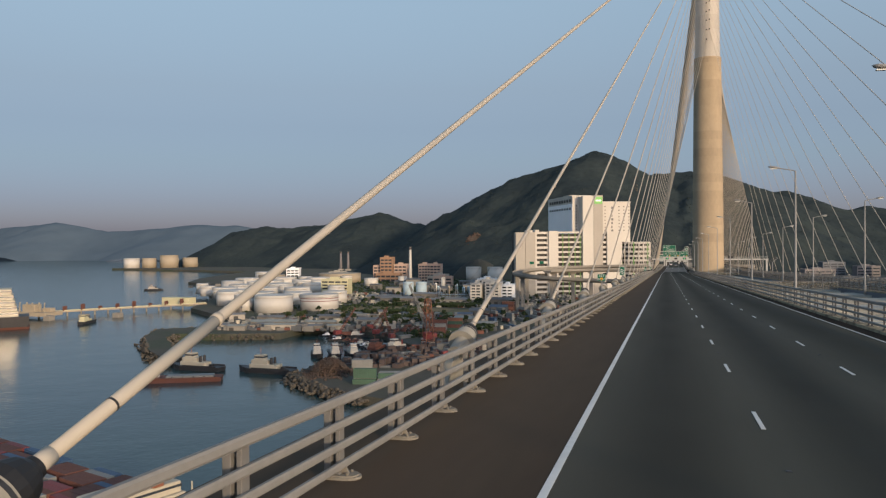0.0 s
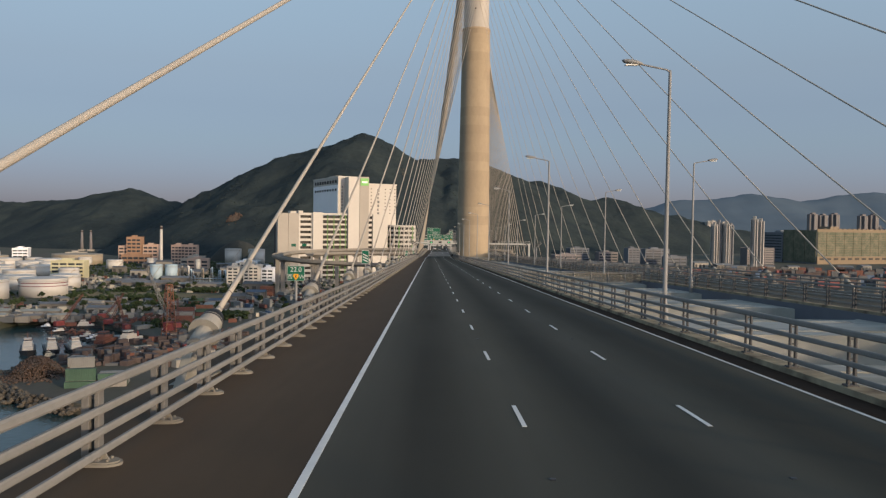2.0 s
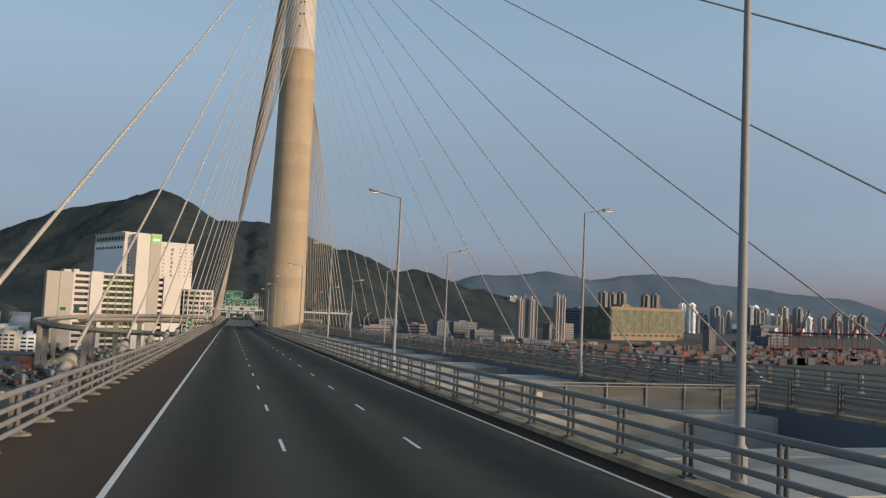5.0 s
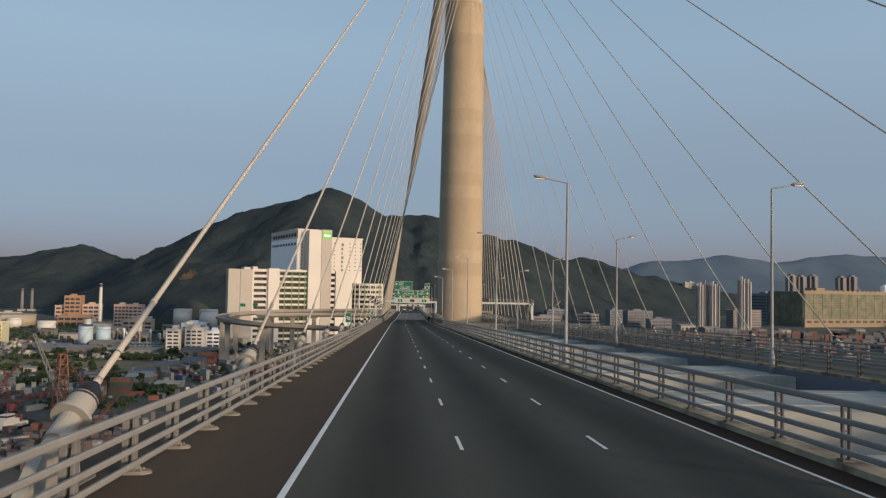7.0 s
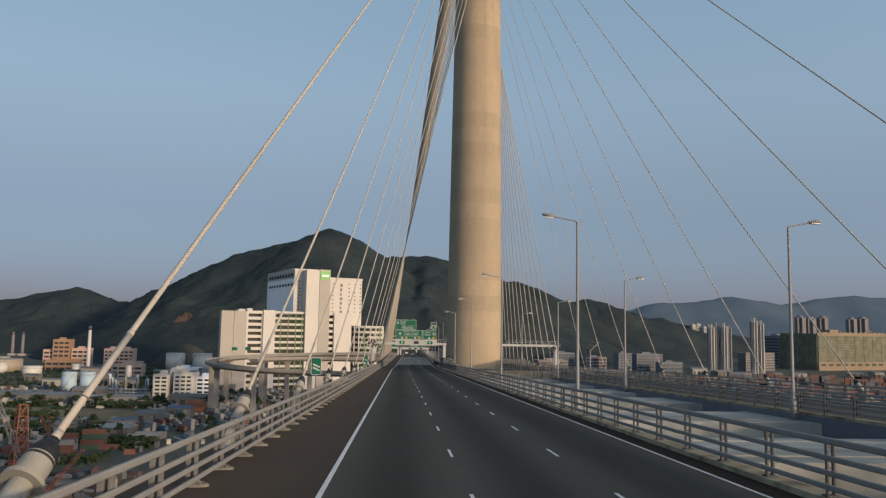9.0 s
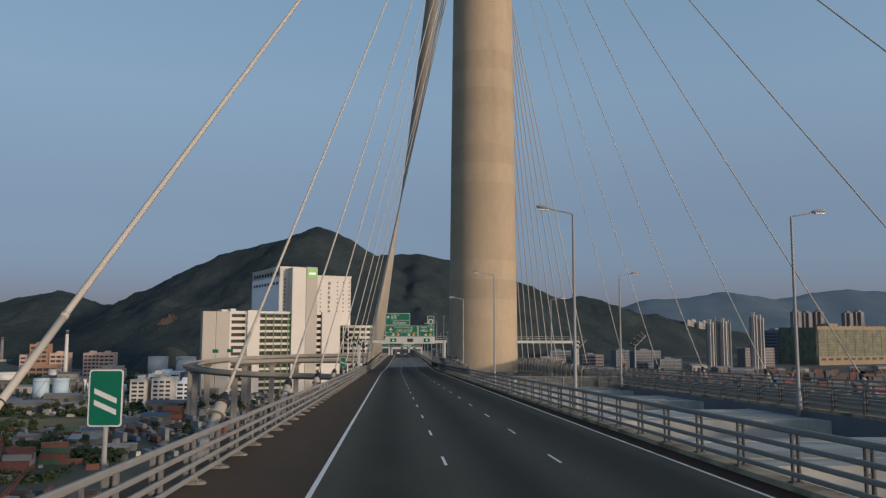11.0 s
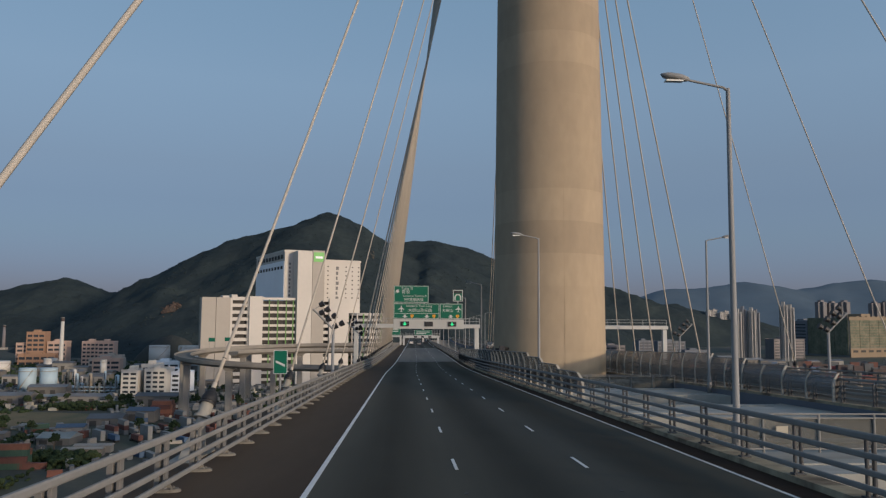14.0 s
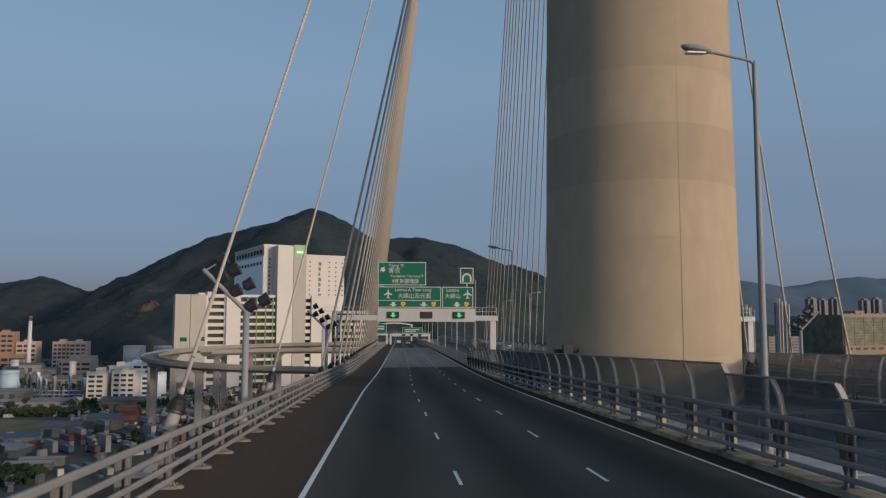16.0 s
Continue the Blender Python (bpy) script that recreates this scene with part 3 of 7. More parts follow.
tagged(bpy.data.objects["hillside_trees"], "dense low trees and scrub covering the hills", "trees", kind="stuff")
px, py = rng.uniform(-240, -60, 5200), rng.uniform(1640, 1900, 5200)
pz = hill_height(px, py)
ok = (pz > 75) & (rough(px, py, 38, 41, 3) > 1.0)
clumps("rock_outcrops", px[ok], py[ok], pz[ok] + 0.1, rng.uniform(0.8, 1.8, ok.sum()), rng, M_CRAG)
tagged(bpy.data.objects["rock_outcrops"], "grey-tan patches of bare rock below the summit", "rocks", kind="stuff")
px, py = rng.normal(-398, 6, 420), rng.normal(1602, 8, 420)
clumps("earth_scar", px, py, hill_height(px, py) + 0.5, rng.uniform(0.8, 1.5, 420), rng, M_SCAR)
tagged(bpy.data.objects["earth_scar"], "patch of bare reddish earth low on the hillside", "earth", kind="stuff")
# green belt among the yards
px, py = rng.uniform(-700, 60, 9000), rng.uniform(470, 1420, 9000)
ok = (rough(px, py, 75, 23, 3) > 0.0) & (px > -560 + (1050 - py) * 0.25) & ~((px < -350) & (py < 1230)) & ~((px > -235) & (py > 985) & (py < 1220)) & ~((px < -150) & (py < 640)) & ~((px > -130) & (py < 520))
clumps("scrub_trees", px[ok], py[ok], np.full(ok.sum(), LAND - 0.5), rng.uniform(1.2, 2.8, ok.sum()), rng, M_LEAF, True)
tagged(bpy.data.objects["scrub_trees"], "dark green scrub and trees between the yards", "trees", kind="stuff")
field = Mesh()
field.prism([(-345, 765), (-244, 745), (-205, 712), (-190, 722), (-196, 800), (-276, 818), (-345, 820)], LAND - 1, LAND + 0.25)
solid("field", field, M_GRASS, "open field of dry yellow-green grass", "field", kind="structure")

# tall dark trees round the field and along the yards
for x0, x1, ya, yb, count in ((-255, -190, 655, 735, 620), (-330, -200, 822, 850, 560), (-195, -150, 560, 640, 200), (-215, -165, 832, 900, 200), (-345, -250, 735, 762, 220), (-172, -140, 612, 640, 170)):
    count *= 3
    px, py = rng.uniform(x0, x1, count), rng.uniform(ya, yb, count)
    ok = ~((px > -192) & (py > 655) & (py < 692)) & (rough(px, py, 30, 51, 2) > -0.45) & ~((abs(px + 170) < 16) & (abs(py - 602) < 22))
    clumps("tree_belt", px[ok], py[ok], LAND + rng.uniform(-0.5, 3.2, ok.sum()), rng.uniform(0.5, 1.5, ok.sum()), rng, M_LEAF)
for ob in list(scene.collection.all_objects):
    if ob.name.startswith("tree_belt"):
        tagged(ob, "belt of dense dark green trees beside the yards", "trees", kind="stuff")
mound = Mesh()
rr = random.Random(3)
mound.add([(-350 + 56 * (1 - k / 9) ** 0.55 * math.cos(a), 1450 + 34 * (1 - k / 9) ** 0.55 * math.sin(a), LAND - 1 + 39.0 * (k / 9) + rr.uniform(-0.8, 0.8)) for k in range(10) for a in [2 * math.pi * i / 40 for i in range(40)]],
          [(k * 40 + i, k * 40 + (i + 1) % 40, (k + 1) * 40 + (i + 1) % 40, (k + 1) * 40 + i) for k in range(9) for i in range(40)])
solid("quarried_mound", mound, M_MOUND, "rounded grey-brown quarried slope below the hill", "hill", kind="structure", smooth=True)

# rock-armoured breakwater and the scrap island's edge
def rocks(name, line, width, label, seed, top=LAND - 0.5, count=900):
    r = np.random.default_rng(seed)
    seg = [(Vector(a), Vector(b)) for a, b in zip(line, line[1:])]
    ls = np.array([(b - a).length for a, b in seg])
    pick = r.choice(len(seg), count, p=ls / ls.sum())
    pts = np.array([seg[k][0].lerp(seg[k][1], t)[:] for k, t in zip(pick, r.uniform(0, 1, count))])
    side = r.normal(0, 0.5, (count, 2)) * width
    z = top + 1.0 - np.minimum(4.5, np.hypot(side[:, 0], side[:, 1]) * 5 / width)
    ob = clumps(name, pts[:, 0] + side[:, 0], pts[:, 1] + side[:, 1], z, r.uniform(0.6, 1.5, count), r, M_ROCK)
    return tagged(ob, label, "rocks", kind="stuff")


spit = Mesh()
SPIT = [(-300, 602), (-366, 588), (-397, 583), (-419, 563), (-395, 515), (-343, 452), (-309, 422), (-306, 433), (-341, 477), (-376, 516), (-383, 538), (-341, 546), (-300, 560)]
spit.prism(SPIT, SEA - 3, LAND + 0.6)
solid("breakwater", spit, M_GROUND, "curved rock breakwater with a flat top", "breakwater", kind="structure")
rocks("breakwater_rocks", SPIT, 5, "loose brown armour rocks along the breakwater", 8)
rocks("shore_rocks", [(-140, 345), (-165, 358), (-205, 392), (-202, 410), (-198, 440)], 5, "loose brown armour rocks along the shore", 9)


# ---- the bridge: decks, roads and markings ----
Y0, Y1 = -160.0, 800.0
YS = [Y0 + 10 * k for k in range(int((Y1 - Y0) / 10) + 1)]
XL, XR, X1, X2 = -2.02, 8.87, 1.69, 5.29   # edge lines and lane lines
SLOPE = math.atan(GRADE)


def mirror(prof):
    return [(2 * XC - x, z) for x, z in reversed(prof)]


GIRDER = [(-7.4, -0.02), (10.35, -0.02), (10.35, -1.6), (8.2, -3.2), (-3.5, -3.6), (-7.5, -1.3)]
girder = solid("deck_girder", Mesh().sweep(GIRDER, YS), M_WEB, "long painted steel box girder under the road", "bridge deck", "twin decks", "structure")
solid("deck_girder", Mesh().sweep(mirror(GIRDER), YS), M_WEB, "long painted steel box girder under the other road", "bridge deck", "twin decks", "structure")
road = solid("road", Mesh().sweep([(XL, 0.0), (XR + 0.1, 0.0), (XR + 0.1, -0.01), (XL, -0.01)], YS[:57] + [408.0]), M_ASPHALT, "dark smooth asphalt carriageway with three lanes", "road", kind="structure")
solid("road", Mesh().sweep([(XL, 0.0), (XR + 0.1, 0.0), (XR + 0.1, -0.01), (XL, -0.01)], [408.0] + [y for y in YS if 408 < y <= 540]), M_ASPHALT_OLD, "paler worn asphalt beyond the tower", "road", kind="structure")
solid("road", Mesh().sweep([(XL, 0.0), (XR + 0.1, 0.0), (XR + 0.1, -0.01), (XL, -0.01)], [y for y in YS if y >= 540]), M_ASPHALT, "dark asphalt road farther down the bend", "road", kind="structure")
solid("hard_shoulder", Mesh().sweep([(-7.36, 0.0), (XL, 0.0), (XL, -0.01), (-7.36, -0.01)], YS), M_SHOULDER, "brown surfaced hard shoulder beside the railing", "road shoulder", kind="structure")
solid("verge", Mesh().sweep([(XR + 0.1, 0.004), (9.7, 0.004), (9.7, -0.01), (XR + 0.1, -0.01)], YS), M_VERGE, "dark dirty strip at the carriageway's edge", "verge", kind="structure")
solid("road", Mesh().sweep(mirror([(-7.7, 0.0), (9.5, 0.0), (9.5, -0.01), (-7.7, -0.01)]), YS), M_ASPHALT, "dark asphalt carriageway of the other direction", "road", kind="structure")
for x, w in ((XL, 0.068), (XR, 0.045)):
    solid("edge_line", Mesh().sweep([(x - w, 0.0075), (x + w, 0.0075), (x + w, 0.0), (x - w, 0.0)], YS), M_PAINT, "continuous white edge line", "road marking", kind="structure")
    solid("edge_line", Mesh().sweep(mirror([(x - w, 0.0075), (x + w, 0.0075), (x + w, 0.0), (x - w, 0.0)]), YS), M_PAINT, "continuous white edge line", "road marking", kind="structure")
dash = Mesh().box(-0.046, 0.046, 0, 2.0, 0.0, 0.008).data("lane_dash", M_PAINT)
stud = Mesh().chamfer(-0.05, 0.05, -0.05, 0.05, 0.0, 0.016, 0.012).data("road_stud", M_DARK)
for k in range(-2, 85):
    y = 8.1 + 9.0 * k
    tilt = (road_z(y + 2) - road_z(y)) / 2
    for x in (X1, X2):
        d = part("lane_dash", dash, None, road)
        d.matrix_basis = pose(x + bend(y), y, deck_z(x, y) + 0.001, math.degrees(math.atan(tilt)))
        if k % 2:
            s = part("road_stud", stud, None, road)
            s.matrix_basis = pose(x + bend(y), y - 3.4, deck_z(x, y - 3.4) + 0.001)
for k in range(-2, 85, 1):
    y = 8.1 + 9.0 * k
    for x in (2 * XC - X1, 2 * XC - X2):
        d = part("lane_dash", dash, None, road)
        d.matrix_basis = pose(x + bend(y), y, deck_z(x, y) + 0.001, math.degrees(math.atan((road_z(y + 2) - road_z(y)) / 2)))

# cross girders that tie the decks, with a lighter lid
for k in range(-16, 36):
    y = 149.0 + 17.9 * k
    if abs(y - YT) < 9:
        continue
    past = y > YT
    zc = road_z(y) - (0.9 if past else 0)
    g = thing("cross_girder", "grey concrete cross beam joining the two decks" if past else "pale steel cross girder joining the two decks", "girder", "cross girders", "structure")
    b = Mesh()
    b.m = Matrix.Translation((bend(y), y, zc)) @ Matrix.Rotation(-SLOPE, 4, "X")
    flare = [(10.37 + 1.2 * u, 4.3 + 0.9 * (1 - math.sin(math.pi / 2 * u) ** 0.6)) for u in (0, 0.05, 0.15, 0.3, 0.5, 0.75, 1.0)]
    edge = flare + [(35.0 - x, w) for x, w in reversed(flare)]
    b.prism([(x, -w) for x, w in edge] + [(x, w) for x, w in reversed(edge)], -3.3, -0.25)
    part("body", b, M_CONC2 if past else M_CROSS, g)
    for w in (-2.6, 2.6):
        part("stiffener", Mesh().box(12.0, 23.0, w - 0.04, w + 0.04, -0.25, -0.2).data("stiffener", M_CONC2 if past else M_CROSS), None, g).matrix_basis = b.m
# platform round the tower
plat = Mesh()
plat.m = Matrix.Translation((0, YT, road_z(YT)))
plat.box(10.38, 24.62, -24, -8.5, -2.9, -0.5).box(10.38, 24.62, 8.5, 24, -2.9, -0.5).box(10.38, 10.85, -8.5, 8.5, -2.9, -0.5).box(24.15, 24.62, -8.5, 8.5, -2.9, -0.5)
solid("tower_platform", plat, M_GIRDER, "pale steel platform between the decks at the tower", "platform", kind="structure")
# plinths below the inner railings
for prof in ([(9.72, 0.15), (10.3, 0.15), (10.3, -0.02), (9.69, -0.02)], mirror([(9.72, 0.15), (10.3, 0.15), (10.3, -0.02), (9.69, -0.02)])):
    solid("plinth", Mesh().sweep(prof, YS), M_PLINTH, "low pale concrete plinth carrying the railing", "kerb", kind="structure")

# ---- railings ----
RAIL_Z = (0.24, 0.56, 0.90, 1.29)


def rail_profile(x, z, w=0.05, h=0.055):
    return [(x + w * a, z + h * b) for a, b in ((1, 0.55), (0.62, 1), (-0.62, 1), (-1, 0.55), (-1, -0.55), (-0.62, -1), (0.62, -1), (1, -0.55))]


post_m = Mesh()
post_m.chamfer(-0.005, 0.07, -0.1, 0.1, 0.02, 1.30, 0.008)
post_m.chamfer(-0.21, -0.085, -0.1, 0.1, 0.02, 1.20, 0.008)
for z in (0.1, 1.05):
    post_m.box(-0.085, -0.005, -0.012, 0.012, z, z + 0.05)
post_data = post_m.data("post", M_POST)
slim_m = Mesh()
slim_m.lathe([(0.046, 0.02), (0.042, 1.28)], 10, 0.02, 0.0).lathe([(0.052, 0.02), (0.046, 1.2)], 10, -0.14, 0.0)
for z in (0.12, 0.62, 1.1):
    slim_m.box(-0.13, 0.03, -0.012, 0.012, z, z + 0.05)
slim_data = slim_m.data("post", M_SLIM)
pad_m = Mesh()
TONGUE = [(-0.24, -0.2), (0.16, -0.2)] + [(0.16 + 0.24 * math.sin(math.pi * k / 8), -0.2 * math.cos(math.pi * k / 8)) for k in range(1, 8)] + [(0.16, 0.2), (-0.24, 0.2)]
pad_m.prism(TONGUE, 0.0, 0.05).prism([(x * 0.9, y * 0.86) for x, y in TONGUE], 0.05, 0.075)
pad_m.box(-0.03, 0.2, -0.02, 0.02, 0.075, 0.2, 0.4)
pad_m.tube((0.2, -0.1, 0.07), (0.2, -0.1, 0.11), 0.025).tube((0.2, 0.1, 0.07), (0.2, 0.1, 0.11), 0.025).tube((-0.19, -0.13, 0.07), (-0.19, -0.13, 0.11), 0.025)
pad_data = pad_m.data("base_pad", M_PAD)
plate_data = Mesh().chamfer(-0.2, 0.1, -0.13, 0.13, 0.0, 0.035, 0.01).data("base_plate", M_SLIM)


def railing(x, road_side, base, label, foot, ylast, upright):
    r = thing("railing", label, "railing", "bridge railings", "structure")
    for z in RAIL_Z:
        w, h = (0.055, 0.076) if z > 1.2 else (0.042, 0.063)
        part("rail", Mesh().sweep(rail_profile(x + road_side * 0.12, z + base, w, h), [y for y in YS if y <= ylast]), M_RAIL, r)
    n = int((ylast - Y0) / 3)
    for k in range(int((-20 - Y0) / 3), n):
        y = 323.6 + 3.0 * (k - 161)
        if y < -24 or y > ylast:
            continue
        m = pose(x + bend(y), y, deck_z(x, y) + base, -math.degrees(SLOPE) * 0, 0, 0 if road_side > 0 else 180)
        p = part("post", upright, None, r)
        p.matrix_basis = m
        f = part(foot.name, foot, None, r)
        f.matrix_basis = m
    return r


railing(-5.42, 1, 0.0, "four-rail grey painted steel railing along the shoulder", pad_data, 760, post_data)
railing(9.9, -1, 0.16, "four-rail grey painted steel railing on the inner edge", plate_data, 760, slim_data)
railing(2 * XC - 9.9, 1, 0.16, "four-rail grey painted steel railing of the other deck", plate_data, 760, slim_data)
railing(2 * XC + 5.42, -1, 0.0, "four-rail grey painted steel railing on the far shoulder", pad_data, 700, post_data)
# a thin hand rail on stanchions across the inspection bays
for y in (127.0, 292.0, 334.2):
    zr = road_z(y) - (0.2 if y < 300 else 0.5)
    h = thing("inspection_fence", "light grey tubular fence across the gap", "fence", "inspection fences", place=Matrix.Translation((0, y, zr)))
    for z in (0.12, 1.16, 1.3):
        part("fence_rail", Mesh().tube((10.5, 0, z), (24.5, 0, z), 0.03), M_RAIL, h)
    part("infill_panel", Mesh().box(10.6, 24.4, 0.05, 0.065, 0.1, 1.15), M_MESH, h, "grey-brown see-through mesh panel")
    for k in range(8):
        part("fence_post", Mesh().tube((10.6 + 1.97 * k, 0, 0), (10.6 + 1.97 * k, 0, 1.3), 0.045), M_RAIL, h)
    part("notice_plate", Mesh().chamfer(13.0, 13.42, -0.06, -0.045, 0.55, 0.9, 0.005), M_SHIPW, h, "small pale yellow notice plate")

# ---- curved wind screens beside the tower ----
def screen_curve(hgt):
    return [(0.0, 0.0), (0.0, 0.5 * hgt), (-0.03, 0.65 * hgt), (-0.1, 0.8 * hgt), (-0.2, 0.91 * hgt), (-0.31, hgt)]


def wind_screen(x, side, ya, yb, label):
    s = thing("wind_screen", label, "screen", "wind screens", "structure")
    k, y = 0, ya
    while y < yb:
        hgt = (1.62, 1.62, 1.9, 1.9, 2.25, 2.25, 2.55)[min(k, 6)]
        pr = [(x + side * dx, 0.15 + dz) for dx, dz in screen_curve(hgt)]
        post = Mesh()
        ribs = []
        for px_, pz_ in pr:
            ribs.append((px_, y, deck_z(x, y) + pz_))
        for a, b in zip(ribs, ribs[1:]):
            keep = [(a[0] - 0.07, a[1] - 0.045, a[2]), (a[0] + 0.07, a[1] - 0.045, a[2]), (a[0] + 0.07, a[1] + 0.045, a[2]), (a[0] - 0.07, a[1] + 0.045, a[2])]
            post.add(keep + [(q[0] + b[0] - a[0], q[1], q[2] + b[2] - a[2]) for q in keep], [(3, 2, 1, 0), (4, 5, 6, 7), (0, 1, 5, 4), (1, 2, 6, 5), (2, 3, 7, 6), (3, 0, 4, 7)])
        part("screen_post", post, M_SPOST, s, "pale curved steel post")
        g = Mesh()
        for yy in (y - 0.02, y + 0.02):
            g.v += [(x - side * dx, yy, deck_z(x, y) + dz) for dx, dz in ((0.38, 1.35), (0.05, 1.45), (0.05, 0.25), (0.18, 0.25))]
        g.f += [(0, 1, 2, 3), (7, 6, 5, 4), (0, 4, 5, 1), (1, 5, 6, 2), (2, 6, 7, 3), (3, 7, 4, 0)]
        part("gusset", g, M_DARK, s, "dark tapered gusset plate")
        if y + 3 <= yb:
            pan = Mesh()
            low = [(pr[0][0], pr[0][1] + 0.42)] + pr[1:]
            for (ax, az), (bx, bz) in zip(low, low[1:]):
                pan.add([(ax, y + 0.06, deck_z(x, y) + az), (ax, y + 2.94, deck_z(x, y + 3) + az), (bx, y + 2.94, deck_z(x, y + 3) + bz), (bx, y + 0.06, deck_z(x, y) + bz)], [(0, 1, 2, 3)])
            pane = part("pane", pan, M_SCREEN, s, "smoky clear acrylic pane")
            pane.modifiers.new("thick", "SOLIDIFY").thickness = 0.015
            cap = Mesh().tube((pr[-1][0], y, deck_z(x, y) + pr[-1][1]), (pr[-1][0], y + 3, deck_z(x, y + 3) + pr[-1][1]), 0.035, None, 6)
            part("cap_rail", cap, M_RAIL, s)
        y += 3.0
        k += 1


wind_screen(10.28, 1, 309.0, 408, "row of curved smoky acrylic wind screens on grey posts")
wind_screen(2 * XC - 10.28, -1, 309.0, 408, "row of curved smoky acrylic wind screens of the other deck")

# ---- the tower ----
tower = thing("bridge_tower", "tapering round concrete tower with a steel upper part", "bridge tower", kind="structure")
tower_r = lambda z: 6.62 + (10.2 - 6.62) * max(0.0, (-14 - z) / 62) ** 1.4 if z < -14 else 6.62 - 0.95 * ((z + 14) / 96) ** 1.15
z = -75.9
while z < 81.5:
    z2 = min(z + 3.7, 82.0)
    if z2 - z > 0.2:
        part("concrete_lift", Mesh().lathe([(tower_r(z), z + 0.006), (tower_r(z2), z2 - 0.006)], 96, XC, YT, False), M_CONC if z < 78 else M_STAIN, tower, smooth=True)
    z = z2
part("concrete_core", Mesh().lathe([(tower_r(zz) - 0.035, zz) for zz in [-76 + 3.95 * k for k in range(41)]], 72, XC, YT), M_CONC, tower, "recessed casting joints")
part("base_footing", Mesh().lathe([(15, -78), (15, -72), (14.2, -71), (10.3, -70.6)], 48, XC, YT), M_CONC2, tower)
z = 82.0
while z < 204:
    z2 = z + 6.1
    r1, r2 = 5.25 - 0.0125 * (z - 82), 5.25 - 0.0125 * (z2 - 82)
    part("steel_segment", Mesh().lathe([(r1, z + 0.02), (r2, z2 - 0.02)], 60, XC, YT, False), M_STEEL, tower, "brushed stainless steel skin segment", smooth=True)
    z = z2
part("top_cap", Mesh().lathe([(3.75, 204), (3.7, 206), (3.0, 210), (1.0, 212.5), (0.2, 213)], 48, XC, YT), M_STEEL, tower)
part("collar", Mesh().lathe([(5.72, 81.2), (5.78, 81.3), (5.78, 82.0), (5.3, 82.15)], 72, XC, YT), M_CONC, tower)
part("conductor_strip", Mesh().tube((XC + 0.5, YT - 6.64, -13.5), (XC + 0.5, YT - tower_r(80) - 0.01, 80), 0.014, None, 5), M_CONC, tower, "thin vertical conductor strip")
fix = Mesh()
for a, zz in ((-152, -9.3), (-146, -9.0)):
    c, s_ = math.cos(radians(a)), math.sin(radians(a))
    fix.tube((XC + 6.5 * c, YT + 6.5 * s_, zz), (XC + 7.5 * c, YT + 7.5 * s_, zz + 0.1), 0.16)
    fix.box(XC + 7.5 * c - 0.3, XC + 7.5 * c + 0.3, YT + 7.5 * s_ - 0.3, YT + 7.5 * s_ + 0.3, zz - 0.2, zz + 0.35)
part("beacon_bracket", fix, M_DARK, tower, "dark fixtures on brackets")

# ---- stay cables ----
def pipe(pts, r, seg=8):
    """One smooth tube through all points."""
    m, vs, n = Mesh(), [], len(pts)
    for k, p in enumerate(pts):
        d = (pts[min(k + 1, n - 1)] - pts[max(k - 1, 0)]).normalized()
        s = d.cross(Vector((1, 0, 0))).normalized()
        t = d.cross(s)
        vs += [tuple(p + (s * math.cos(a) + t * math.sin(a)) * r) for a in [2 * math.pi * i / seg for i in range(seg)]]
    return m.add(vs, [(k * seg + i, k * seg + (i + 1) % seg, (k + 1) * seg + (i + 1) % seg, (k + 1) * seg + i) for k in range(n - 1) for i in range(seg)])


def socket_z(m, back, side):
    """Height of the m-th anchorage on the tower; the two planes are staggered."""
    return 95 + 3.5 * m - 0.045 * m * m if back else (93.9 if side > 0 else 89.5) + 4.2 * m - 0.069 * m * m


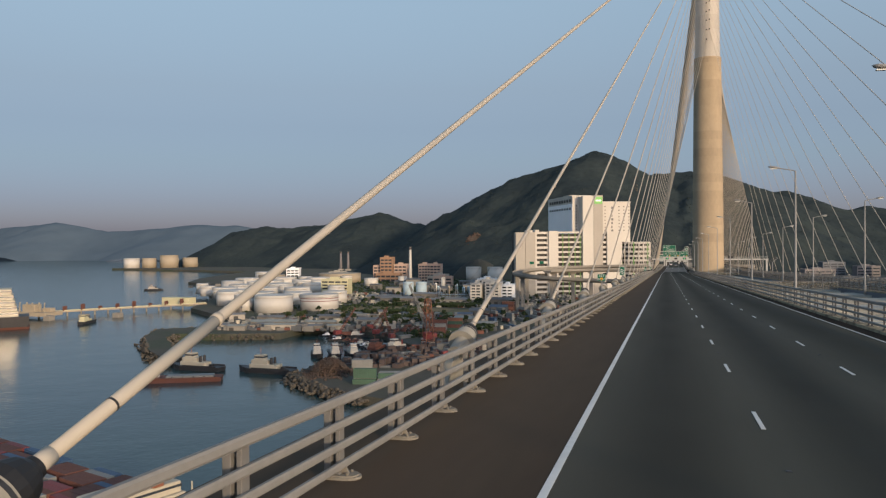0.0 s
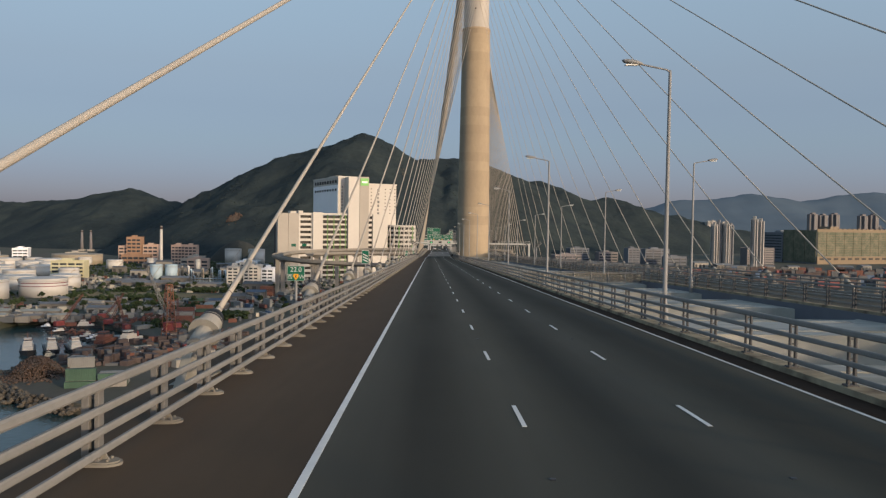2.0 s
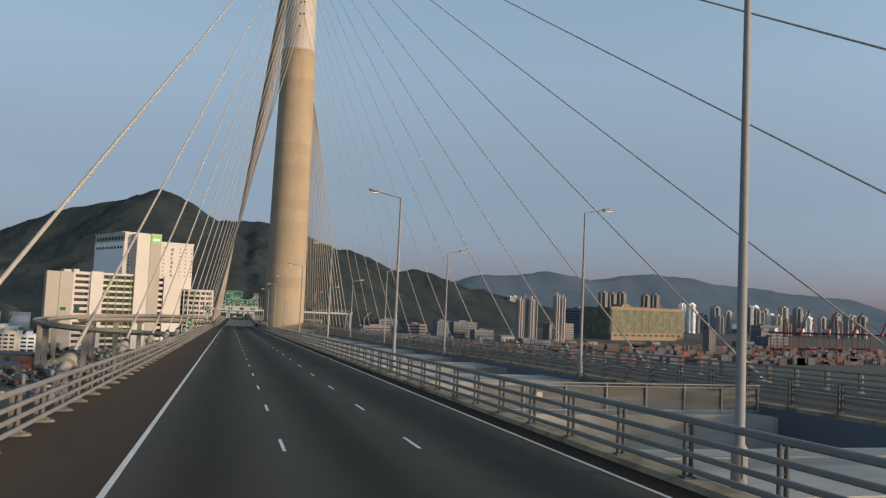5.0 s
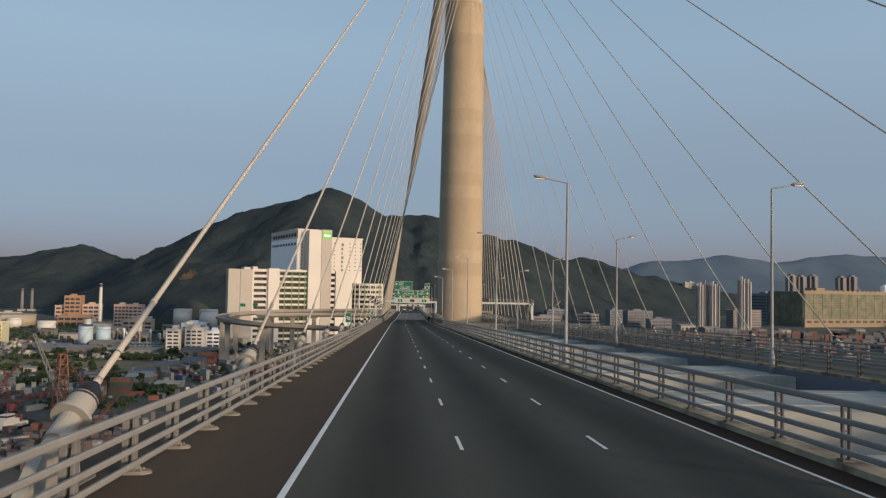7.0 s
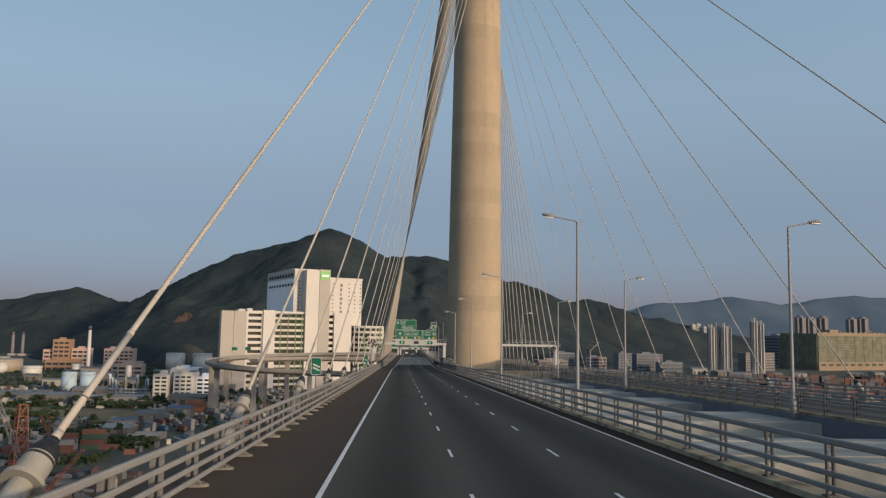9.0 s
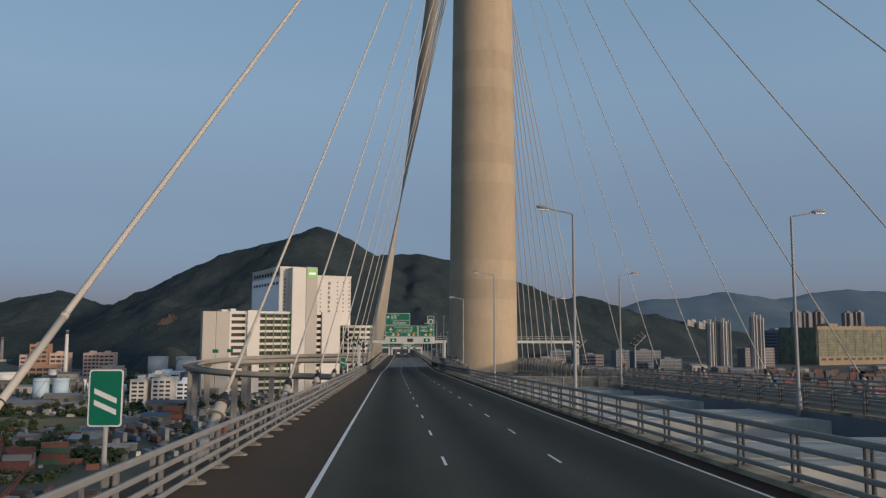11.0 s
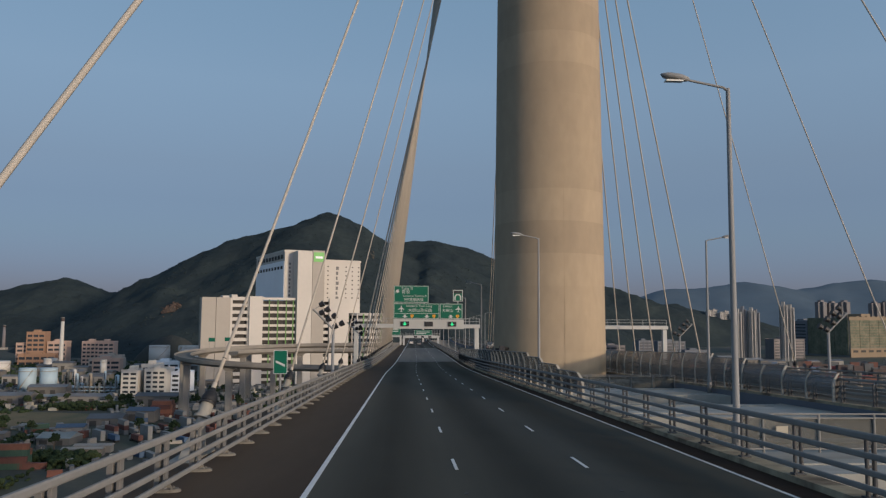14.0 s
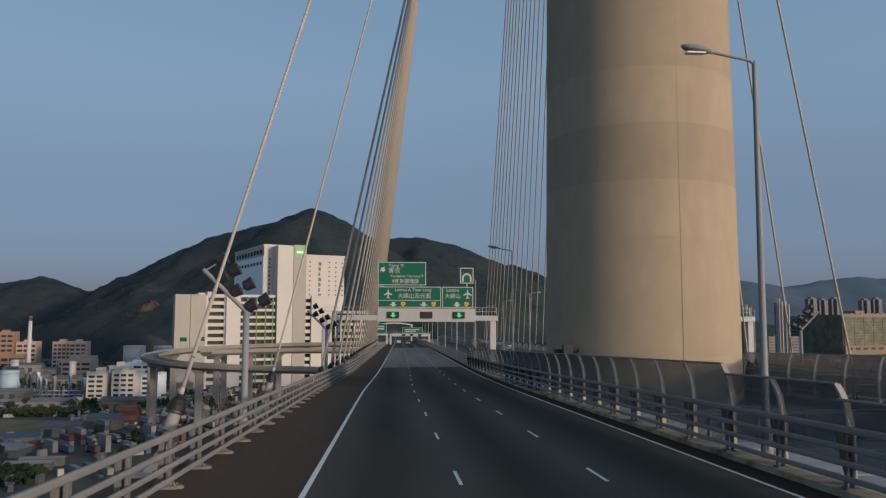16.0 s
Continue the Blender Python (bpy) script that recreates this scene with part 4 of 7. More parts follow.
def stay(x, y, m, back, label, lift=1.9, slide=0.0):
    """m counts the anchorages down the tower; longer stays are thicker."""
    zd = deck_z(x, y)
    a = Vector((x + (0 if back else bend(y)), y, zd + lift))
    side, off = (1 if x > XC else -1), (0.5 if back else 0.6)
    zt = socket_z(m, back, side)
    rt = 5.25 - 0.0125 * (zt - 82)
    b = Vector((XC + side * off, YT + (math.sqrt(rt * rt - off * off) - 0.1) * (1 if back else -1), zt))
    d = (b - a).normalized()
    a = a + slide * d
    q = 0.74 + 0.3 * min(1.0, m / 18)
    c = thing("stay_cable", label, "stay cable", "stay cables")
    length, n = (b - a).length, 14
    sag = length * length * (0.0000017 if back else 0.0000072 if side > 0 else 0.0000049)
    pts = [a.lerp(b, k / n) - Vector((0, 0, 4 * sag * (k / n) * (1 - k / n))) for k in range(n + 1)]
    part("cable", pipe(pts, (0.14 if back else 0.08 if side > 0 else 0.073) * q), M_CABLE, c, smooth=True)
    d = (pts[1] - pts[0]).normalized()
    part("lower_sleeve", Mesh().tube(a - 0.34 * d, a + 2.9 * d, 0.082 * q, None, 14).tube(a - 0.36 * d, a - 0.1 * d, 0.1 * q, None, 14).tube(a + 2.85 * d, a + 2.95 * d, 0.09 * q, None, 14), M_CABLE, c, smooth=True)
    part("clamp_band", Mesh().tube(a + 0.8 * d, a + 0.83 * d, 0.087 * q, None, 14), M_DARK, c, "thin dark clamp band")
    w = 0.56 + 0.46 * min(1.0, m / 13)
    big = max(0.26, 0.32 * w)
    boot = Mesh()
    for u0, u1, r0, r1 in ((-0.78, -0.64, big, big * 0.97), (-0.64, -0.46, big * 0.97, big * 0.72), (-0.46, -0.36, big * 0.72, 0.135 * q), (-0.36, -0.3, 0.135 * q, 0.125 * q)):
        boot.tube(a + u0 * d, a + u1 * d, r0, r1, 20)
    part("boot", boot, M_RUBBER, c, "black rubber boot")
    part("clamp_ring", Mesh().tube(a - 0.86 * d, a - 0.81 * d, big * 1.04, None, 22), M_DARK, c, "dark clamp ring")
    part("flange", Mesh().tube(a - 1.37 * d, a - 1.28 * d, 0.44 * w, None, 24), M_PIPE, c, "pale steel ring flange")
    part("guide_pipe", Mesh().tube(a - 1.3 * d, a - 0.78 * d, 0.325 * w, None, 24).tube(a - 2.0 * d, a - 1.35 * d, 0.25 * w, None, 18), M_PIPE, c, "pale steel guide pipe")
    foot = a - 2.1 * d
    f = Mesh()
    f.add([(foot.x - 0.12, foot.y - 1.5, zd), (foot.x + 0.12, foot.y - 1.5, zd), (foot.x + 0.12, foot.y + 1.1, zd), (foot.x - 0.12, foot.y + 1.1, zd),
           (foot.x - 0.12, foot.y - 0.6, foot.z), (foot.x + 0.12, foot.y - 0.6, foot.z), (foot.x + 0.12, foot.y + 0.9, foot.z + 0.35), (foot.x - 0.12, foot.y + 0.9, foot.z + 0.35)],
          [(3, 2, 1, 0), (4, 5, 6, 7), (0, 1, 5, 4), (1, 2, 6, 5), (2, 3, 7, 6), (3, 0, 4, 7)])
    f.chamfer(foot.x - 0.4, foot.x + 0.4, foot.y - 1.6, foot.y + 1.2, zd, zd + 0.12, 0.04)
    part("anchor_fin", f, M_PIPE, c, "pale steel anchor fin")


for k in range(-8, 20):
    y = 7.59 + 17.73 * k
    u = (k - 9) / 9
    inset = 0.38 * min(1.0, max(0.0, (k - 12) / 4)) + 0.15 * max(0.0, 1 - abs(k - 4.5) / 3)
    stay(-6.22 + inset, y + 0.73, max(0.0, 18 - k), False, "pale sheathed stay cable of the main span with a black boot", 2.2 + 0.41 * u + 0.56 * u * u, -0.3 - 0.32 * max(0, 5 - k) - 0.12 * max(0, k - 13))
    stay(2 * XC + 6.9, y + 1.77, max(0.0, 18 - k), False, "pale sheathed stay cable of the main span with a black boot", 1.16, 1.2)
for x in (-5.8, 2 * XC + 6.17):
    for j in range(28):
        stay(x, 371 + 10.1 * j, j * 0.96, True, "pale sheathed stay cable of the back span")
holes = Mesh()
for k in range(26):
    for s in (-0.6, 0.6):
        zt = socket_z(k, False, s)
        rt = math.sqrt((5.25 - 0.0125 * (zt - 82)) ** 2 - s * s)
        holes.tube((XC + s, YT - rt + 0.25, zt - 0.2), (XC + s, YT - rt - 0.12, zt + 0.1), 0.3, None, 10)
part("cable_sockets", holes, M_DARK, tower, "dark cable sockets")

# ---- street lamps ----
def street_lamp():
    """Pole at the origin, its arm towards -x."""
    l = thing("street_lamp", "tall grey galvanised street lamp with one arm", "street lamp", "street lamps")
    pole = Mesh().lathe([(0.17, -0.5), (0.17, 0.9), (0.11, 1.0), (0.095, 6), (0.07, 11.55), (0.06, 11.7)], 12)
    part("pole", pole, M_LAMP, l, smooth=True)
    part("arm", Mesh().bent([(0, 0, 11.6), (-0.15, 0, 11.72), (-1.0, 0, 11.88), (-1.35, 0, 11.95)], 0.045), M_LAMP, l)
    head = Mesh()
    head.m = Matrix.Translation((-1.75, 0, 12.05)) @ Matrix.Rotation(radians(8), 4, "Y") @ Matrix.Diagonal((1, 0.36, 0.24, 1))
    head.lathe([(0.1, -0.45), (0.42, -0.38), (0.5, -0.05), (0.47, 0.15), (0.3, 0.38), (0.05, 0.45)], 14)
    part("head", head, M_LAMP, l, "grey lamp head", smooth=True)
    part("diffuser", Mesh().chamfer(-2.1, -1.5, -0.11, 0.11, 11.88, 11.94, 0.02), M_LAMPGLASS, l, "pale glass diffuser")
    part("door_plate", Mesh().chamfer(-0.05, 0.05, -0.185, -0.15, 0.3, 0.8, 0.01), M_LAMP, l)
    return l


lamp = street_lamp()
LAMP_Y = [73.9 + 36 * k for k in range(-3, 8)] + [373.3 + 36 * k for k in range(0, 9)]
lamp.matrix_basis = pose(10.74, LAMP_Y[0], deck_z(10, LAMP_Y[0]))
for y in LAMP_Y[1:]:
    copy_thing(lamp, pose(10.74 + bend(y), y, deck_z(10, y)))
for y in LAMP_Y:
    copy_thing(lamp, pose(2 * XC - 10.74 + bend(y), y, deck_z(10, y), 0, 0, 180))

# ---- flood lights aimed at the tower ----
def flood_mast():
    f = thing("floodlight_mast", "grey mast with a slanting bar of black floodlights", "floodlight", "floodlight masts")
    part("mast", Mesh().lathe([(0.2, 0), (0.2, 0.2), (0.15, 0.3), (0.14, 4.9)], 12), M_LAMP, f, smooth=True)
    part("crossbar", Mesh().tube((0.15, 0, 4.75), (-1.95, 0, 6.8), 0.1), M_LAMP, f)
    for k, (t, off) in enumerate(((0.08, 0.8), (0.1, 0.25), (0.42, 0.8), (0.42, 0.25), (0.72, 0.8), (0.72, 0.25), (0.97, 0.75))):
        p = Vector((0.15, 0, 4.75)).lerp(Vector((-1.95, 0, 6.8)), t)
        c = Mesh()
        c.m = Matrix.Translation(p + Vector((off, 0.05, off * 0.55 + 0.1))) @ Matrix.Rotation(radians(62), 4, "Y")
        c.lathe([(0.16, -0.26), (0.24, -0.2), (0.285, 0.18), (0.3, 0.21)], 14)
        part("floodlight", c, M_DARK, f, "round black floodlight")
        part("bracket", Mesh().tube(p, p + Vector((off - 0.1, 0.05, off * 0.55)), 0.035), M_LAMP, f)
    part("foot_plate", Mesh().chamfer(-0.35, 0.35, -0.35, 0.35, 0, 0.06, 0.02), M_LAMP, f)
    return f


fm = flood_mast()
fm.matrix_basis = pose(-6.5, 339.2, deck_z(-6.5, 339.2))
copy_thing(fm, pose(-6.5, 382.9, deck_z(-6.5, 382.9)))
copy_thing(fm, pose(2 * XC + 6.5, 339.2, deck_z(-6.5, 339.2), 0, 0, 180))
copy_thing(fm, pose(2 * XC + 6.5, 380.0, deck_z(-6.5, 380), 0, 0, 180))

# ---- marker boards on the shoulder ----
def board_sign(y, w, z0, z1, label, bars=0, x=-6.05, rim=0.03):
    s = thing("marker_board", label, "road sign", "marker boards", place=pose(x, y, deck_z(x, y)))
    part("pole", Mesh().lathe([(0.055, 0), (0.055, z1 - 0.1)], 10).chamfer(-0.14, 0.14, -0.14, 0.14, 0, 0.03, 0.01), M_LAMP, s, smooth=False)
    def outline(inset, rad=0.06):
        hw, hh = w / 2 - inset, (z1 - z0) / 2 - inset
        return [(sx * (hw - rad) + rad * math.cos(radians(a + b)), sz * (hh - rad) + rad * math.sin(radians(a + b)))
                for sx, sz, a in ((1, 1, 0), (-1, 1, 90), (-1, -1, 180), (1, -1, 270)) for b in (0, 30, 60, 90)]
    stand = Matrix.Translation((0, -0.06, (z0 + z1) / 2)) @ Matrix.Rotation(radians(90), 4, "X")
    back, face = Mesh(), Mesh()
    back.m = face.m = stand
    back.prism(outline(0.0), 0.0, 0.022)
    face.prism(outline(rim, 0.05), 0.022, 0.026)
    part("board", back, M_WHITE, s, "white border")
    part("green_face", face, M_SIGN, s, "green face")
    for k in range(bars):
        zc = z0 + (z1 - z0) * (0.45 + 0.2 * (k - (bars - 1) / 2))
        ends = ((-w * 0.33, zc + 0.09), (w * 0.33, zc - 0.12))
        bar = Mesh()
        bar.add([(ex, yy, ez + dz) for yy in (-0.09, -0.084) for ex, ez in ends for dz in (-0.055, 0.055)], [(0, 1, 3, 2), (6, 7, 5, 4), (0, 4, 5, 1), (1, 5, 7, 3), (3, 7, 6, 2), (2, 6, 4, 0)])
        part("slanting_bar", bar, M_WHITE, s, "white slanting bar")
    return s


up = Matrix.Rotation(radians(90), 4, "X")
km = board_sign(71.4, 0.74, 2.08, 2.72, "green kilometre board with white figures", 0, -5.9, 0.012)
lettering("22.0", 0.29, M_WHITE, km, Matrix.Translation((0, -0.092, 2.56)) @ up)
lettering("西", 0.22, M_WHITE, km, Matrix.Translation((-0.25, -0.092, 2.25)) @ up)
lettering("W", 0.25, M_WHITE, km, Matrix.Translation((0.25, -0.092, 2.25)) @ up)
shield = Mesh()
shield.m = Matrix.Translation((0, -0.086, 2.26)) @ up @ Matrix.Scale(0.7, 4)
shield.prism([(-0.14, 0.17), (-0.17, 0.0), (0.0, -0.2), (0.17, 0.0), (0.14, 0.17)][::-1], 0.0, 0.006)
part("route_shield", shield, M_SHIELD, km, "amber route shield")
lettering("8", 0.2, M_DARK, km, Matrix.Translation((0, -0.094, 2.26)) @ up, "dark figure")
board_sign(108.3, 0.66, 2.15, 3.35, "green countdown board with three white bars", 3)
board_sign(225.6, 0.7, 2.0, 3.18, "green countdown board with two white bars", 2, -5.99)
board_sign(305.5, 0.7, 1.98, 3.18, "green countdown board with one white bar", 1)

# ---- sign gantries ----
def gantry(y, x0, x1, label):
    zr = -GRADE * y
    g = thing("sign_gantry", label, "sign gantry", "sign gantries", place=Matrix.Translation((0, y, zr)))
    part("beam", Mesh().chamfer(x0, x1, -0.5, 0.5, 6.35, 7.0, 0.05), M_SIGNBACK, g)
    for x in (x0 + 0.35, x1 - 0.6):
        part("column", Mesh().chamfer(x - 0.4, x + 0.4, -0.4, 0.4, -0.6, 6.34, 0.08), M_SIGNBACK, g)
    walk_rail = Mesh()
    for z in (7.5, 8.0):
        walk_rail.tube((x0, 0.45, z), (x1, 0.45, z), 0.03)
    for k in range(13):
        x = x0 + (x1 - x0) * k / 12
        walk_rail.tube((x, 0.45, 7.0), (x, 0.45, 8.0), 0.03)
    part("walkway_rail", walk_rail, M_SIGNBACK, g)
    return g


def panel(g, name, x0, x1, z0, z1, y=-0.62):
    p = part(name, Mesh().box(x0, x1, y, y + 0.06, z0, z1), M_SIGN, g, "green direction panel with white border")
    e = Mesh()
    for a, b, c, d in ((x0 + 0.05, x1 - 0.05, z1 - 0.13, z1 - 0.05), (x0 + 0.05, x1 - 0.05, z0 + 0.05, z0 + 0.13), (x0 + 0.05, x0 + 0.13, z0 + 0.13, z1 - 0.13), (x1 - 0.13, x1 - 0.05, z0 + 0.13, z1 - 0.13)):
        e.box(a, b, y - 0.006, y, c, d)
    part("border", e, M_WHITE, p)
    return p


def flat(parent, name, poly, x, z, y, material, label="white symbol", turn=0.0):
    m = Mesh()
    m.m = Matrix.Translation((x, y, z)) @ up @ Matrix.Rotation(radians(turn), 4, "Z")
    m.prism(poly, 0.0, 0.008)
    return part(name, m, material, parent, label)


PLANE = [(0, 0.75), (0.1, 0.6), (0.1, 0.25), (0.7, -0.12), (0.7, -0.28), (0.1, -0.08), (0.08, -0.5), (0.28, -0.68), (0.28, -0.78), (0, -0.68), (-0.28, -0.78), (-0.28, -0.68), (-0.08, -0.5), (-0.1, -0.08), (-0.7, -0.28), (-0.7, -0.12), (-0.1, 0.25), (-0.1, 0.6)]
ARROW_DOWN = [(0, -0.3), (0.5, 0.0), (0.16, 0.0), (0.22, 0.28), (-0.22, 0.28), (-0.16, 0.0), (-0.5, 0.0)]
SHIELD = [(-0.24, 0.28), (-0.3, 0.0), (0.0, -0.34), (0.3, 0.0), (0.24, 0.28)]

GY = 402.0
big = gantry(GY, -8.6, 13.5, "grey road gantry with green direction panels and lane signals")
fascia = part("fascia", Mesh().chamfer(-1.75, 10.6, -0.56, 0.52, 6.2, 7.88, 0.04), M_SIGNBACK, big)
W1 = panel(big, "direction_panel", -1.75, 4.4, 10.74, 13.75)
W2 = panel(big, "direction_panel", -1.75, 6.32, 7.93, 10.65)
W3 = panel(big, "direction_panel", 6.37, 10.4, 7.93, 10.65)
yt = -0.63
lettering("Tsing Yi", 0.62, M_WHITE, W1, Matrix.Translation((0.6, yt, 13.25)) @ up)
lettering("青衣", 0.78, M_WHITE, W1, Matrix.Translation((0.35, yt, 12.58)) @ up)
lettering("Container Terminal 9", 0.47, M_WHITE, W1, Matrix.Translation((1.95, yt, 11.93)) @ up)
lettering("9號貨櫃碼頭", 0.62, M_WHITE, W1, Matrix.Translation((1.75, yt, 11.25)) @ up)
flat(W1, "arrow", ARROW_DOWN, -1.1, 12.75, -0.622, M_WHITE, turn=-135)
lettering("Lantau & Yuen Long", 0.56, M_WHITE, W2, Matrix.Translation((2.75, yt, 10.2)) @ up)
lettering("大嶼山及元朗", 0.7, M_WHITE, W2, Matrix.Translation((2.9, yt, 9.4)) @ up)
flat(W2, "plane_symbol", [(a * 0.75, b * 0.75) for a, b in PLANE], -0.4, 9.7, -0.622, M_WHITE)
part("divider", Mesh().box(-1.6, 6.17, yt, -0.62, 8.84, 8.9), M_WHITE, W2)
for x in (0.25, 4.1):
    flat(W2, "lane_arrow", ARROW_DOWN, x, 8.38, -0.622, M_WHITE)
    flat(W2, "route_shield", SHIELD[::-1], x + 1.25, 8.4, -0.622, M_SHIELD, "amber route shield")
    lettering("8", 0.4, M_DARK, W2, Matrix.Translation((x + 1.25, -0.636, 8.42)) @ up, "dark figure")
lettering("Lantau", 0.6, M_WHITE, W3, Matrix.Translation((7.75, yt, 10.2)) @ up)
lettering("大嶼山", 0.68, M_WHITE, W3, Matrix.Translation((7.75, yt, 9.4)) @ up)
flat(W3, "plane_symbol", [(a * 0.75, b * 0.75) for a, b in PLANE], 9.65, 9.7, -0.622, M_WHITE)
flat(W3, "lane_arrow", ARROW_DOWN, 8.3, 8.38, -0.622, M_WHITE)
flat(W3, "route_shield", SHIELD[::-1], 9.5, 8.4, -0.622, M_SHIELD, "amber route shield")
lettering("8", 0.4, M_DARK, W3, Matrix.Translation((9.5, -0.636, 8.42)) @ up, "dark figure")
for k, x in enumerate((0.25, 4.45, 8.55)):
    s = part("lane_signal", Mesh().chamfer(x - 0.75, x + 0.75, -0.72, -0.57, 6.62, 7.46, 0.04), M_DARK, big, "black lane signal box")
    if k != 1:
        flat(s, "signal_arrow", [(a * 0.8, b * 1.05) for a, b in ARROW_DOWN], x, 7.04, -0.722, M_GREENLED, "lit green arrow")
tun = part("tunnel_panel", Mesh().box(8.7, 10.4, -0.62, -0.56, 11.05, 13.05), M_SIGN, big, "green tunnel symbol panel")
frame_m = Mesh()
for a, b, c, d in ((8.7, 10.4, 12.95, 13.05), (8.7, 10.4, 11.05, 11.15), (8.7, 8.8, 11.15, 12.95), (10.3, 10.4, 11.15, 12.95)):
    frame_m.box(a, b, -0.63, -0.62, c, d)
part("border", frame_m, M_WHITE, tun)
part("tunnel_backing", Mesh().box(8.85, 10.25, -0.626, -0.62, 12.45, 12.9), M_DARK, tun)
arch = [(0.6 * math.cos(a), 0.6 * math.sin(a)) for a in [math.pi * k / 10 for k in range(11)]]
arch_in = [(0.4 * math.cos(a), 0.4 * math.sin(a)) for a in [math.pi * k / 10 for k in range(10, -1, -1)]]
flat(tun, "tunnel_symbol", [(0.6, -0.5)] + arch + [(-0.6, -0.5), (-0.4, -0.5)] + arch_in + [(0.4, -0.5)], 9.55, 11.75, -0.628, M_WHITE)
part("panel_stays", Mesh().box(-1.2, -1.05, -0.55, -0.45, 7.0, 13.8).box(3.6, 3.75, -0.55, -0.45, 7.0, 13.8).box(9.5, 9.65, -0.55, -0.45, 7.0, 12.8).box(7.4, 7.55, -0.55, -0.45, 7.0, 10.4), M_SIGNBACK, big)
far_g = gantry(612.0, -1.9, 14.4, "grey road gantry with green panels farther down the road")
far_g.matrix_basis = Matrix.Translation((1.5, 612.0, -20.4))
FP = panel(far_g, "direction_panel", 3.1, 11.0, 7.2, 9.5)
part("fascia", Mesh().chamfer(-1.0, 13.8, -0.56, 0.52, 5.95, 7.1, 0.04), M_SIGNBACK, far_g)
side_g = gantry(612.0, -9.5, -1.9, "small grey gantry with a green panel over the slip lane")
side_g.matrix_basis = Matrix.Translation((1.0, 612.5, -20.4))
FP2 = panel(side_g, "direction_panel", -7.6, -2.6, 7.2, 11.0)
for k in range(2):
    part("writing_bar", Mesh().box(4.0, 9.9 - k * 1.5, -0.632, -0.622, 8.5 - 0.7 * k, 8.8 - 0.7 * k), M_WHITE, FP)
    part("writing_bar", Mesh().box(-6.8, -3.6, -0.632, -0.622, 9.6 - 0.9 * k, 10.0 - 0.9 * k), M_WHITE, FP2)
for x in (3.6, 6.8, 10.0):
    part("lane_signal", Mesh().chamfer(x - 0.7, x + 0.7, -0.7, -0.57, 6.1, 6.9, 0.04), M_DARK, far_g, "black lane signal box")
arch_b = thing("footbridge", "white covered footbridge with a curved roof over the road", "footbridge", place=Matrix.Translation((2.0, 690.0, road_z(690))))
for k in range(2):
    arc_pts = [(-9 + 1.8 * i, 0.0, 9.2 - 2.4 * k + 1.9 * math.sin(math.pi * (0.15 + 0.07 * i))) for i in range(11)]
    roof = Mesh()
    for p_, q_ in zip(arc_pts, arc_pts[1:]):
        roof.add([(p_[0], -1.5, p_[2]), (q_[0], -1.5, q_[2]), (q_[0], 1.5, q_[2]), (p_[0], 1.5, p_[2]), (p_[0], -1.5, p_[2] + 0.55), (q_[0], -1.5, q_[2] + 0.55), (q_[0], 1.5, q_[2] + 0.55), (p_[0], 1.5, p_[2] + 0.55)], [(3, 2, 1, 0), (4, 5, 6, 7), (0, 1, 5, 4), (1, 2, 6, 5), (2, 3, 7, 6), (3, 0, 4, 7)])
    part("roof_shell" if k == 0 else "deck_shell", roof, M_BWHITE, arch_b)
for x in (-8.6, 8.4):
    part("column", Mesh().chamfer(x - 0.4, x + 0.4, -0.4, 0.4, -0.3, 8.3, 0.06), M_BWHITE, arch_b)
back_g = gantry(GY, 2 * XC - 13.6, 47.2, "grey road gantry over the other carriageway")
part("lane_signal", Mesh().chamfer(29.0, 31.4, 0.2, 0.5, 7.05, 8.3, 0.04), M_DARK, back_g, "dark signal box")

# ---- cars far down the road ----
def car(x, y, paint, label, tall=0.0):
    c = thing("car", label, "car", "cars on the road", place=pose(x + bend(y), y, deck_z(x, y)))
    body = Mesh()
    body.add([(sx * (0.85 if zz > 0.6 else 0.88), yy, zz) for sx in (-1, 1) for yy, zz in ((-2.1, 0.35), (2.1, 0.35), (2.15, 0.75), (1.1, 0.95), (-1.9, 1.0 + tall * 0.4), (-2.15, 0.85))],
             [(5, 4, 3, 2, 1, 0), (6, 7, 8, 9, 10, 11)] + [(i, (i + 1) % 6, 6 + (i + 1) % 6, 6 + i) for i in range(6)])
    part("body", body, paint, c)
    part("cabin", Mesh().box(-0.78, 0.78, -1.6, 0.9, 0.95, 1.45 + tall, 0.86, 0.75), M_GLASS, c, "dark window glass")
    for sx in (-0.8, 0.8):
        for yy in (-1.3, 1.3):
            part("wheel", Mesh().tube((sx - 0.1, yy, 0.32), (sx + 0.1, yy, 0.32), 0.32, None, 14), M_RUBBER, c)
        part("tail_light", Mesh().chamfer(sx * 0.8 - 0.12, sx * 0.8 + 0.12, -2.18, -2.1, 0.7, 0.85, 0.01), M_RED, c, "red tail light")


car(3.4, 610.0, M_CGREY, "small silver car driving away down the road")
car(7.0, 655.0, M_DARK, "dark car far down the road")
car(-0.2, 640.0, M_BWHITE, "white van far down the road", 0.6)
for k, (x, y) in enumerate(((26.5, 500), (29.9, 512), (26.6, 528), (33.2, 540), (29.8, 556), (26.4, 575))):
    car(x, y, M_BWHITE if k % 3 else M_CGREY, "white van on the other carriageway" if k % 3 else "silver van on the other carriageway", 0.7)

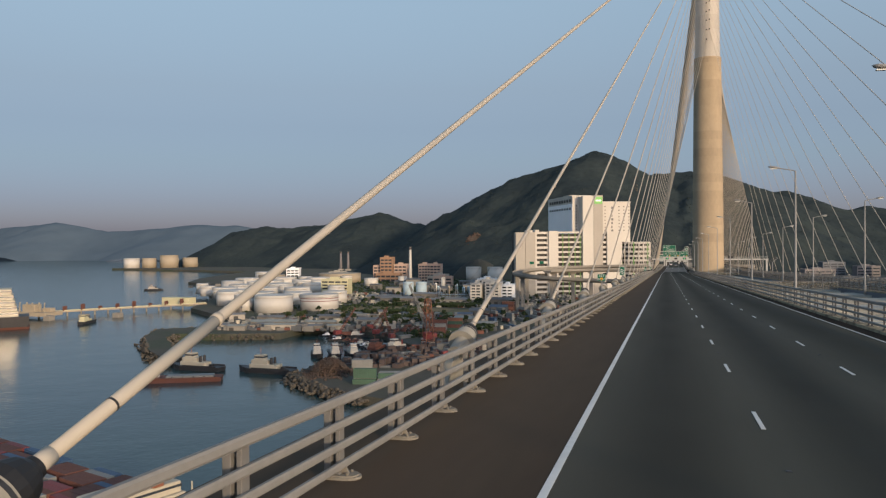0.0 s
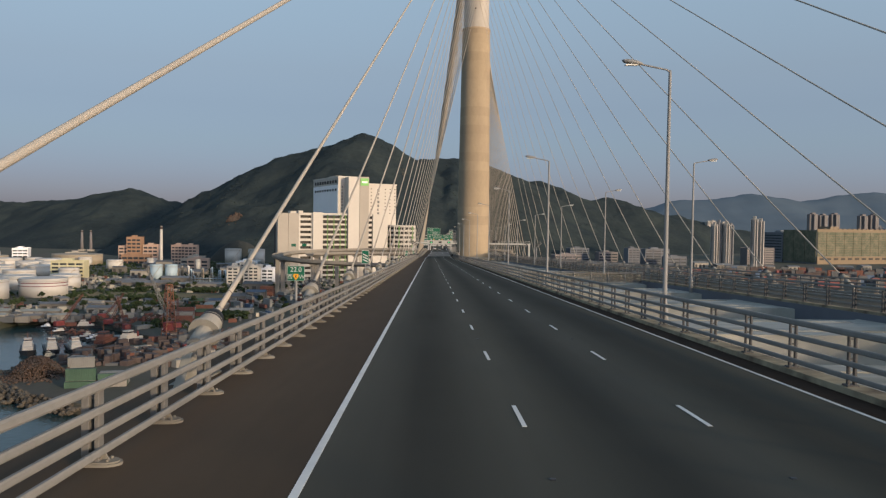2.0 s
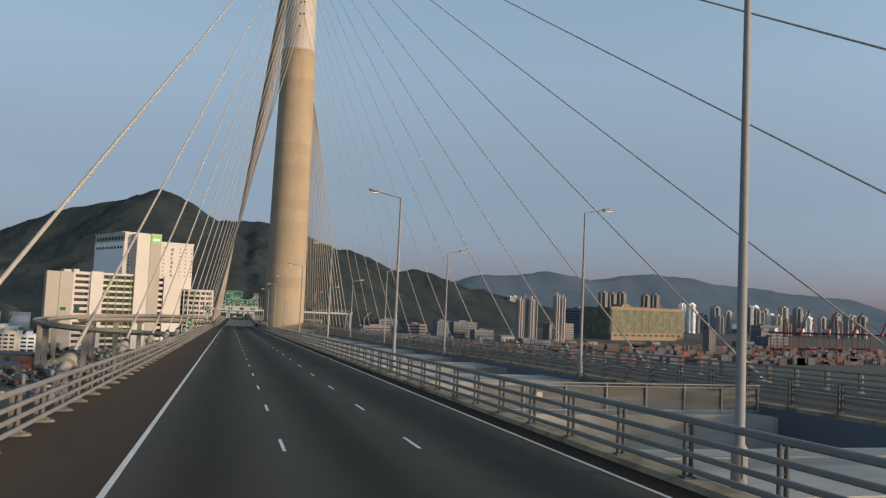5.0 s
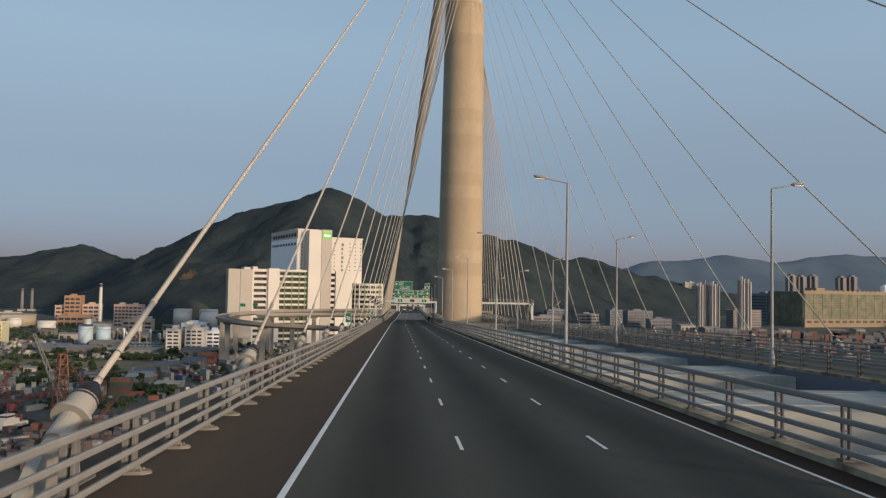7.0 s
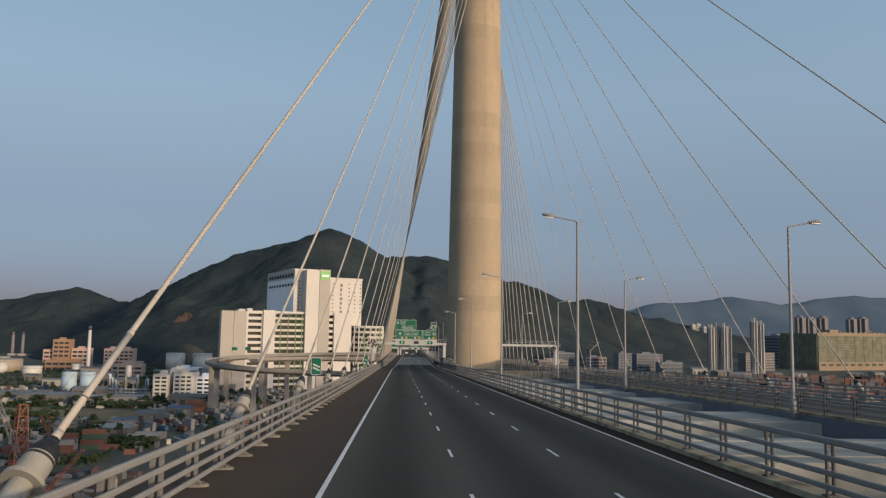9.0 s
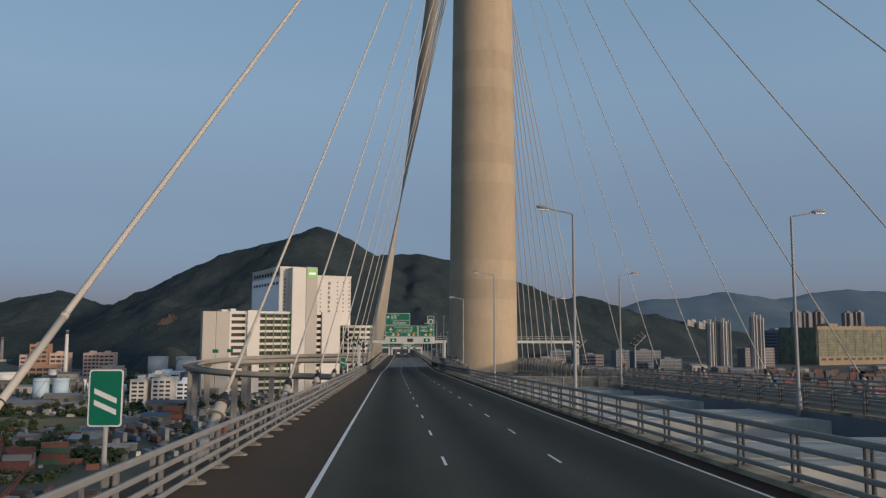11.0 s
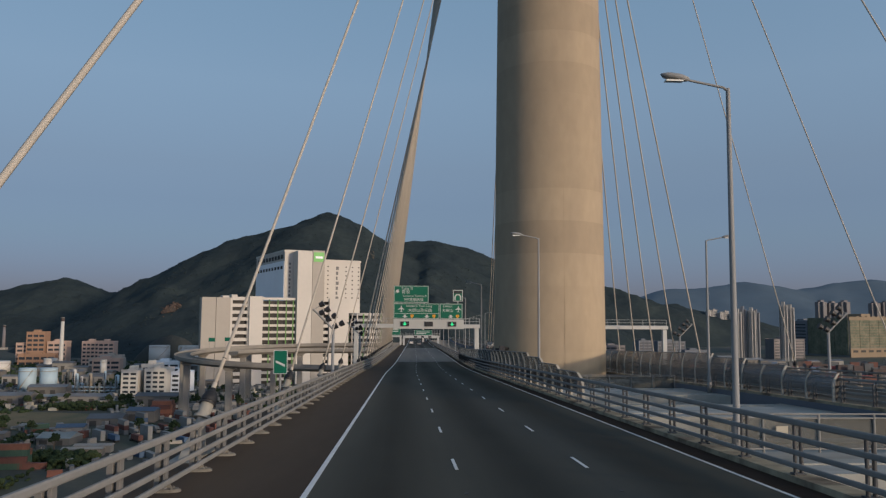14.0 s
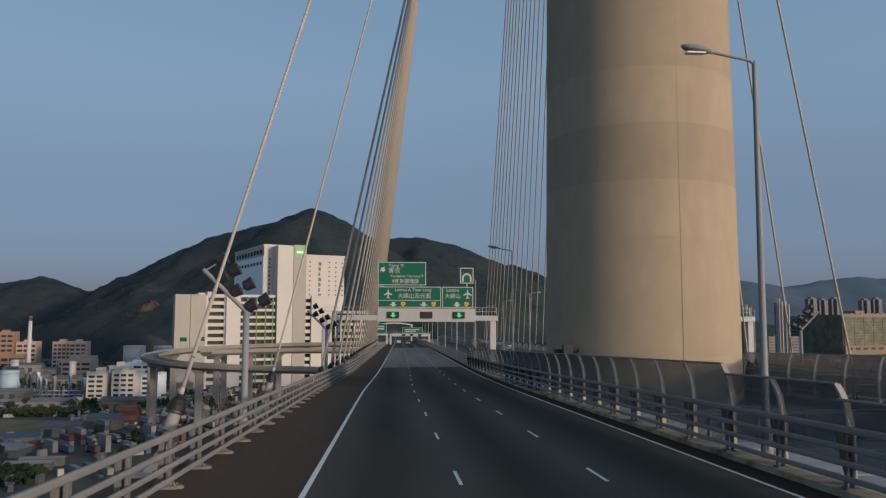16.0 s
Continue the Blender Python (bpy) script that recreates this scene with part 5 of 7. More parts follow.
# ---- piers of the back span ----
for y in (437, 507, 577, 647, 730):
    zr = road_z(y)
    for x in (0.5, 2 * XC - 0.5):
        p = thing("bridge_pier", "tall tapering concrete pier under the deck", "pier", "bridge piers", "structure", Matrix.Translation((x + bend(y), y, 0)))
        part("shaft", Mesh().chamfer(-3.2, 3.2, -2, 2, LAND - 1, zr - 5, 0.6), M_CONC2, p)
        part("head", Mesh().add([(-3.2, -2, zr - 5), (3.2, -2, zr - 5), (3.2, 2, zr - 5), (-3.2, 2, zr - 5), (-5.5, -2.2, zr - 3.45), (5.5, -2.2, zr - 3.45), (5.5, 2.2, zr - 3.45), (-5.5, 2.2, zr - 3.45)], [(3, 2, 1, 0), (4, 5, 6, 7), (0, 1, 5, 4), (1, 2, 6, 5), (2, 3, 7, 6), (3, 0, 4, 7)]), M_CONC2, p)


# ---- the port and the town ----
def ribbon(path, prof):
    """A cross-section (sideways, up) carried along any path."""
    m, n = Mesh(), len(prof)
    pts = [Vector(p) for p in path]
    vs = []
    for k, p in enumerate(pts):
        d = pts[min(k + 1, len(pts) - 1)] - pts[max(k - 1, 0)]
        s = Vector((d.y, -d.x, 0)).normalized()
        vs += [tuple(p + s * a + Vector((0, 0, b))) for a, b in prof]
    fs = [(k * n + i, k * n + (i + 1) % n, (k + 1) * n + (i + 1) % n, (k + 1) * n + i) for k in range(len(pts) - 1) for i in range(n)]
    return m.add(vs, fs + [tuple(range(n - 1, -1, -1)), tuple(range((len(pts) - 1) * n, len(pts) * n))])


def arc(cx, cy, r, a0, a1, z0, z1, n=28):
    return [(cx + r * math.cos(radians(a0 + (a1 - a0) * k / n)), cy + r * math.sin(radians(a0 + (a1 - a0) * k / n)), z0 + (z1 - z0) * k / n) for k in range(n + 1)]


RAMP_A = [(90, 735, -38), (20, 742, -37.4)] + arc(-72, 828, 83, 270, 90, -35.5, -28.0) + [(-20, 908, -27.2), (40, 896, -26.6), (90, 880, -26.4)]
RAMP_B = arc(-66, 812, 70, 150, 90, -31.5, -31) + [(-10, 878, -30.8), (40, 868, -30.6), (90, 855, -30.5)]
DECK = [(-5.2, -0.0), (-5.2, -1.0), (-2.5, -2.6), (2.5, -2.6), (5.2, -1.0), (5.2, 0.0)]
for path, lab, cols in ((RAMP_A, "curving concrete slip road on tall piers", (1, 6, 11, 15, 19, 24, 31, 33)), (RAMP_B, "upper concrete slip road on tall piers", (4, 14, 22, 29))):
    v = thing("slip_road", lab, "viaduct", "slip roads", "structure")
    part("deck", ribbon(path, DECK), M_CONC2, v)
    part("road_surface", ribbon(path, [(-4.6, 0.03), (-4.6, 0.0), (4.6, 0.0), (4.6, 0.03)]), M_ASPHALT_OLD, v, "grey asphalt surface")
    for s in (-1, 1):
        part("parapet", ribbon(path, [(s * 5.2 - 0.2, 0.0), (s * 5.2 + 0.2, 0.0), (s * 5.2 + 0.15, 1.15), (s * 5.2 - 0.15, 1.15)]), M_CONC2, v)
    for i in cols:
        x, y, z = path[min(i, len(path) - 1)]
        part("column", Mesh().chamfer(x - 2.0, x + 2.0, y - 1.6, y + 1.6, LAND - 0.5, z - 4.6, 0.35), M_CONC2, v)
        part("column_head", Mesh().add([(x - 2, y - 1.6, z - 4.6), (x + 2, y - 1.6, z - 4.6), (x + 2, y + 1.6, z - 4.6), (x - 2, y + 1.6, z - 4.6), (x - 4, y - 2.6, z - 2.62), (x + 4, y - 2.6, z - 2.62), (x + 4, y + 2.6, z - 2.62), (x - 4, y + 2.6, z - 2.62)], [(3, 2, 1, 0), (4, 5, 6, 7), (0, 1, 5, 4), (1, 2, 6, 5), (2, 3, 7, 6), (3, 0, 4, 7)]), M_CONC2, v)
for x, y, z in ((-146, 862, -27.5), (-137, 876, -27.5)):
    s = thing("direction_sign", "small green road sign above the slip road", "road sign", "slip road signs", place=pose(x, y, z - 1.5))
    part("board", Mesh().box(-2.4, 2.4, -0.08, 0.08, 4.6, 7.4), M_SIGN, s)
    part("sign_post", Mesh().tube((-1.6, 0.15, 0.0), (-1.6, 0.15, 7.2), 0.12).tube((1.6, 0.15, 0.0), (1.6, 0.15, 7.2), 0.12), M_LAMP, s)

# the tall logistics building
PH = radians(25)
LW = Matrix.Translation((-121.7, 1050, LAND)) @ Matrix.Rotation(PH, 4, "Z")   # x along the front, y into the depth
TALL, LOW = 132.0, 83.0
lw = thing("logistics_building", "tall white logistics building with open car decks", "building", place=LW)
part("tower_body", Mesh().box(0, 82, 0, 113, 0, TALL - 8).box(0, 34, 0, 113, TALL - 8, TALL), M_BWHITE, lw)
# a lighter coat than the front's brightens this side in the shade
part("shaded_side", Mesh().box(-0.5, -0.02, 0.5, 112, LOW - 10, TALL - 9), M_BPALE, lw, "pale cladding lightened for the shaded side")
for k in range(9):
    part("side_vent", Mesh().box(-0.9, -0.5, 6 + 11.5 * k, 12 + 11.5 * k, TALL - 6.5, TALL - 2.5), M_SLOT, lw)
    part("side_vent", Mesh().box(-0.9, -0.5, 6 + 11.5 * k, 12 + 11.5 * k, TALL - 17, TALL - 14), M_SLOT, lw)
part("parapet", Mesh().box(-0.6, 35, -0.6, 0.4, TALL, TALL + 2.2).box(-0.6, 0.4, 0.4, 113, TALL, TALL + 2.2).box(35, 82.6, -0.6, 0.4, TALL - 8, TALL - 6), M_BWHITE, lw)
part("roof_plant", Mesh().chamfer(6, 16, 30, 60, TALL, TALL + 4.5, 0.4).chamfer(20, 30, 20, 40, TALL, TALL + 3.5, 0.4), M_BGREY, lw)
# rows of small square vents on the upper front
for a, b, n in ((38, 46, 2), (66, 80, 3)):
    for i in range(n):
        for k in range(8):
            x, z = a + (b - a) * i / max(1, n - 1), LOW + 3 + 4.6 * k
            part("small_vent", Mesh().box(x - 0.7, x + 0.7, -0.25, 0.0, z, z + 1.2), M_SLOT, lw)
# dark writing that runs down the front and side, as bars
for k in range(9):
    part("writing_bar", Mesh().box(54.8, 57.8 - (k % 3) * 0.6, -0.2, 0.0, LOW + 32.6 - 5.2 * k, LOW + 36 - 5.2 * k), M_LETTER, lw, "dark letter-sized bar")
    part("writing_bar", Mesh().box(4.5, 6.4 - (k % 2) * 0.4, -0.2, 0.0, LOW + 36 - 4.0 * k, LOW + 38.2 - 4.0 * k), M_LETTER, lw, "dark letter-sized bar")
for s0, s1, zt, m_, lab in ((9, 24, TALL + 0.5, M_BWHITE, "white stair tower"), (24.4, 37, TALL + 1.5, M_BGREY, "grey-brown lift tower"), (43, 64, LOW + 2, M_BWHITE, "white stair tower"), (-38, -25, LOW + 3, M_BWHITE, "white stair tower")):
    part("stair_tower", Mesh().box(s0, s1, -15.5, -12.1 if zt < TALL else 2, 0, zt), m_, lw, lab)
part("logo_panel", Mesh().box(25.2, 36.2, -16.1, -15.5, TALL - 10, TALL - 0.5), M_LOGO, lw, "bright green panel")
part("logo_mark", Mesh().box(27, 34.5, -16.25, -16.1, TALL - 6.6, TALL - 4.4), M_BPALE, lw, "pale bar on the green panel")
# a solid dark body draws the shade inside the open car decks
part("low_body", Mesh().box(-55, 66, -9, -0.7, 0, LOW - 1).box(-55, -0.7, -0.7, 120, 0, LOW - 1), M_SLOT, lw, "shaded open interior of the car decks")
FLOOR = 6.55
for k in range(13):
    z = FLOOR * k
    for s0, s1 in ((-54, -38.2), (-24.8, 8.8), (37.2, 42.8)):
        part("floor_edge", Mesh().box(s0, s1, -12.6 if s0 != 37.2 else -13.5, -9, z + 3.4 if s0 < -40 or s0 > 30 else z + 4.2, z + FLOOR), M_BWHITE, lw, "white floor edge beam")
for x in (-18, -9.5, -1, 6):
    part("green_column", Mesh().box(x - 0.45, x + 0.45, -13.2, -12.3, 0, LOW), M_BGREEN, lw, "green steel column")
for x in (-55, -38.6):
    part("pier", Mesh().box(x - 0.8, x + 1.2, -13.2, -9.05, 0, LOW + 1.5), M_BWHITE, lw)
for s0, s1 in ((-82.5, -69.4), (-69.0, -55.9)):
    part("end_block", Mesh().box(s0, s1, -13.0, -3.0, 0, LOW + 1.5), M_BGREY, lw, "blank grey-tan end block")
part("roof_house", Mesh().chamfer(-50, -44, 10, 20, LOW, LOW + 5, 0.3), M_BWHITE, lw)
part("roof_house", Mesh().chamfer(-50, -42, 50, 64, LOW, LOW + 5, 0.3), M_BWHITE, lw)
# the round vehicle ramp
# a dark drum fills the ramp in place of its shade
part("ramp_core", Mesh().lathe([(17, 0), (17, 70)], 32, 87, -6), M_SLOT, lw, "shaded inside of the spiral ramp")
for k in range(12):
    z = 5.9 * k
    part("ramp_ring", Mesh().lathe([(17.2, z + 3.2), (19.5, z + 3.2), (19.5, z + 5.9), (17.2, z + 5.9)], 36, 87, -6), M_BWHITE, lw, "white ring parapet")
for k in range(10):
    a = radians(180 + 20 * k)
    part("ramp_column", Mesh().box(87 + 19.3 * math.cos(a) - 0.6, 87 + 19.3 * math.cos(a) + 0.6, -6 + 19.3 * math.sin(a) - 0.6, -6 + 19.3 * math.sin(a) + 0.6, 0, 70), M_BGREEN if k % 3 == 0 else M_BWHITE, lw)


def block(x, y, w, d, h, floors, turn, wall, label, piers=3, base=LAND, band=0.5, group="town buildings", top=True):
    """A building: dark glazing behind a solid band on every floor, with piers between."""
    b = thing("building", label, "building", group, place=spin(x, y, base, turn))
    part("glazing", Mesh().box(-w / 2 + 0.5, w / 2 - 0.5, -d / 2 + 0.5, d / 2 - 0.5, 0, h - 0.5), M_GLASS, b, "dark glazing")
    fh = h / floors
    for k in range(floors):
        part("floor_band", Mesh().box(-w / 2, w / 2, -d / 2, d / 2, k * fh + fh * (1 - band), (k + 1) * fh - 0.02), wall, b)
    for k in range(piers + 1):
        px_ = -w / 2 + (w - 1.0) * k / max(1, piers)
        part("pier", Mesh().box(px_ - 0.15, px_ + 1.15, -d / 2 - 0.2, d / 2 + 0.2, 0, h + 0.3), wall, b)
    if top:
        part("roof_house", Mesh().chamfer(-w * 0.22, w * 0.1, -d * 0.2, d * 0.25, h, h + 3.5, 0.2), wall, b)
        part("parapet", Mesh().box(-w / 2 - 0.25, w / 2 + 0.25, -d / 2 - 0.25, -d / 2 + 0.1, h, h + 1.0), wall, b)
        part("parapet", Mesh().box(-w / 2 - 0.25, w / 2 + 0.25, d / 2 - 0.1, d / 2 + 0.25, h, h + 1.0), wall, b)
    return b


# institute of orange and pink blocks, chimney behind
block(-512, 1362, 34, 26, 28, 5, 8, M_BPINK, "pale pink institute block with banded windows", 4)
block(-502, 1356, 23, 24, 43, 7, 8, M_BORANGE, "orange-brown institute tower with banded windows", 3)
block(-478, 1366, 24, 24, 30, 5, 8, M_BPINK, "pink institute block with banded windows", 3)
block(-493, 1338, 46, 14, 14, 2, 8, M_BORANGE, "low orange institute wing", 5)
block(-424, 1345, 22, 24, 31, 6, 8, M_BPINK, "pinkish flatted block with banded windows", 4)
block(-402, 1340, 20, 24, 31, 6, 8, M_BPINK, "pinkish flatted block with pale balconies", 3)
block(-384, 1310, 26, 18, 14, 3, 8, M_BGREY, "low grey block beside the flats", 3)
block(-436, 976, 38, 18, 22, 5, 5, M_BYELLOW, "cream office block with banded windows", 4)
block(-223.5, 924, 13, 24, 21.5, 6, 0, M_BWHITE, "white factory block with small windows", 2)
block(-203.5, 926, 17, 24, 22.5, 6, 0, M_BWHITE, "white factory block with banded windows", 3)
block(-214, 940, 12, 20, 25, 6, 0, M_BWHITE, "white factory stair block", 2)
block(-188, 938, 14, 20, 19, 5, 0, M_BPALE, "pale grey factory block", 2)
block(-770, 1500, 26, 40, 16, 3, 20, M_BPALE, "low pale works building near the shore", 3)
block(-640, 1440, 34, 18, 12, 2, 12, M_BGREY, "low grey works building", 4)
block(-345, 1190, 30, 16, 16, 3, 6, M_BPINK, "low brick-pink works building", 3)
block(-372, 1260, 40, 16, 13, 2, 4, M_BGREY, "low grey works shed with windows", 4)
block(-250, 1100, 30, 18, 18, 4, 0, M_BPALE, "pale works building below the hill", 3)


def chimney(x, y, h, r, label, coat=M_BWHITE):
    c = thing("chimney", label, "chimney", "chimneys", place=spin(x, y, LAND))
    part("shaft", Mesh().lathe([(r, 0), (r * 0.95, h * 0.3), (r * 0.72, h)], 16), coat, c, smooth=True)
    part("dark_top", Mesh().lathe([(r * 0.74, h - 4.5), (r * 0.74, h)], 16), M_DARKBOX, c, "soot-dark top")
    part("rim", Mesh().lathe([(r * 0.72, h), (r * 0.82, h + 0.3), (r * 0.82, h + 1.2), (r * 0.6, h + 1.2)], 16), M_CGREY, c)
    part("plinth", Mesh().chamfer(-r * 1.8, r * 1.8, -r * 1.8, r * 1.8, 0, 4, 0.3), M_BGREY, c)


chimney(-408, 1211, 63, 2.6, "slender white works chimney")
chimney(-792, 1800, 46, 3.4, "grey-brown chimney of a pair", M_BROWN)
chimney(-772, 1800, 46, 3.4, "grey-brown chimney of a pair", M_BROWN)


def oil_tank(x, y, r, h, coat, label, stripes=0):
    t = thing("oil_tank", label, "oil tank", "oil tanks", place=spin(x, y, LAND, (x * 7 + y * 3) % 360))
    part("shell", Mesh().lathe([(r, 0), (r, h)], 40), coat, t, smooth=True)
    part("roof", Mesh().lathe([(r + 0.05, h), (r * 0.97, h + 0.35), (r * 0.6, h + 0.35 + r * 0.03), (r * 0.25, h + 0.35 + r * 0.05), (0.3, h + 0.35 + r * 0.055)], 40), coat, t, smooth=True)
    part("wind_girder", Mesh().lathe([(r, h - 1.5), (r + 0.45, h - 1.5), (r + 0.45, h - 1.2), (r, h - 1.2)], 40), M_TANKTAN, t)
    part("roof_rail", Mesh().lathe([(r - 0.1, h + 0.2), (r, h + 0.2), (r, h + 1.2), (r - 0.1, h + 1.2)], 40), coat, t)
    for k in range(stripes):
        part("red_stripe", Mesh().lathe([(r, h * 0.62 + 2.8 * k), (r + 0.08, h * 0.62 + 2.8 * k), (r + 0.08, h * 0.62 + 0.7 + 2.8 * k), (r, h * 0.62 + 0.7 + 2.8 * k)], 40), M_RED, t, "thin red stripe")
    st = ribbon([((r + 0.6) * math.cos(radians(6 * k)), (r + 0.6) * math.sin(radians(6 * k)), 0.3 + h * k / 16) for k in range(17)], [(-0.5, 0), (-0.5, -0.3), (0.5, -0.3), (0.5, 0)])
    part("spiral_stair", st, M_TANKTAN, t, "steel spiral stair")


TANKS = [(-403, 738, 20.5, 22, M_TANK, 0), (-366, 772, 21, 21, M_TANK, 2), (-441, 742, 10.5, 21, M_TANK, 0), (-497, 800, 13, 20, M_TANK, 0), (-520, 850, 18, 18, M_TANK, 0), (-468, 822, 19, 18, M_TANK, 0), (-425, 838, 17, 17, M_TANK, 0), (-388, 862, 15, 17, M_TANK, 0),
         (-566, 905, 17, 17, M_TANK, 0), (-520, 925, 19, 16, M_TANK, 0), (-470, 925, 17, 17, M_TANK, 0), (-585, 975, 16, 17, M_TANK, 0), (-540, 1005, 20, 17, M_TANK, 0), (-490, 1020, 18, 17, M_TANK, 0),
         (-640, 1045, 17, 18, M_TANK, 0), (-596, 1080, 22, 17, M_TANK, 0), (-545, 1095, 18, 18, M_TANK, 0), (-500, 1110, 16, 17, M_TANK, 0), (-665, 1130, 19, 18, M_TANK, 0), (-615, 1165, 20, 18, M_TANK, 0), (-560, 1180, 20, 17, M_TANK, 0),
         (-570, 1290, 38, 20, M_TANKTAN, 0), (-680, 1240, 24, 18, M_TANKTAN, 0), (-740, 1330, 22, 20, M_TANK, 0),
         (-324, 953, 7, 14, M_TANKBLUE, 0), (-307, 955, 7, 14, M_TANKBLUE, 0), (-331, 1140, 3.5, 22, M_TANK, 0),
         (-329, 1328, 13.5, 34, M_TANK, 0), (-289, 1323, 13.5, 34, M_TANK, 0), (-250, 1330, 9, 20, M_TANK, 0),
         (-1500, 1905, 22, 20, M_TANK, 0), (-1455, 1925, 20, 20, M_TANKTAN, 0), (-1405, 1950, 26, 26, M_TANKTAN, 0), (-1375, 2010, 22, 20, M_TANKTAN, 0)]
q10 = random.Random(17)
while len(TANKS) < 48:
    x, y, r = q10.uniform(-680, -425), q10.uniform(930, 1260), q10.uniform(7.5, 12)
    if all((x - t[0]) ** 2 + (y - t[1]) ** 2 > (r + t[2] + 3) ** 2 for t in TANKS):
        TANKS.append((x, y, r, q10.uniform(15, 19), M_TANK, 0))
for x, y, r, h, coat, st in TANKS:
    h *= 1.4 if coat is M_TANKBLUE else 1.35 if y > 1850 else 0.76
    lab = {M_TANK.name: "white round oil tank with a low domed roof", M_TANKTAN.name: "tan round oil tank with a low domed roof", M_TANKBLUE.name: "pale blue round storage tank", M_CGREY.name: "grey storage silo below the hill"}[coat.name]
    oil_tank(x, y, r, h, coat, lab if not st else "white round oil tank with two red stripes", st)


# process plant beside the blue tanks
def process_column(x, y, r, h, coat, label):
    c = thing("process_column", label, "plant vessel", "process plant", place=spin(x, y, LAND))
    part("shell", Mesh().lathe([(r, 0), (r, h - r * 0.6), (r * 0.7, h - r * 0.2), (0.1, h)], 18), coat, c, smooth=True)
    part("platform", Mesh().lathe([(r, h * 0.6), (r + 0.9, h * 0.6), (r + 0.9, h * 0.6 + 0.25), (r, h * 0.6 + 0.25)], 18), M_TANKTAN, c)
    part("ladder", Mesh().box(-0.3, 0.3, -r - 0.5, -r - 0.02, 0, h * 0.9), M_DARK, c)


q6 = random.Random(9)
for k in range(26):
    tall = q6.random() < 0.35
    process_column(-310 + 2.6 * k + q6.uniform(-1, 1), q6.uniform(938, 985), q6.uniform(1.0, 1.8) if tall else q6.uniform(2, 3.4), q6.uniform(12, 19) if tall else q6.uniform(5, 9), q6.choice((M_TANK, M_TANKBLUE, M_CGREY, M_TANKTAN)), "slender process column" if tall else "small storage vessel")
for k in range(4):
    pf = thing("pipe_rack", "grey steel pipe rack of the process plant", "pipe rack", "process plant", place=spin(-300 + 17 * k, 935, LAND, 3))
    for i in range(4):
        part("rack_post", Mesh().box(-7 + 4.6 * i, -6.6 + 4.6 * i, -2, 2, 0, 7 + (k % 2) * 3), M_CGREY, pf)
    for z in (3.2, 6.2):
        part("pipe", Mesh().tube((-8, -1, z), (8, -1, z), 0.35).tube((-8, 0.6, z), (8, 0.6, z), 0.45), M_TANKBLUE, pf)


# sheds, containers and small yard buildings
def shed(x, y, w, d, h, turn, coat, label):
    s = thing("shed", label, "shed", "yard sheds", place=spin(x, y, LAND, turn))
    part("wall", Mesh().box(-w / 2, w / 2, -d / 2, d / 2, 0, h), (M_SHEDW, M_CWHITE, M_SHEDW, M_BGREY)[int(abs(x) * 3 + abs(y)) % 4], s)
    part("roof", Mesh().add([(-w / 2 - 0.5, -d / 2 - 0.6, h), (w / 2 + 0.5, -d / 2 - 0.6, h), (w / 2 + 0.5, d / 2 + 0.6, h), (-w / 2 - 0.5, d / 2 + 0.6, h), (-w / 2 - 0.5, 0, h + d * 0.16), (w / 2 + 0.5, 0, h + d * 0.16)], [(0, 1, 5, 4), (2, 3, 4, 5), (0, 4, 3), (1, 2, 5), (3, 2, 1, 0)]), coat, s)
    for k in range(max(1, int(w / 8))):
        x0 = -w / 2 + 1.5 + 8 * k
        part("door", Mesh().box(x0, min(x0 + 4, w / 2 - 0.5), -d / 2 - 0.08, -d / 2 - 0.01, 0, h * 0.7), M_SLOT, s, "dark doorway")


r2 = random.Random(12)
for x, y, w, d, h, t in ((-352, 640, 24, 10, 5, 10), (-255, 640, 20, 10, 5, 5), 
                         (-300, 860, 50, 14, 7, 4), (-240, 865, 40, 12, 6, 2), (-180, 850, 30, 14, 8, 0), (-330, 880, 40, 14, 7, 4), (-290, 920, 30, 12, 8, 3), (-400, 655, 20, 9, 5, 30), (-440, 720, 16, 8, 5, 35), (-300, 660, 22, 10, 5, 5)):
    shed(x, y, w, d, h, t, M_TIN, "low yard shed with a weathered tin roof")
for k in range(30):
    x, y = r2.uniform(-345, -200), r2.uniform(645, 735)
    if abs(y - (650 - (x + 200) * 0.1)) < 14:
        continue
    shed(x, y, r2.uniform(5, 12), r2.uniform(4, 7), r2.uniform(2.5, 4), r2.uniform(-20, 20), r2.choice((M_TIN, M_CGREY, M_TIN)), "small yard hut with a shallow roof")
for x, y, w, d, h, t, coat, lab in ((-330, 606, 40, 10, 5, 13, M_TINPALE, "long quay shed with a pale tin roof"), (-290, 616, 26, 9, 4.5, 13, M_TINPALE, "quay shed with a pale tin roof"), (-164, 768, 17, 12, 7, 0, M_TINBLUE, "open yard shed with a blue tin roof"), (-180, 752, 20, 14, 4.5, 4, M_TIN, "low yard shed with a grey tin roof"), (-178, 682, 17, 14, 3.5, -4, M_TINPALE, "low yard shed with a pale greenish tin roof"), (-186, 715, 14, 10, 4, 12, M_TINBLUE, "small yard shed with a blue tin roof"),
                                 (-151, 645, 18, 5, 3.4, 4, M_CWHITE, "long white yard office with a flat roof"), (-150, 655, 17, 5, 3.4, 4, M_CWHITE, "long white yard office with a flat roof"), (-262, 872, 44, 9, 5, 1, M_TINPALE, "long low shed with a pale tin roof"), (-312, 880, 38, 9, 5, 1, M_TINPALE, "long low shed with a pale tin roof")):
    shed(x, y, w, d, h, t, coat, lab)
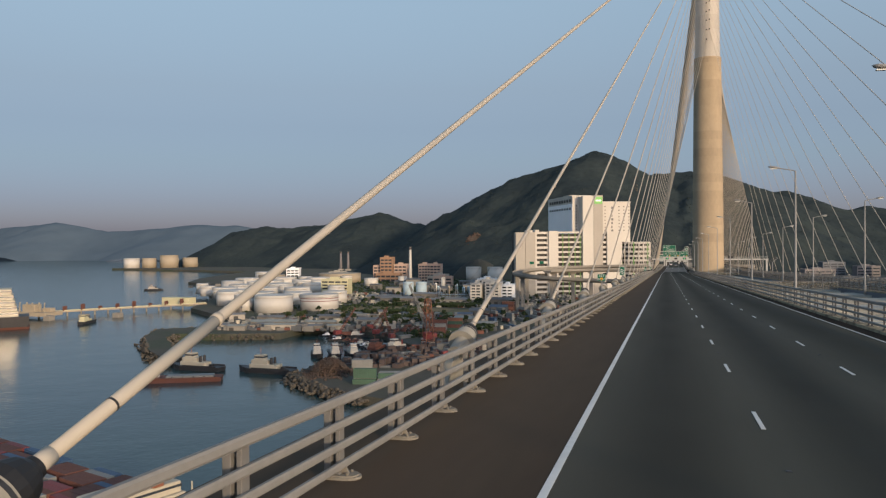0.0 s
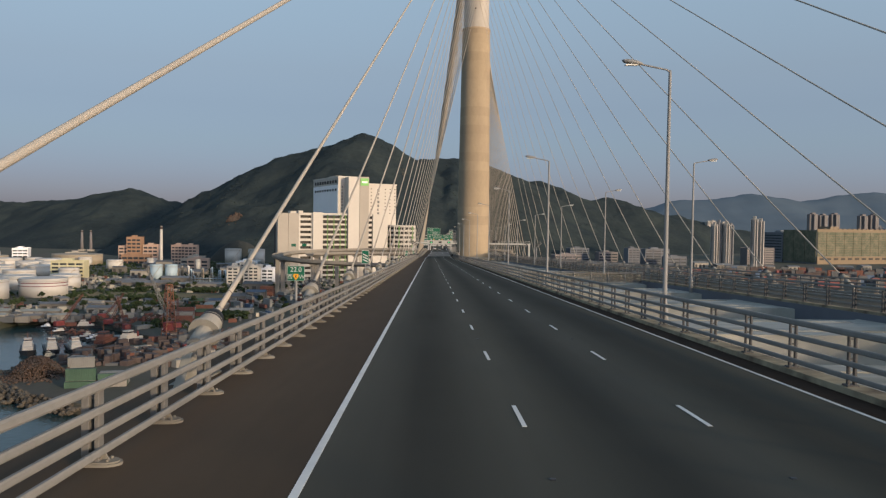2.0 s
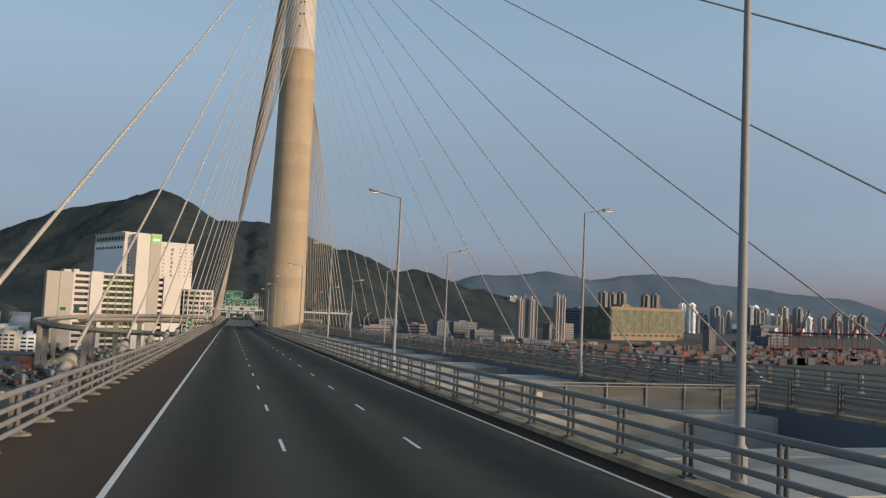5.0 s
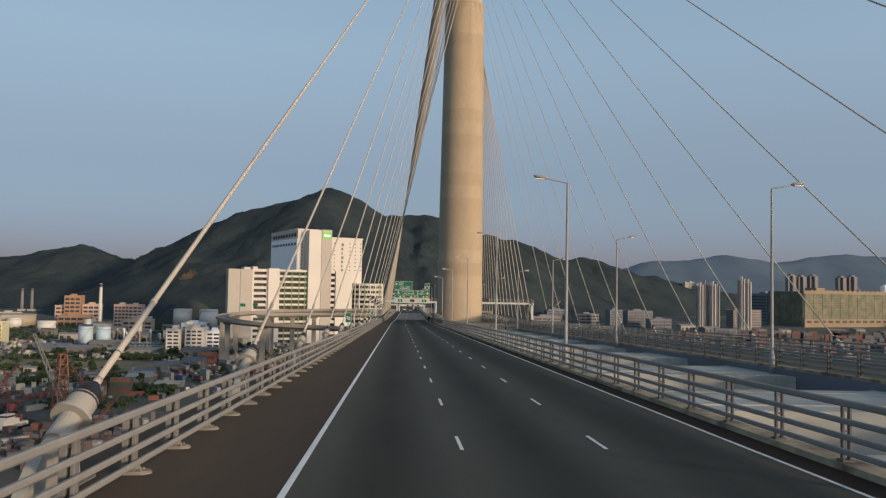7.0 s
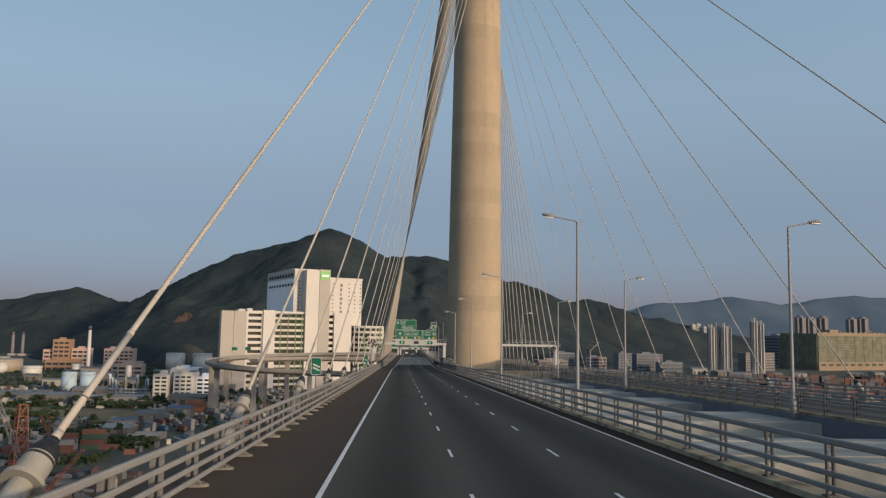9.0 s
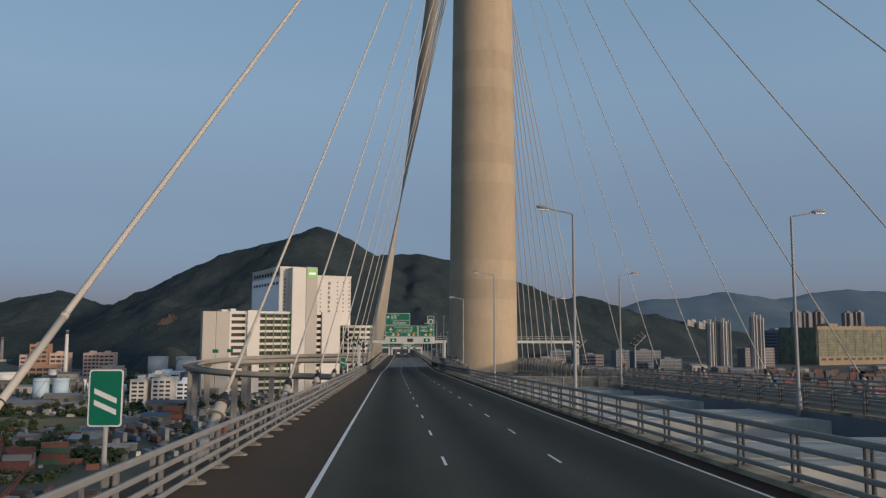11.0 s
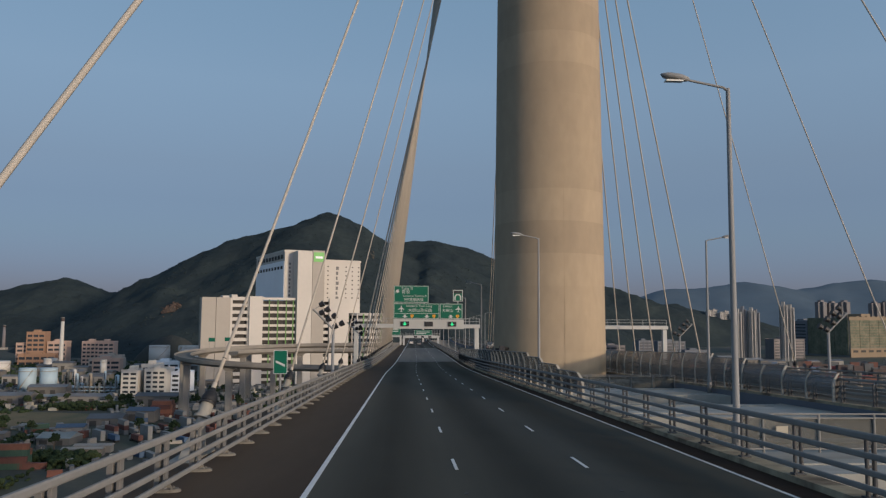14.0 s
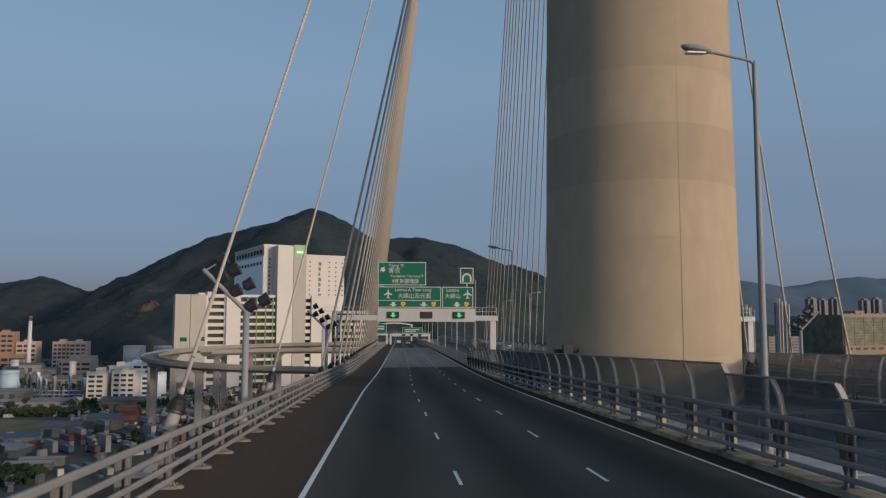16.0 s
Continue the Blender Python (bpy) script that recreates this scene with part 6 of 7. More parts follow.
for k in range(26):
    shed(r2.uniform(-430, -150), r2.uniform(1000, 1290), r2.uniform(12, 30), r2.uniform(8, 14), r2.uniform(5, 11), r2.uniform(-10, 15), r2.choice((M_TIN, M_CGREY, M_TIN)), "works shed with a shallow roof")


def container_mesh(coat):
    """One shell with corrugated long sides between plain corner posts."""
    side = [(-6.1, -1.22), (-5.9, -1.22)]
    for k in range(12):
        x = -5.7 + 0.96 * k
        side += [(x, -1.17), (x + 0.35, -1.17), (x + 0.45, -1.22), (x + 0.8, -1.22)]
    side += [(5.9, -1.22), (6.1, -1.22)]
    return Mesh().prism(side + [(-x, -y) for x, y in side], 0, 2.59).data("shipping_container", coat)


CONT = {"rust-red": container_mesh(M_RUST), "blue": container_mesh(M_BLUE), "green": container_mesh(M_CGREEN), "grey": container_mesh(M_CGREY), "orange": container_mesh(M_ORANGE), "red": container_mesh(M_RED), "white": container_mesh(M_CWHITE)}


def container(x, y, z, turn, colour, group="shipping containers"):
    ob = new("shipping_container", CONT[colour])
    ob.matrix_basis = spin(x, y, z, turn)
    tagged(ob, f"{colour} corrugated steel shipping container in a stack", "container", group)


def stack(x, y, rows, cols, high, turn, colours, base=LAND, seed=1):
    q = random.Random(seed)
    m = spin(x, y, base, turn)
    for i in range(rows):
        for j in range(cols):
            n = q.randint(max(1, high - 2), high)
            for k in range(n):
                p = m @ Vector((13.0 * i, 2.9 * j, 2.61 * k))
                container(p.x, p.y, p.z, turn, q.choice(colours))


def box_truck(x, y, turn, coat, word):
    """A flat-bed lorry with a load box."""
    t = thing("lorry", f"parked lorry with a {word} load box in the yard", "lorry", "parked lorries", place=spin(x, y, LAND, turn))
    part("cab", Mesh().chamfer(3.9, 6.0, -1.2, 1.2, 0.6, 3.0, 0.25), M_CWHITE, t)
    part("windscreen", Mesh().box(5.7, 6.04, -1.05, 1.05, 1.9, 2.7), M_GLASS, t)
    part("load_box", Mesh().chamfer(-6.0, 3.6, -1.25, 1.25, 1.15, 3.8, 0.06), coat, t)
    part("chassis", Mesh().box(-5.8, 5.6, -0.5, 0.5, 0.6, 1.1), M_DARK, t)
    for xx in (-4.6, -3.4, 4.7):
        part("axle_wheels", Mesh().tube((xx, -1.2, 0.5), (xx, 1.2, 0.5), 0.5, None, 10), M_RUBBER, t)


q4 = random.Random(31)
for i in range(7):
    for j in range(30):
        x, y = -162 + 12.0 * i + 4.4 * (j % 3) + q4.uniform(-0.6, 0.6), 628 + 5.4 * j + q4.uniform(-0.5, 0.5)
        if (x < -138 and y < 662) or (x < -148 and 752 < y) or q4.random() < 0.5 or rough(np.array([x]), np.array([y]), 26, 81, 2)[0] < 0.0 or (abs(y - 735) < 6 and x > -130):
            continue
        turn = -50 + q4.uniform(-4, 4) + (180 if q4.random() < 0.5 else 0)
        if q4.random() < 0.28:
            coat, word = q4.choice(((M_CWHITE, "white"), (M_CGREY, "grey"), (M_RUST, "rust-red"), (M_BLUE, "blue")))
            box_truck(x, y, turn, coat, word)
        else:
            for k in range(q4.choice((1, 1, 2, 2, 3))):
                container(x, y, LAND + 2.61 * k, turn, q4.choice(("white", "grey", "grey", "grey", "rust-red", "rust-red", "blue")), "yard containers")
MIXED = ("rust-red", "rust-red", "blue", "green", "grey", "orange")
stack(-176, 590, 1, 4, 4, 8, ("rust-red", "rust-red", "grey"), seed=2)
stack(-168, 612, 1, 3, 4, 8, ("green", "green", "rust-red", "orange"), seed=3)
stack(-159, 786, 1, 5, 5, 0, ("orange", "rust-red"), seed=4)
stack(-205, 715, 1, 4, 2, 30, MIXED, seed=7)
stack(-188, 405, 1, 3, 2, 20, ("green", "green"), seed=8)
stack(-172, 420, 1, 2, 2, 20, ("green", "grey"), seed=9)
stack(-152, 374, 2, 4, 3, 14, ("green", "grey", "white"), seed=15)
q7 = random.Random(14)
for coat, lab, count in ((M_RED, "red shipping containers stacked at the far terminal", 50), (M_RUST, "rust-red shipping containers stacked at the far terminal", 130), (M_BLUE, "blue shipping containers stacked at the far terminal", 90), (M_FARBOX, "dull grey shipping containers stacked at the far terminal", 380), (M_DARKBOX, "dark brown shipping containers stacked at the far terminal", 320)):
    far = Mesh()
    for k in range(count):
        x = 290 + 14.0 * q7.randint(0, 74)
        y = 930 + 0.22 * (x - 290) + 26.0 * q7.randint(0, 12) + 3.0 * q7.randint(0, 5)
        for n in range(q7.randint(1, 4)):
            far.box(x - 6.1, x + 6.1, y - 1.22, y + 1.22, LAND + 2.61 * n, LAND + 2.59 + 2.61 * n)
    solid("container_stacks", far, coat, lab, "containers", kind="stuff")

q9 = random.Random(40)
for coat, lab, share in ((M_RED, "red shipping containers in rows at the far terminal", 3), (M_RUST, "rust-red shipping containers in rows at the far terminal", 1), (M_CWHITE, "white shipping containers in rows at the far terminal", 1)):
    far = Mesh()
    for k in range(12 * share):
        x = 420 + 7.4 * q9.randint(0, 26)
        far.m = spin(x, 1212 + 0.33 * (x - 430) + 3.0 * q9.randint(-2, 2), LAND, 18)
        for n in range(q9.choice((1, 2, 2, 3))):
            far.box(-6.1, 6.1, -1.22, 1.22, 2.61 * n, 2.59 + 2.61 * n)
    solid("container_rows", far, coat, lab, "containers", kind="stuff")


def clutter(name, boxes, coat, label):
    """Crates, tanks, skips and cabins too small to tell apart."""
    m = Mesh()
    for x, y, w, d, h, a in boxes:
        m.m = spin(x, y, LAND, a)
        m.box(-w, w, -d, d, -0.2, h, 0.94, 0.94)
    solid(name, m, coat, label, "yard clutter", kind="stuff")


def clutter_spots(count, seed):
    q, out = random.Random(seed), []
    while len(out) < count:
        x, y = q.uniform(-430, -105), q.uniform(592, 1010)
        if (x > -178 and y < 770 and q.random() < 0.85) or (y > 735 and y < 822 and -350 < x < -190) or (x < -395 + (y - 592) * 0.1 and y < 700) or (x < -255 and 690 < y < 830):
            continue
        out.append((x, y, q.uniform(0.7, 3.4), q.uniform(0.7, 2.2), q.uniform(0.8, 4.2), q.uniform(0, 180)))
    return out


def quay_spots(count, seed):
    """Along the quay edge and among the far tanks."""
    q, out = random.Random(seed), []
    for k in range(count):
        u = q.random()
        x, y = (-380 + 130 * u, 560 + 26 * u + q.uniform(4, 30)) if k % 3 else (q.uniform(-760, -570), q.uniform(1090, 1400))
        out.append((x, y, q.uniform(1.0, 5.0), q.uniform(0.8, 2.6), q.uniform(1.2, 4.5), q.uniform(-10, 30)))
    return out


def basin_spots(count, seed):
    """On the crowded quay beside the tug berths."""
    q, out = random.Random(seed), []
    for k in range(count):
        y = q.uniform(424, 540)
        out.append((q.uniform(-190 + max(0, y - 456) * 0.36, -120), y, q.uniform(0.8, 4.5), q.uniform(0.7, 2.2), q.uniform(0.8, 5.0), q.uniform(0, 180)))
    return out


for name, count, seed, coat, label in (("dark_basin_gear", 170, 81, M_DARKBOX, "dark skips, barges' gear and machines crowding the quay"), ("rusty_basin_gear", 16, 82, M_RUST, "rusty skips and machines crowding the quay"), ("grey_basin_gear", 60, 83, M_FARBOX, "grey machines and crates crowding the quay"), ("pale_basin_gear", 26, 84, M_CWHITE, "small pale cabins and vans on the quay")):
    clutter(name, basin_spots(count, seed), coat, label)
for name, count, seed, coat, label in (("pale_quay_clutter", 130, 71, M_CWHITE, "small pale cabins and crates along the quay"), ("grey_quay_clutter", 130, 72, M_FARBOX, "small grey machines and crates along the quay"), ("rusty_quay_clutter", 24, 73, M_RUST, "small rusty skips and gear along the quay")):
    clutter(name, quay_spots(count, seed), coat, label)
for x, y, w, d, h, t, coat in ((-346, 571, 15, 7, 4.5, 13, M_TINPALE), (-312, 583, 26, 8, 5, 13, M_TINPALE), (-284, 592, 12, 7, 4, 13, M_TIN), (-268, 597, 14, 6, 4, 15, M_TINPALE), (-365, 580, 12, 7, 4, 10, M_TIN), (-330, 590, 14, 7, 4.5, 13, M_TIN)):
    shed(x, y, w, d, h, t, coat, "low quay shed with a pale roof" if coat is M_TINPALE else "low quay shed with a weathered tin roof")
for name, count, seed, coat, label in (("white_clutter", 330, 61, M_CWHITE, "small white crates, vans and cabins in the yards"), ("grey_clutter", 380, 62, M_CGREY, "small grey machines and crates in the yards"), ("rusty_clutter", 130, 63, M_RUST, "small rusty machines and skips in the yards"), ("dark_clutter", 300, 64, M_FARBOX, "small dark machines and tyres in the yards"), ("cream_clutter", 150, 65, M_SHIPW, "small cream cabins and crates in the yards")):
    clutter(name, clutter_spots(count, seed), coat, label)

# heap of scrap on its island
r = np.random.default_rng(77)
n = 3400
px, py = r.normal(-183, 5.4, n), r.normal(399, 6, n)
pz = LAND + np.clip(9 - 0.06 * ((px + 183) ** 2 + (py - 399) ** 2), 0, 9) * r.uniform(0.4, 1, n)
tagged(clumps("scrap_heap", px, py, pz, r.uniform(0.25, 0.7, n), r, M_SCRAP), "brown heap of rusty scrap metal on the shore", "scrap heap", kind="stuff")


# ---- ships and boats ----
def hull(mesh, length, beam, depth, bow=0.28, stern=0.8):
    """Water line at z = 0, bow towards +x, sheer up at the bow."""
    st = []
    for k in range(9):
        u = k / 8
        x = (u - 0.5) * length
        wide = beam / 2 * (stern + (1 - stern) * min(1, u * 4)) if u < 0.25 else beam / 2 * (1 - max(0, (u - (1 - bow)) / bow) ** 1.8)
        top = depth * (1 + 0.55 * max(0, (u - 0.55) / 0.45) ** 2)
        st.append([(x, -wide, top), (x * 0.985, -wide * 0.86, -0.8), (x * 0.985, wide * 0.86, -0.8), (x, wide, top)])
    vs = [p for s in st for p in s]
    fs = [(4 * k + i, 4 * (k + 1) + i, 4 * (k + 1) + i + 1, 4 * k + i + 1) for k in range(8) for i in range(3)] + [(4 * k + 3, 4 * (k + 1) + 3, 4 * (k + 1), 4 * k) for k in range(8)] + [(0, 1, 2, 3), (35, 34, 33, 32)]
    return mesh.add(vs, fs)


def tug(x, y, turn, s, coat, label):
    t = thing("tugboat", label, "boat", "tugs and workboats", place=spin(x, y, SEA, turn) @ Matrix.Diagonal((s, s * 0.9, s * 0.85, 1)))
    part("hull", hull(Mesh(), 30, 9, 2.4), M_HULL, t, "black hull")
    part("bulwark", Mesh().box(-14, 6, -4.35, -4.1, 2.3, 3.2).box(-14, 6, 4.1, 4.35, 2.3, 3.2), M_HULL, t)
    part("deckhouse", Mesh().chamfer(-7, 8, -3, 3, 2.4, 5.0, 0.3).chamfer(-2, 7, -2.6, 2.6, 5.0, 7.4, 0.3), coat, t)
    part("wheelhouse", Mesh().box(0.5, 5.5, -2.2, 2.2, 7.4, 9.9, 0.92, 0.92), coat, t)
    part("wheelhouse_window", Mesh().box(0.4, 5.58, -2.25, 2.25, 8.3, 9.2, 0.97, 0.97), M_GLASS, t, "dark window band")
    for sy in (-1.7, 1.7):
        part("funnel", Mesh().lathe([(0.7, 5), (0.65, 8.4), (0.55, 8.6)], 12, -3.6, sy), M_RED if coat is M_BWHITE else M_HULL, t)
    part("mast", Mesh().tube((3, 0, 9.9), (3, 0, 14.5), 0.18, 0.08).tube((3, -1.2, 12.5), (3, 1.2, 12.5), 0.07), M_ORANGE, t)
    part("towing_winch", Mesh().tube((-9, -1.3, 3.2), (-9, 1.3, 3.2), 0.8, None, 12), M_DARK, t)
    for k in range(4):
        part("tyre_fender", Mesh().tube((-10 + 5.5 * k, -4.55, 1.6), (-10 + 5.5 * k, -4.2, 1.6), 0.6, None, 10), M_RUBBER, t)


tug(-281, 416, 176, 1.25, M_SHIPW, "black-hulled tug with a cream deckhouse")
tug(-233, 417, 178, 1.28, M_SHIPW, "black-hulled tug with a cream deckhouse under way")
for k, (x, y) in enumerate(((-233, 487), (-221, 490), (-209, 493))):
    tug(x, y, 296 + 3 * k, 1.05, M_BWHITE, "black-hulled tug with a white deckhouse at its berth")
tug(-198, 512, 262, 1.15, M_RUST, "red-housed workboat at its berth")
tug(-186, 520, 255, 1.1, M_BWHITE, "white-housed workboat at its berth")
tug(-212, 470, 265, 0.45, M_SHIPW, "small workboat lying off the berth")
tug(-549, 628, 285, 1.05, M_BYELLOW, "yellow-housed ferry near the jetty")
tug(-812, 1084, 200, 1.0, M_BGREY, "grey workboat lying off the shore")
tug(-2900, 2750, 180, 1.6, M_BWHITE, "white ferry far out on the water")
tug(-245, 590, 190, 0.7, M_BWHITE, "white workboat moored at the quay")
tug(-335, 582, 192, 0.7, M_CGREEN, "green workboat moored at the quay")


def barge(x, y, turn, length, beam, label):
    b = thing("barge", label, "barge", "barges", place=spin(x, y, SEA, turn))
    part("hull", hull(Mesh(), length, beam, 2.6, 0.12, 0.95), M_RUST, b, "rust-red hull")
    part("hatch_cover", Mesh().chamfer(-length * 0.4, length * 0.18, -beam * 0.34, beam * 0.34, 2.6, 3.6, 0.3), M_CGREY, b, "grey hatch cover")
    part("rubbing_strake", Mesh().box(-length * 0.45, length * 0.32, -beam / 2 - 0.15, -beam / 2 + 0.1, 1.6, 2.1), M_HULL, b)
    part("wheelhouse", Mesh().chamfer(length * 0.27, length * 0.36, -2.2, 2.2, 2.7, 7.5, 0.3), M_BWHITE, b)
    part("wheelhouse_window", Mesh().box(length * 0.265, length * 0.365, -2.25, 2.25, 5.6, 6.7), M_GLASS, b)
    for k in range(6):
        part("bollard", Mesh().lathe([(0.3, 2.6), (0.3, 3.2), (0.45, 3.3), (0.4, 3.5)], 10, -length * 0.42 + k * length * 0.13, beam * 0.42), M_HULL, b)


barge(-266, 379, 205, 45, 11, "rust-red barge with a grey hatch")
barge(-185, 535, 15, 44, 12, "rust-red barge beside the berth")


def cargo_ship(x, y, turn, length, coat, label, boxes, s=1.0):
    c = thing("cargo_ship", label, "ship", "ships", place=spin(x, y, SEA, turn) @ Matrix.Scale(s, 4))
    part("hull", hull(Mesh(), length, length * 0.16, 7, 0.2, 0.9), coat, c)
    part("waterline_stripe", hull(Mesh(), length * 1.002, length * 0.161, 1.2, 0.2, 0.9), M_RUST, c, "red boot-topping")
    for k in range(5):
        part("superstructure_tier", Mesh().chamfer(-length * 0.46 + k * 0.8, -length * 0.30 - k * 0.6, -length * 0.07, length * 0.07, 7 + 3 * k, 10 + 3 * k - 0.05, 0.3), M_SHIPW, c, "cream accommodation tier")
        part("window_band", Mesh().box(-length * 0.46 + k * 0.8 - 0.05, -length * 0.30 - k * 0.6 + 0.05, -length * 0.07 - 0.05, length * 0.07 + 0.05, 8.3 + 3 * k, 9.1 + 3 * k), M_GLASS, c)
    part("mast", Mesh().tube((-length * 0.34, 0, 22), (-length * 0.34, 0, 32), 0.3, 0.12), M_SHIPW, c)
    for k in range(boxes):
        part("hatch", Mesh().chamfer(-length * 0.26 + k * length * 0.13, -length * 0.26 + (k + 0.9) * length * 0.13, -length * 0.06, length * 0.06, 7, 8.6, 0.2), M_RUST, c, "rust-red hatch cover")
        part("deck_crane", Mesh().tube((-length * 0.265 + k * length * 0.13, 0, 7), (-length * 0.265 + k * length * 0.13, 0, 18), 0.8, 0.6).tube((-length * 0.265 + k * length * 0.13, 0, 17), (-length * 0.20 + k * length * 0.13, 0, 23), 0.4, 0.25), M_SHIPW, c)


cargo_ship(-656, 510, 225, 130, M_HULL, "dark-hulled cargo ship with a cream bridge", 4, 1.7)
# the container ship passing below the bridge; its bow points away to the west
CS = spin(-160.2, 179.5, SEA, 161)
cs = thing("container_ship", "dark-hulled container ship with a low cream bridge house", "ship", "ships", place=CS)
hm = Mesh()
hm.m = Matrix.Translation((40, 0, 0))
part("hull", hull(hm, 176, 31, 5.4, 0.2, 0.95), M_HULL, cs)
for k in range(3):
    part("superstructure_tier", Mesh().chamfer(-33 + k * 1.2, -18 - k * 0.8, -13.5 + 0.8 * k, 13.5 - 0.8 * k, 5.6 + 3 * k, 8.55 + 3 * k, 0.3), M_SHIPW, cs, "cream accommodation tier")
    part("window_band", Mesh().box(-33.05 + k * 1.2, -17.95 - k * 0.8, -13.55 + 0.8 * k, 13.55 - 0.8 * k, 7.0 + 3 * k, 7.7 + 3 * k), M_GLASS, cs)
part("funnel", Mesh().chamfer(-31, -26, -6.5, -3, 14.6, 17.0, 0.5), M_ORANGE, cs, "orange funnel")
part("funnel_top", Mesh().chamfer(-31.1, -25.9, -6.6, -2.9, 17.0, 17.6, 0.3), M_HULL, cs)
part("funnel_mark", Mesh().tube((-28.5, -6.7, 15.8), (-28.5, -6.5, 15.8), 0.8, None, 20), M_WHITE, cs, "round white mark")
part("mast", Mesh().tube((-35, -12, 5.5), (-35, -12, 15), 0.35, 0.2), M_SHIPW, cs)
part("lower_tier", Mesh().box(-13.8, 80, -13.8, 13.8, 5.4, 7.9), M_RUST, cs, "rust-red lower boxes in a solid block")
for k in range(6):
    part("lashing_bridge", Mesh().box(0.2 + 13.6 * k - 0.9, 0.2 + 13.6 * k - 0.3, -14.3, 14.3, 5.4, 9.0), M_DARK, cs)
q5 = random.Random(6)
for i in range(-1, 6):
    for j in range(11):
        if q5.random() < 0.9:
            p = CS @ Vector((6.6 + 13.6 * i, -12.6 + 2.52 * j, 7.92))
            container(p.x, p.y, p.z, 161, q5.choice(("rust-red", "rust-red", "rust-red", "red", "blue", "grey", "rust-red")), "ship's cargo")

# jetty of the oil terminal
jetty = thing("jetty", "long tan piled jetty with pipes", "jetty", kind="structure")
ja, jb = Vector((-640, 664, 0)), Vector((-532, 808, 0))
part("deck", ribbon([(*(ja.lerp(jb, k / 6)).xy, SEA + 6) for k in range(7)], [(-4, 0), (-4, -1.2), (4, -1.2), (4, 0)]), M_TANKTAN, jetty)
part("pipe_run", ribbon([(*(ja.lerp(jb, k / 6)).xy, SEA + 6.8) for k in range(7)], [(-2, 0), (-2, -0.7), (1, -0.7), (1, 0)]), M_BYELLOW, jetty, "yellowish pipe run")
for k in range(14):
    p = ja.lerp(jb, k / 13)
    part("pile", Mesh().tube((p.x, p.y, SEA - 2), (p.x, p.y, SEA + 4.9), 0.9), M_CONC2, jetty)
part("jetty_head", Mesh().chamfer(-660, -618, 650, 674, SEA + 3, SEA + 7, 0.5).chamfer(-652, -636, 654, 664, SEA + 7, SEA + 15, 0.4).chamfer(-632, -622, 660, 668, SEA + 7, SEA + 11, 0.3), M_TANKTAN, jetty)
for k in range(9):
    p = ja.lerp(jb, 0.04 + 0.1 * k)
    part("pipe_gantry", Mesh().box(p.x - 0.3, p.x + 0.3, p.y - 3, p.y + 3, SEA + 6.1, SEA + 9.5 + (k % 3) * 1.6).box(p.x - 3, p.x + 3, p.y - 0.4, p.y + 0.4, SEA + 8.8, SEA + 9.4), M_RUST, jetty, "rusty pipe gantry")
for k in range(5):
    part("loading_arm", Mesh().tube((-656 + 8 * k, 655 + 2 * (k % 2), SEA + 7), (-656 + 8 * k, 655 + 2 * (k % 2), SEA + 17), 0.7, 0.5).tube((-656 + 8 * k, 656, SEA + 17), (-652 + 8 * k, 650, SEA + 12), 0.4), M_TANKTAN, jetty, "tan loading arm")
for k in range(3):
    part("mooring_dolphin", Mesh().chamfer(-612 + 24 * k, -604 + 24 * k, 640 + 22 * k, 648 + 22 * k, SEA - 2, SEA + 5, 0.4), M_CONC2, jetty)
part("jetty_house", Mesh().chamfer(-582, -544, 792, 806, SEA + 3, SEA + 13, 0.3), M_BYELLOW, jetty, "cream pump house")


# lattice cranes
def lattice(mesh, a, b, w, w2, n, r):
    a, b = Vector(a), Vector(b)
    d = (b - a).normalized()
    s = d.orthogonal().normalized()
    t = d.cross(s)
    ring = lambda k: [a.lerp(b, k / n) + (s * i + t * j) * (w + (w2 - w) * k / n) / 2 for i, j in ((-1, -1), (1, -1), (1, 1), (-1, 1))]
    for k in range(n):
        p, q = ring(k), ring(k + 1)
        for i in range(4):
            mesh.tube(p[i], q[i], r, None, 5)
            mesh.tube(p[i], q[(i + 1) % 4], r * 0.7, None, 4)
            mesh.tube(q[i], q[(i + 1) % 4], r * 0.7, None, 4)
    return mesh


lc = thing("derrick_crane", "orange lattice derrick crane at the berth", "crane", place=spin(-160, 512, LAND))
part("tower_frame", lattice(Mesh(), (0, 0, 0), (0, 0, 34), 7, 3, 7, 0.28), M_ORANGE, lc)
part("jib", lattice(Mesh(), (0, 0, 12), (-12, -4, 44), 2.2, 1.0, 8, 0.16), M_CGREY, lc, "grey lattice jib")
part("cab", Mesh().chamfer(-3, 3, -2.5, 2.5, 6, 11, 0.4), M_RED, lc, "red machine house")
for x, y, t in ((-135, 470, 40), (-200, 548, 130), (-250, 560, 60)):
    cr = thing("crawler_crane", "small rust-red lattice jib crane on the quay", "crane", "quay cranes", place=spin(x, y, LAND, t))
    part("machine_house", Mesh().chamfer(-3, 3, -2, 2, 1.2, 4.4, 0.4), M_RED, cr)
    part("jib", lattice(Mesh(), (2, 0, 2.5), (18, 0, 21), 1.6, 0.7, 7, 0.12), M_RUST, cr)
    for s in (-1, 1):
        part("track", Mesh().chamfer(-3.2, 3.2, s * 2.05 - 0.55, s * 2.05 + 0.55, 0, 1.2, 0.3), M_DARK, cr)


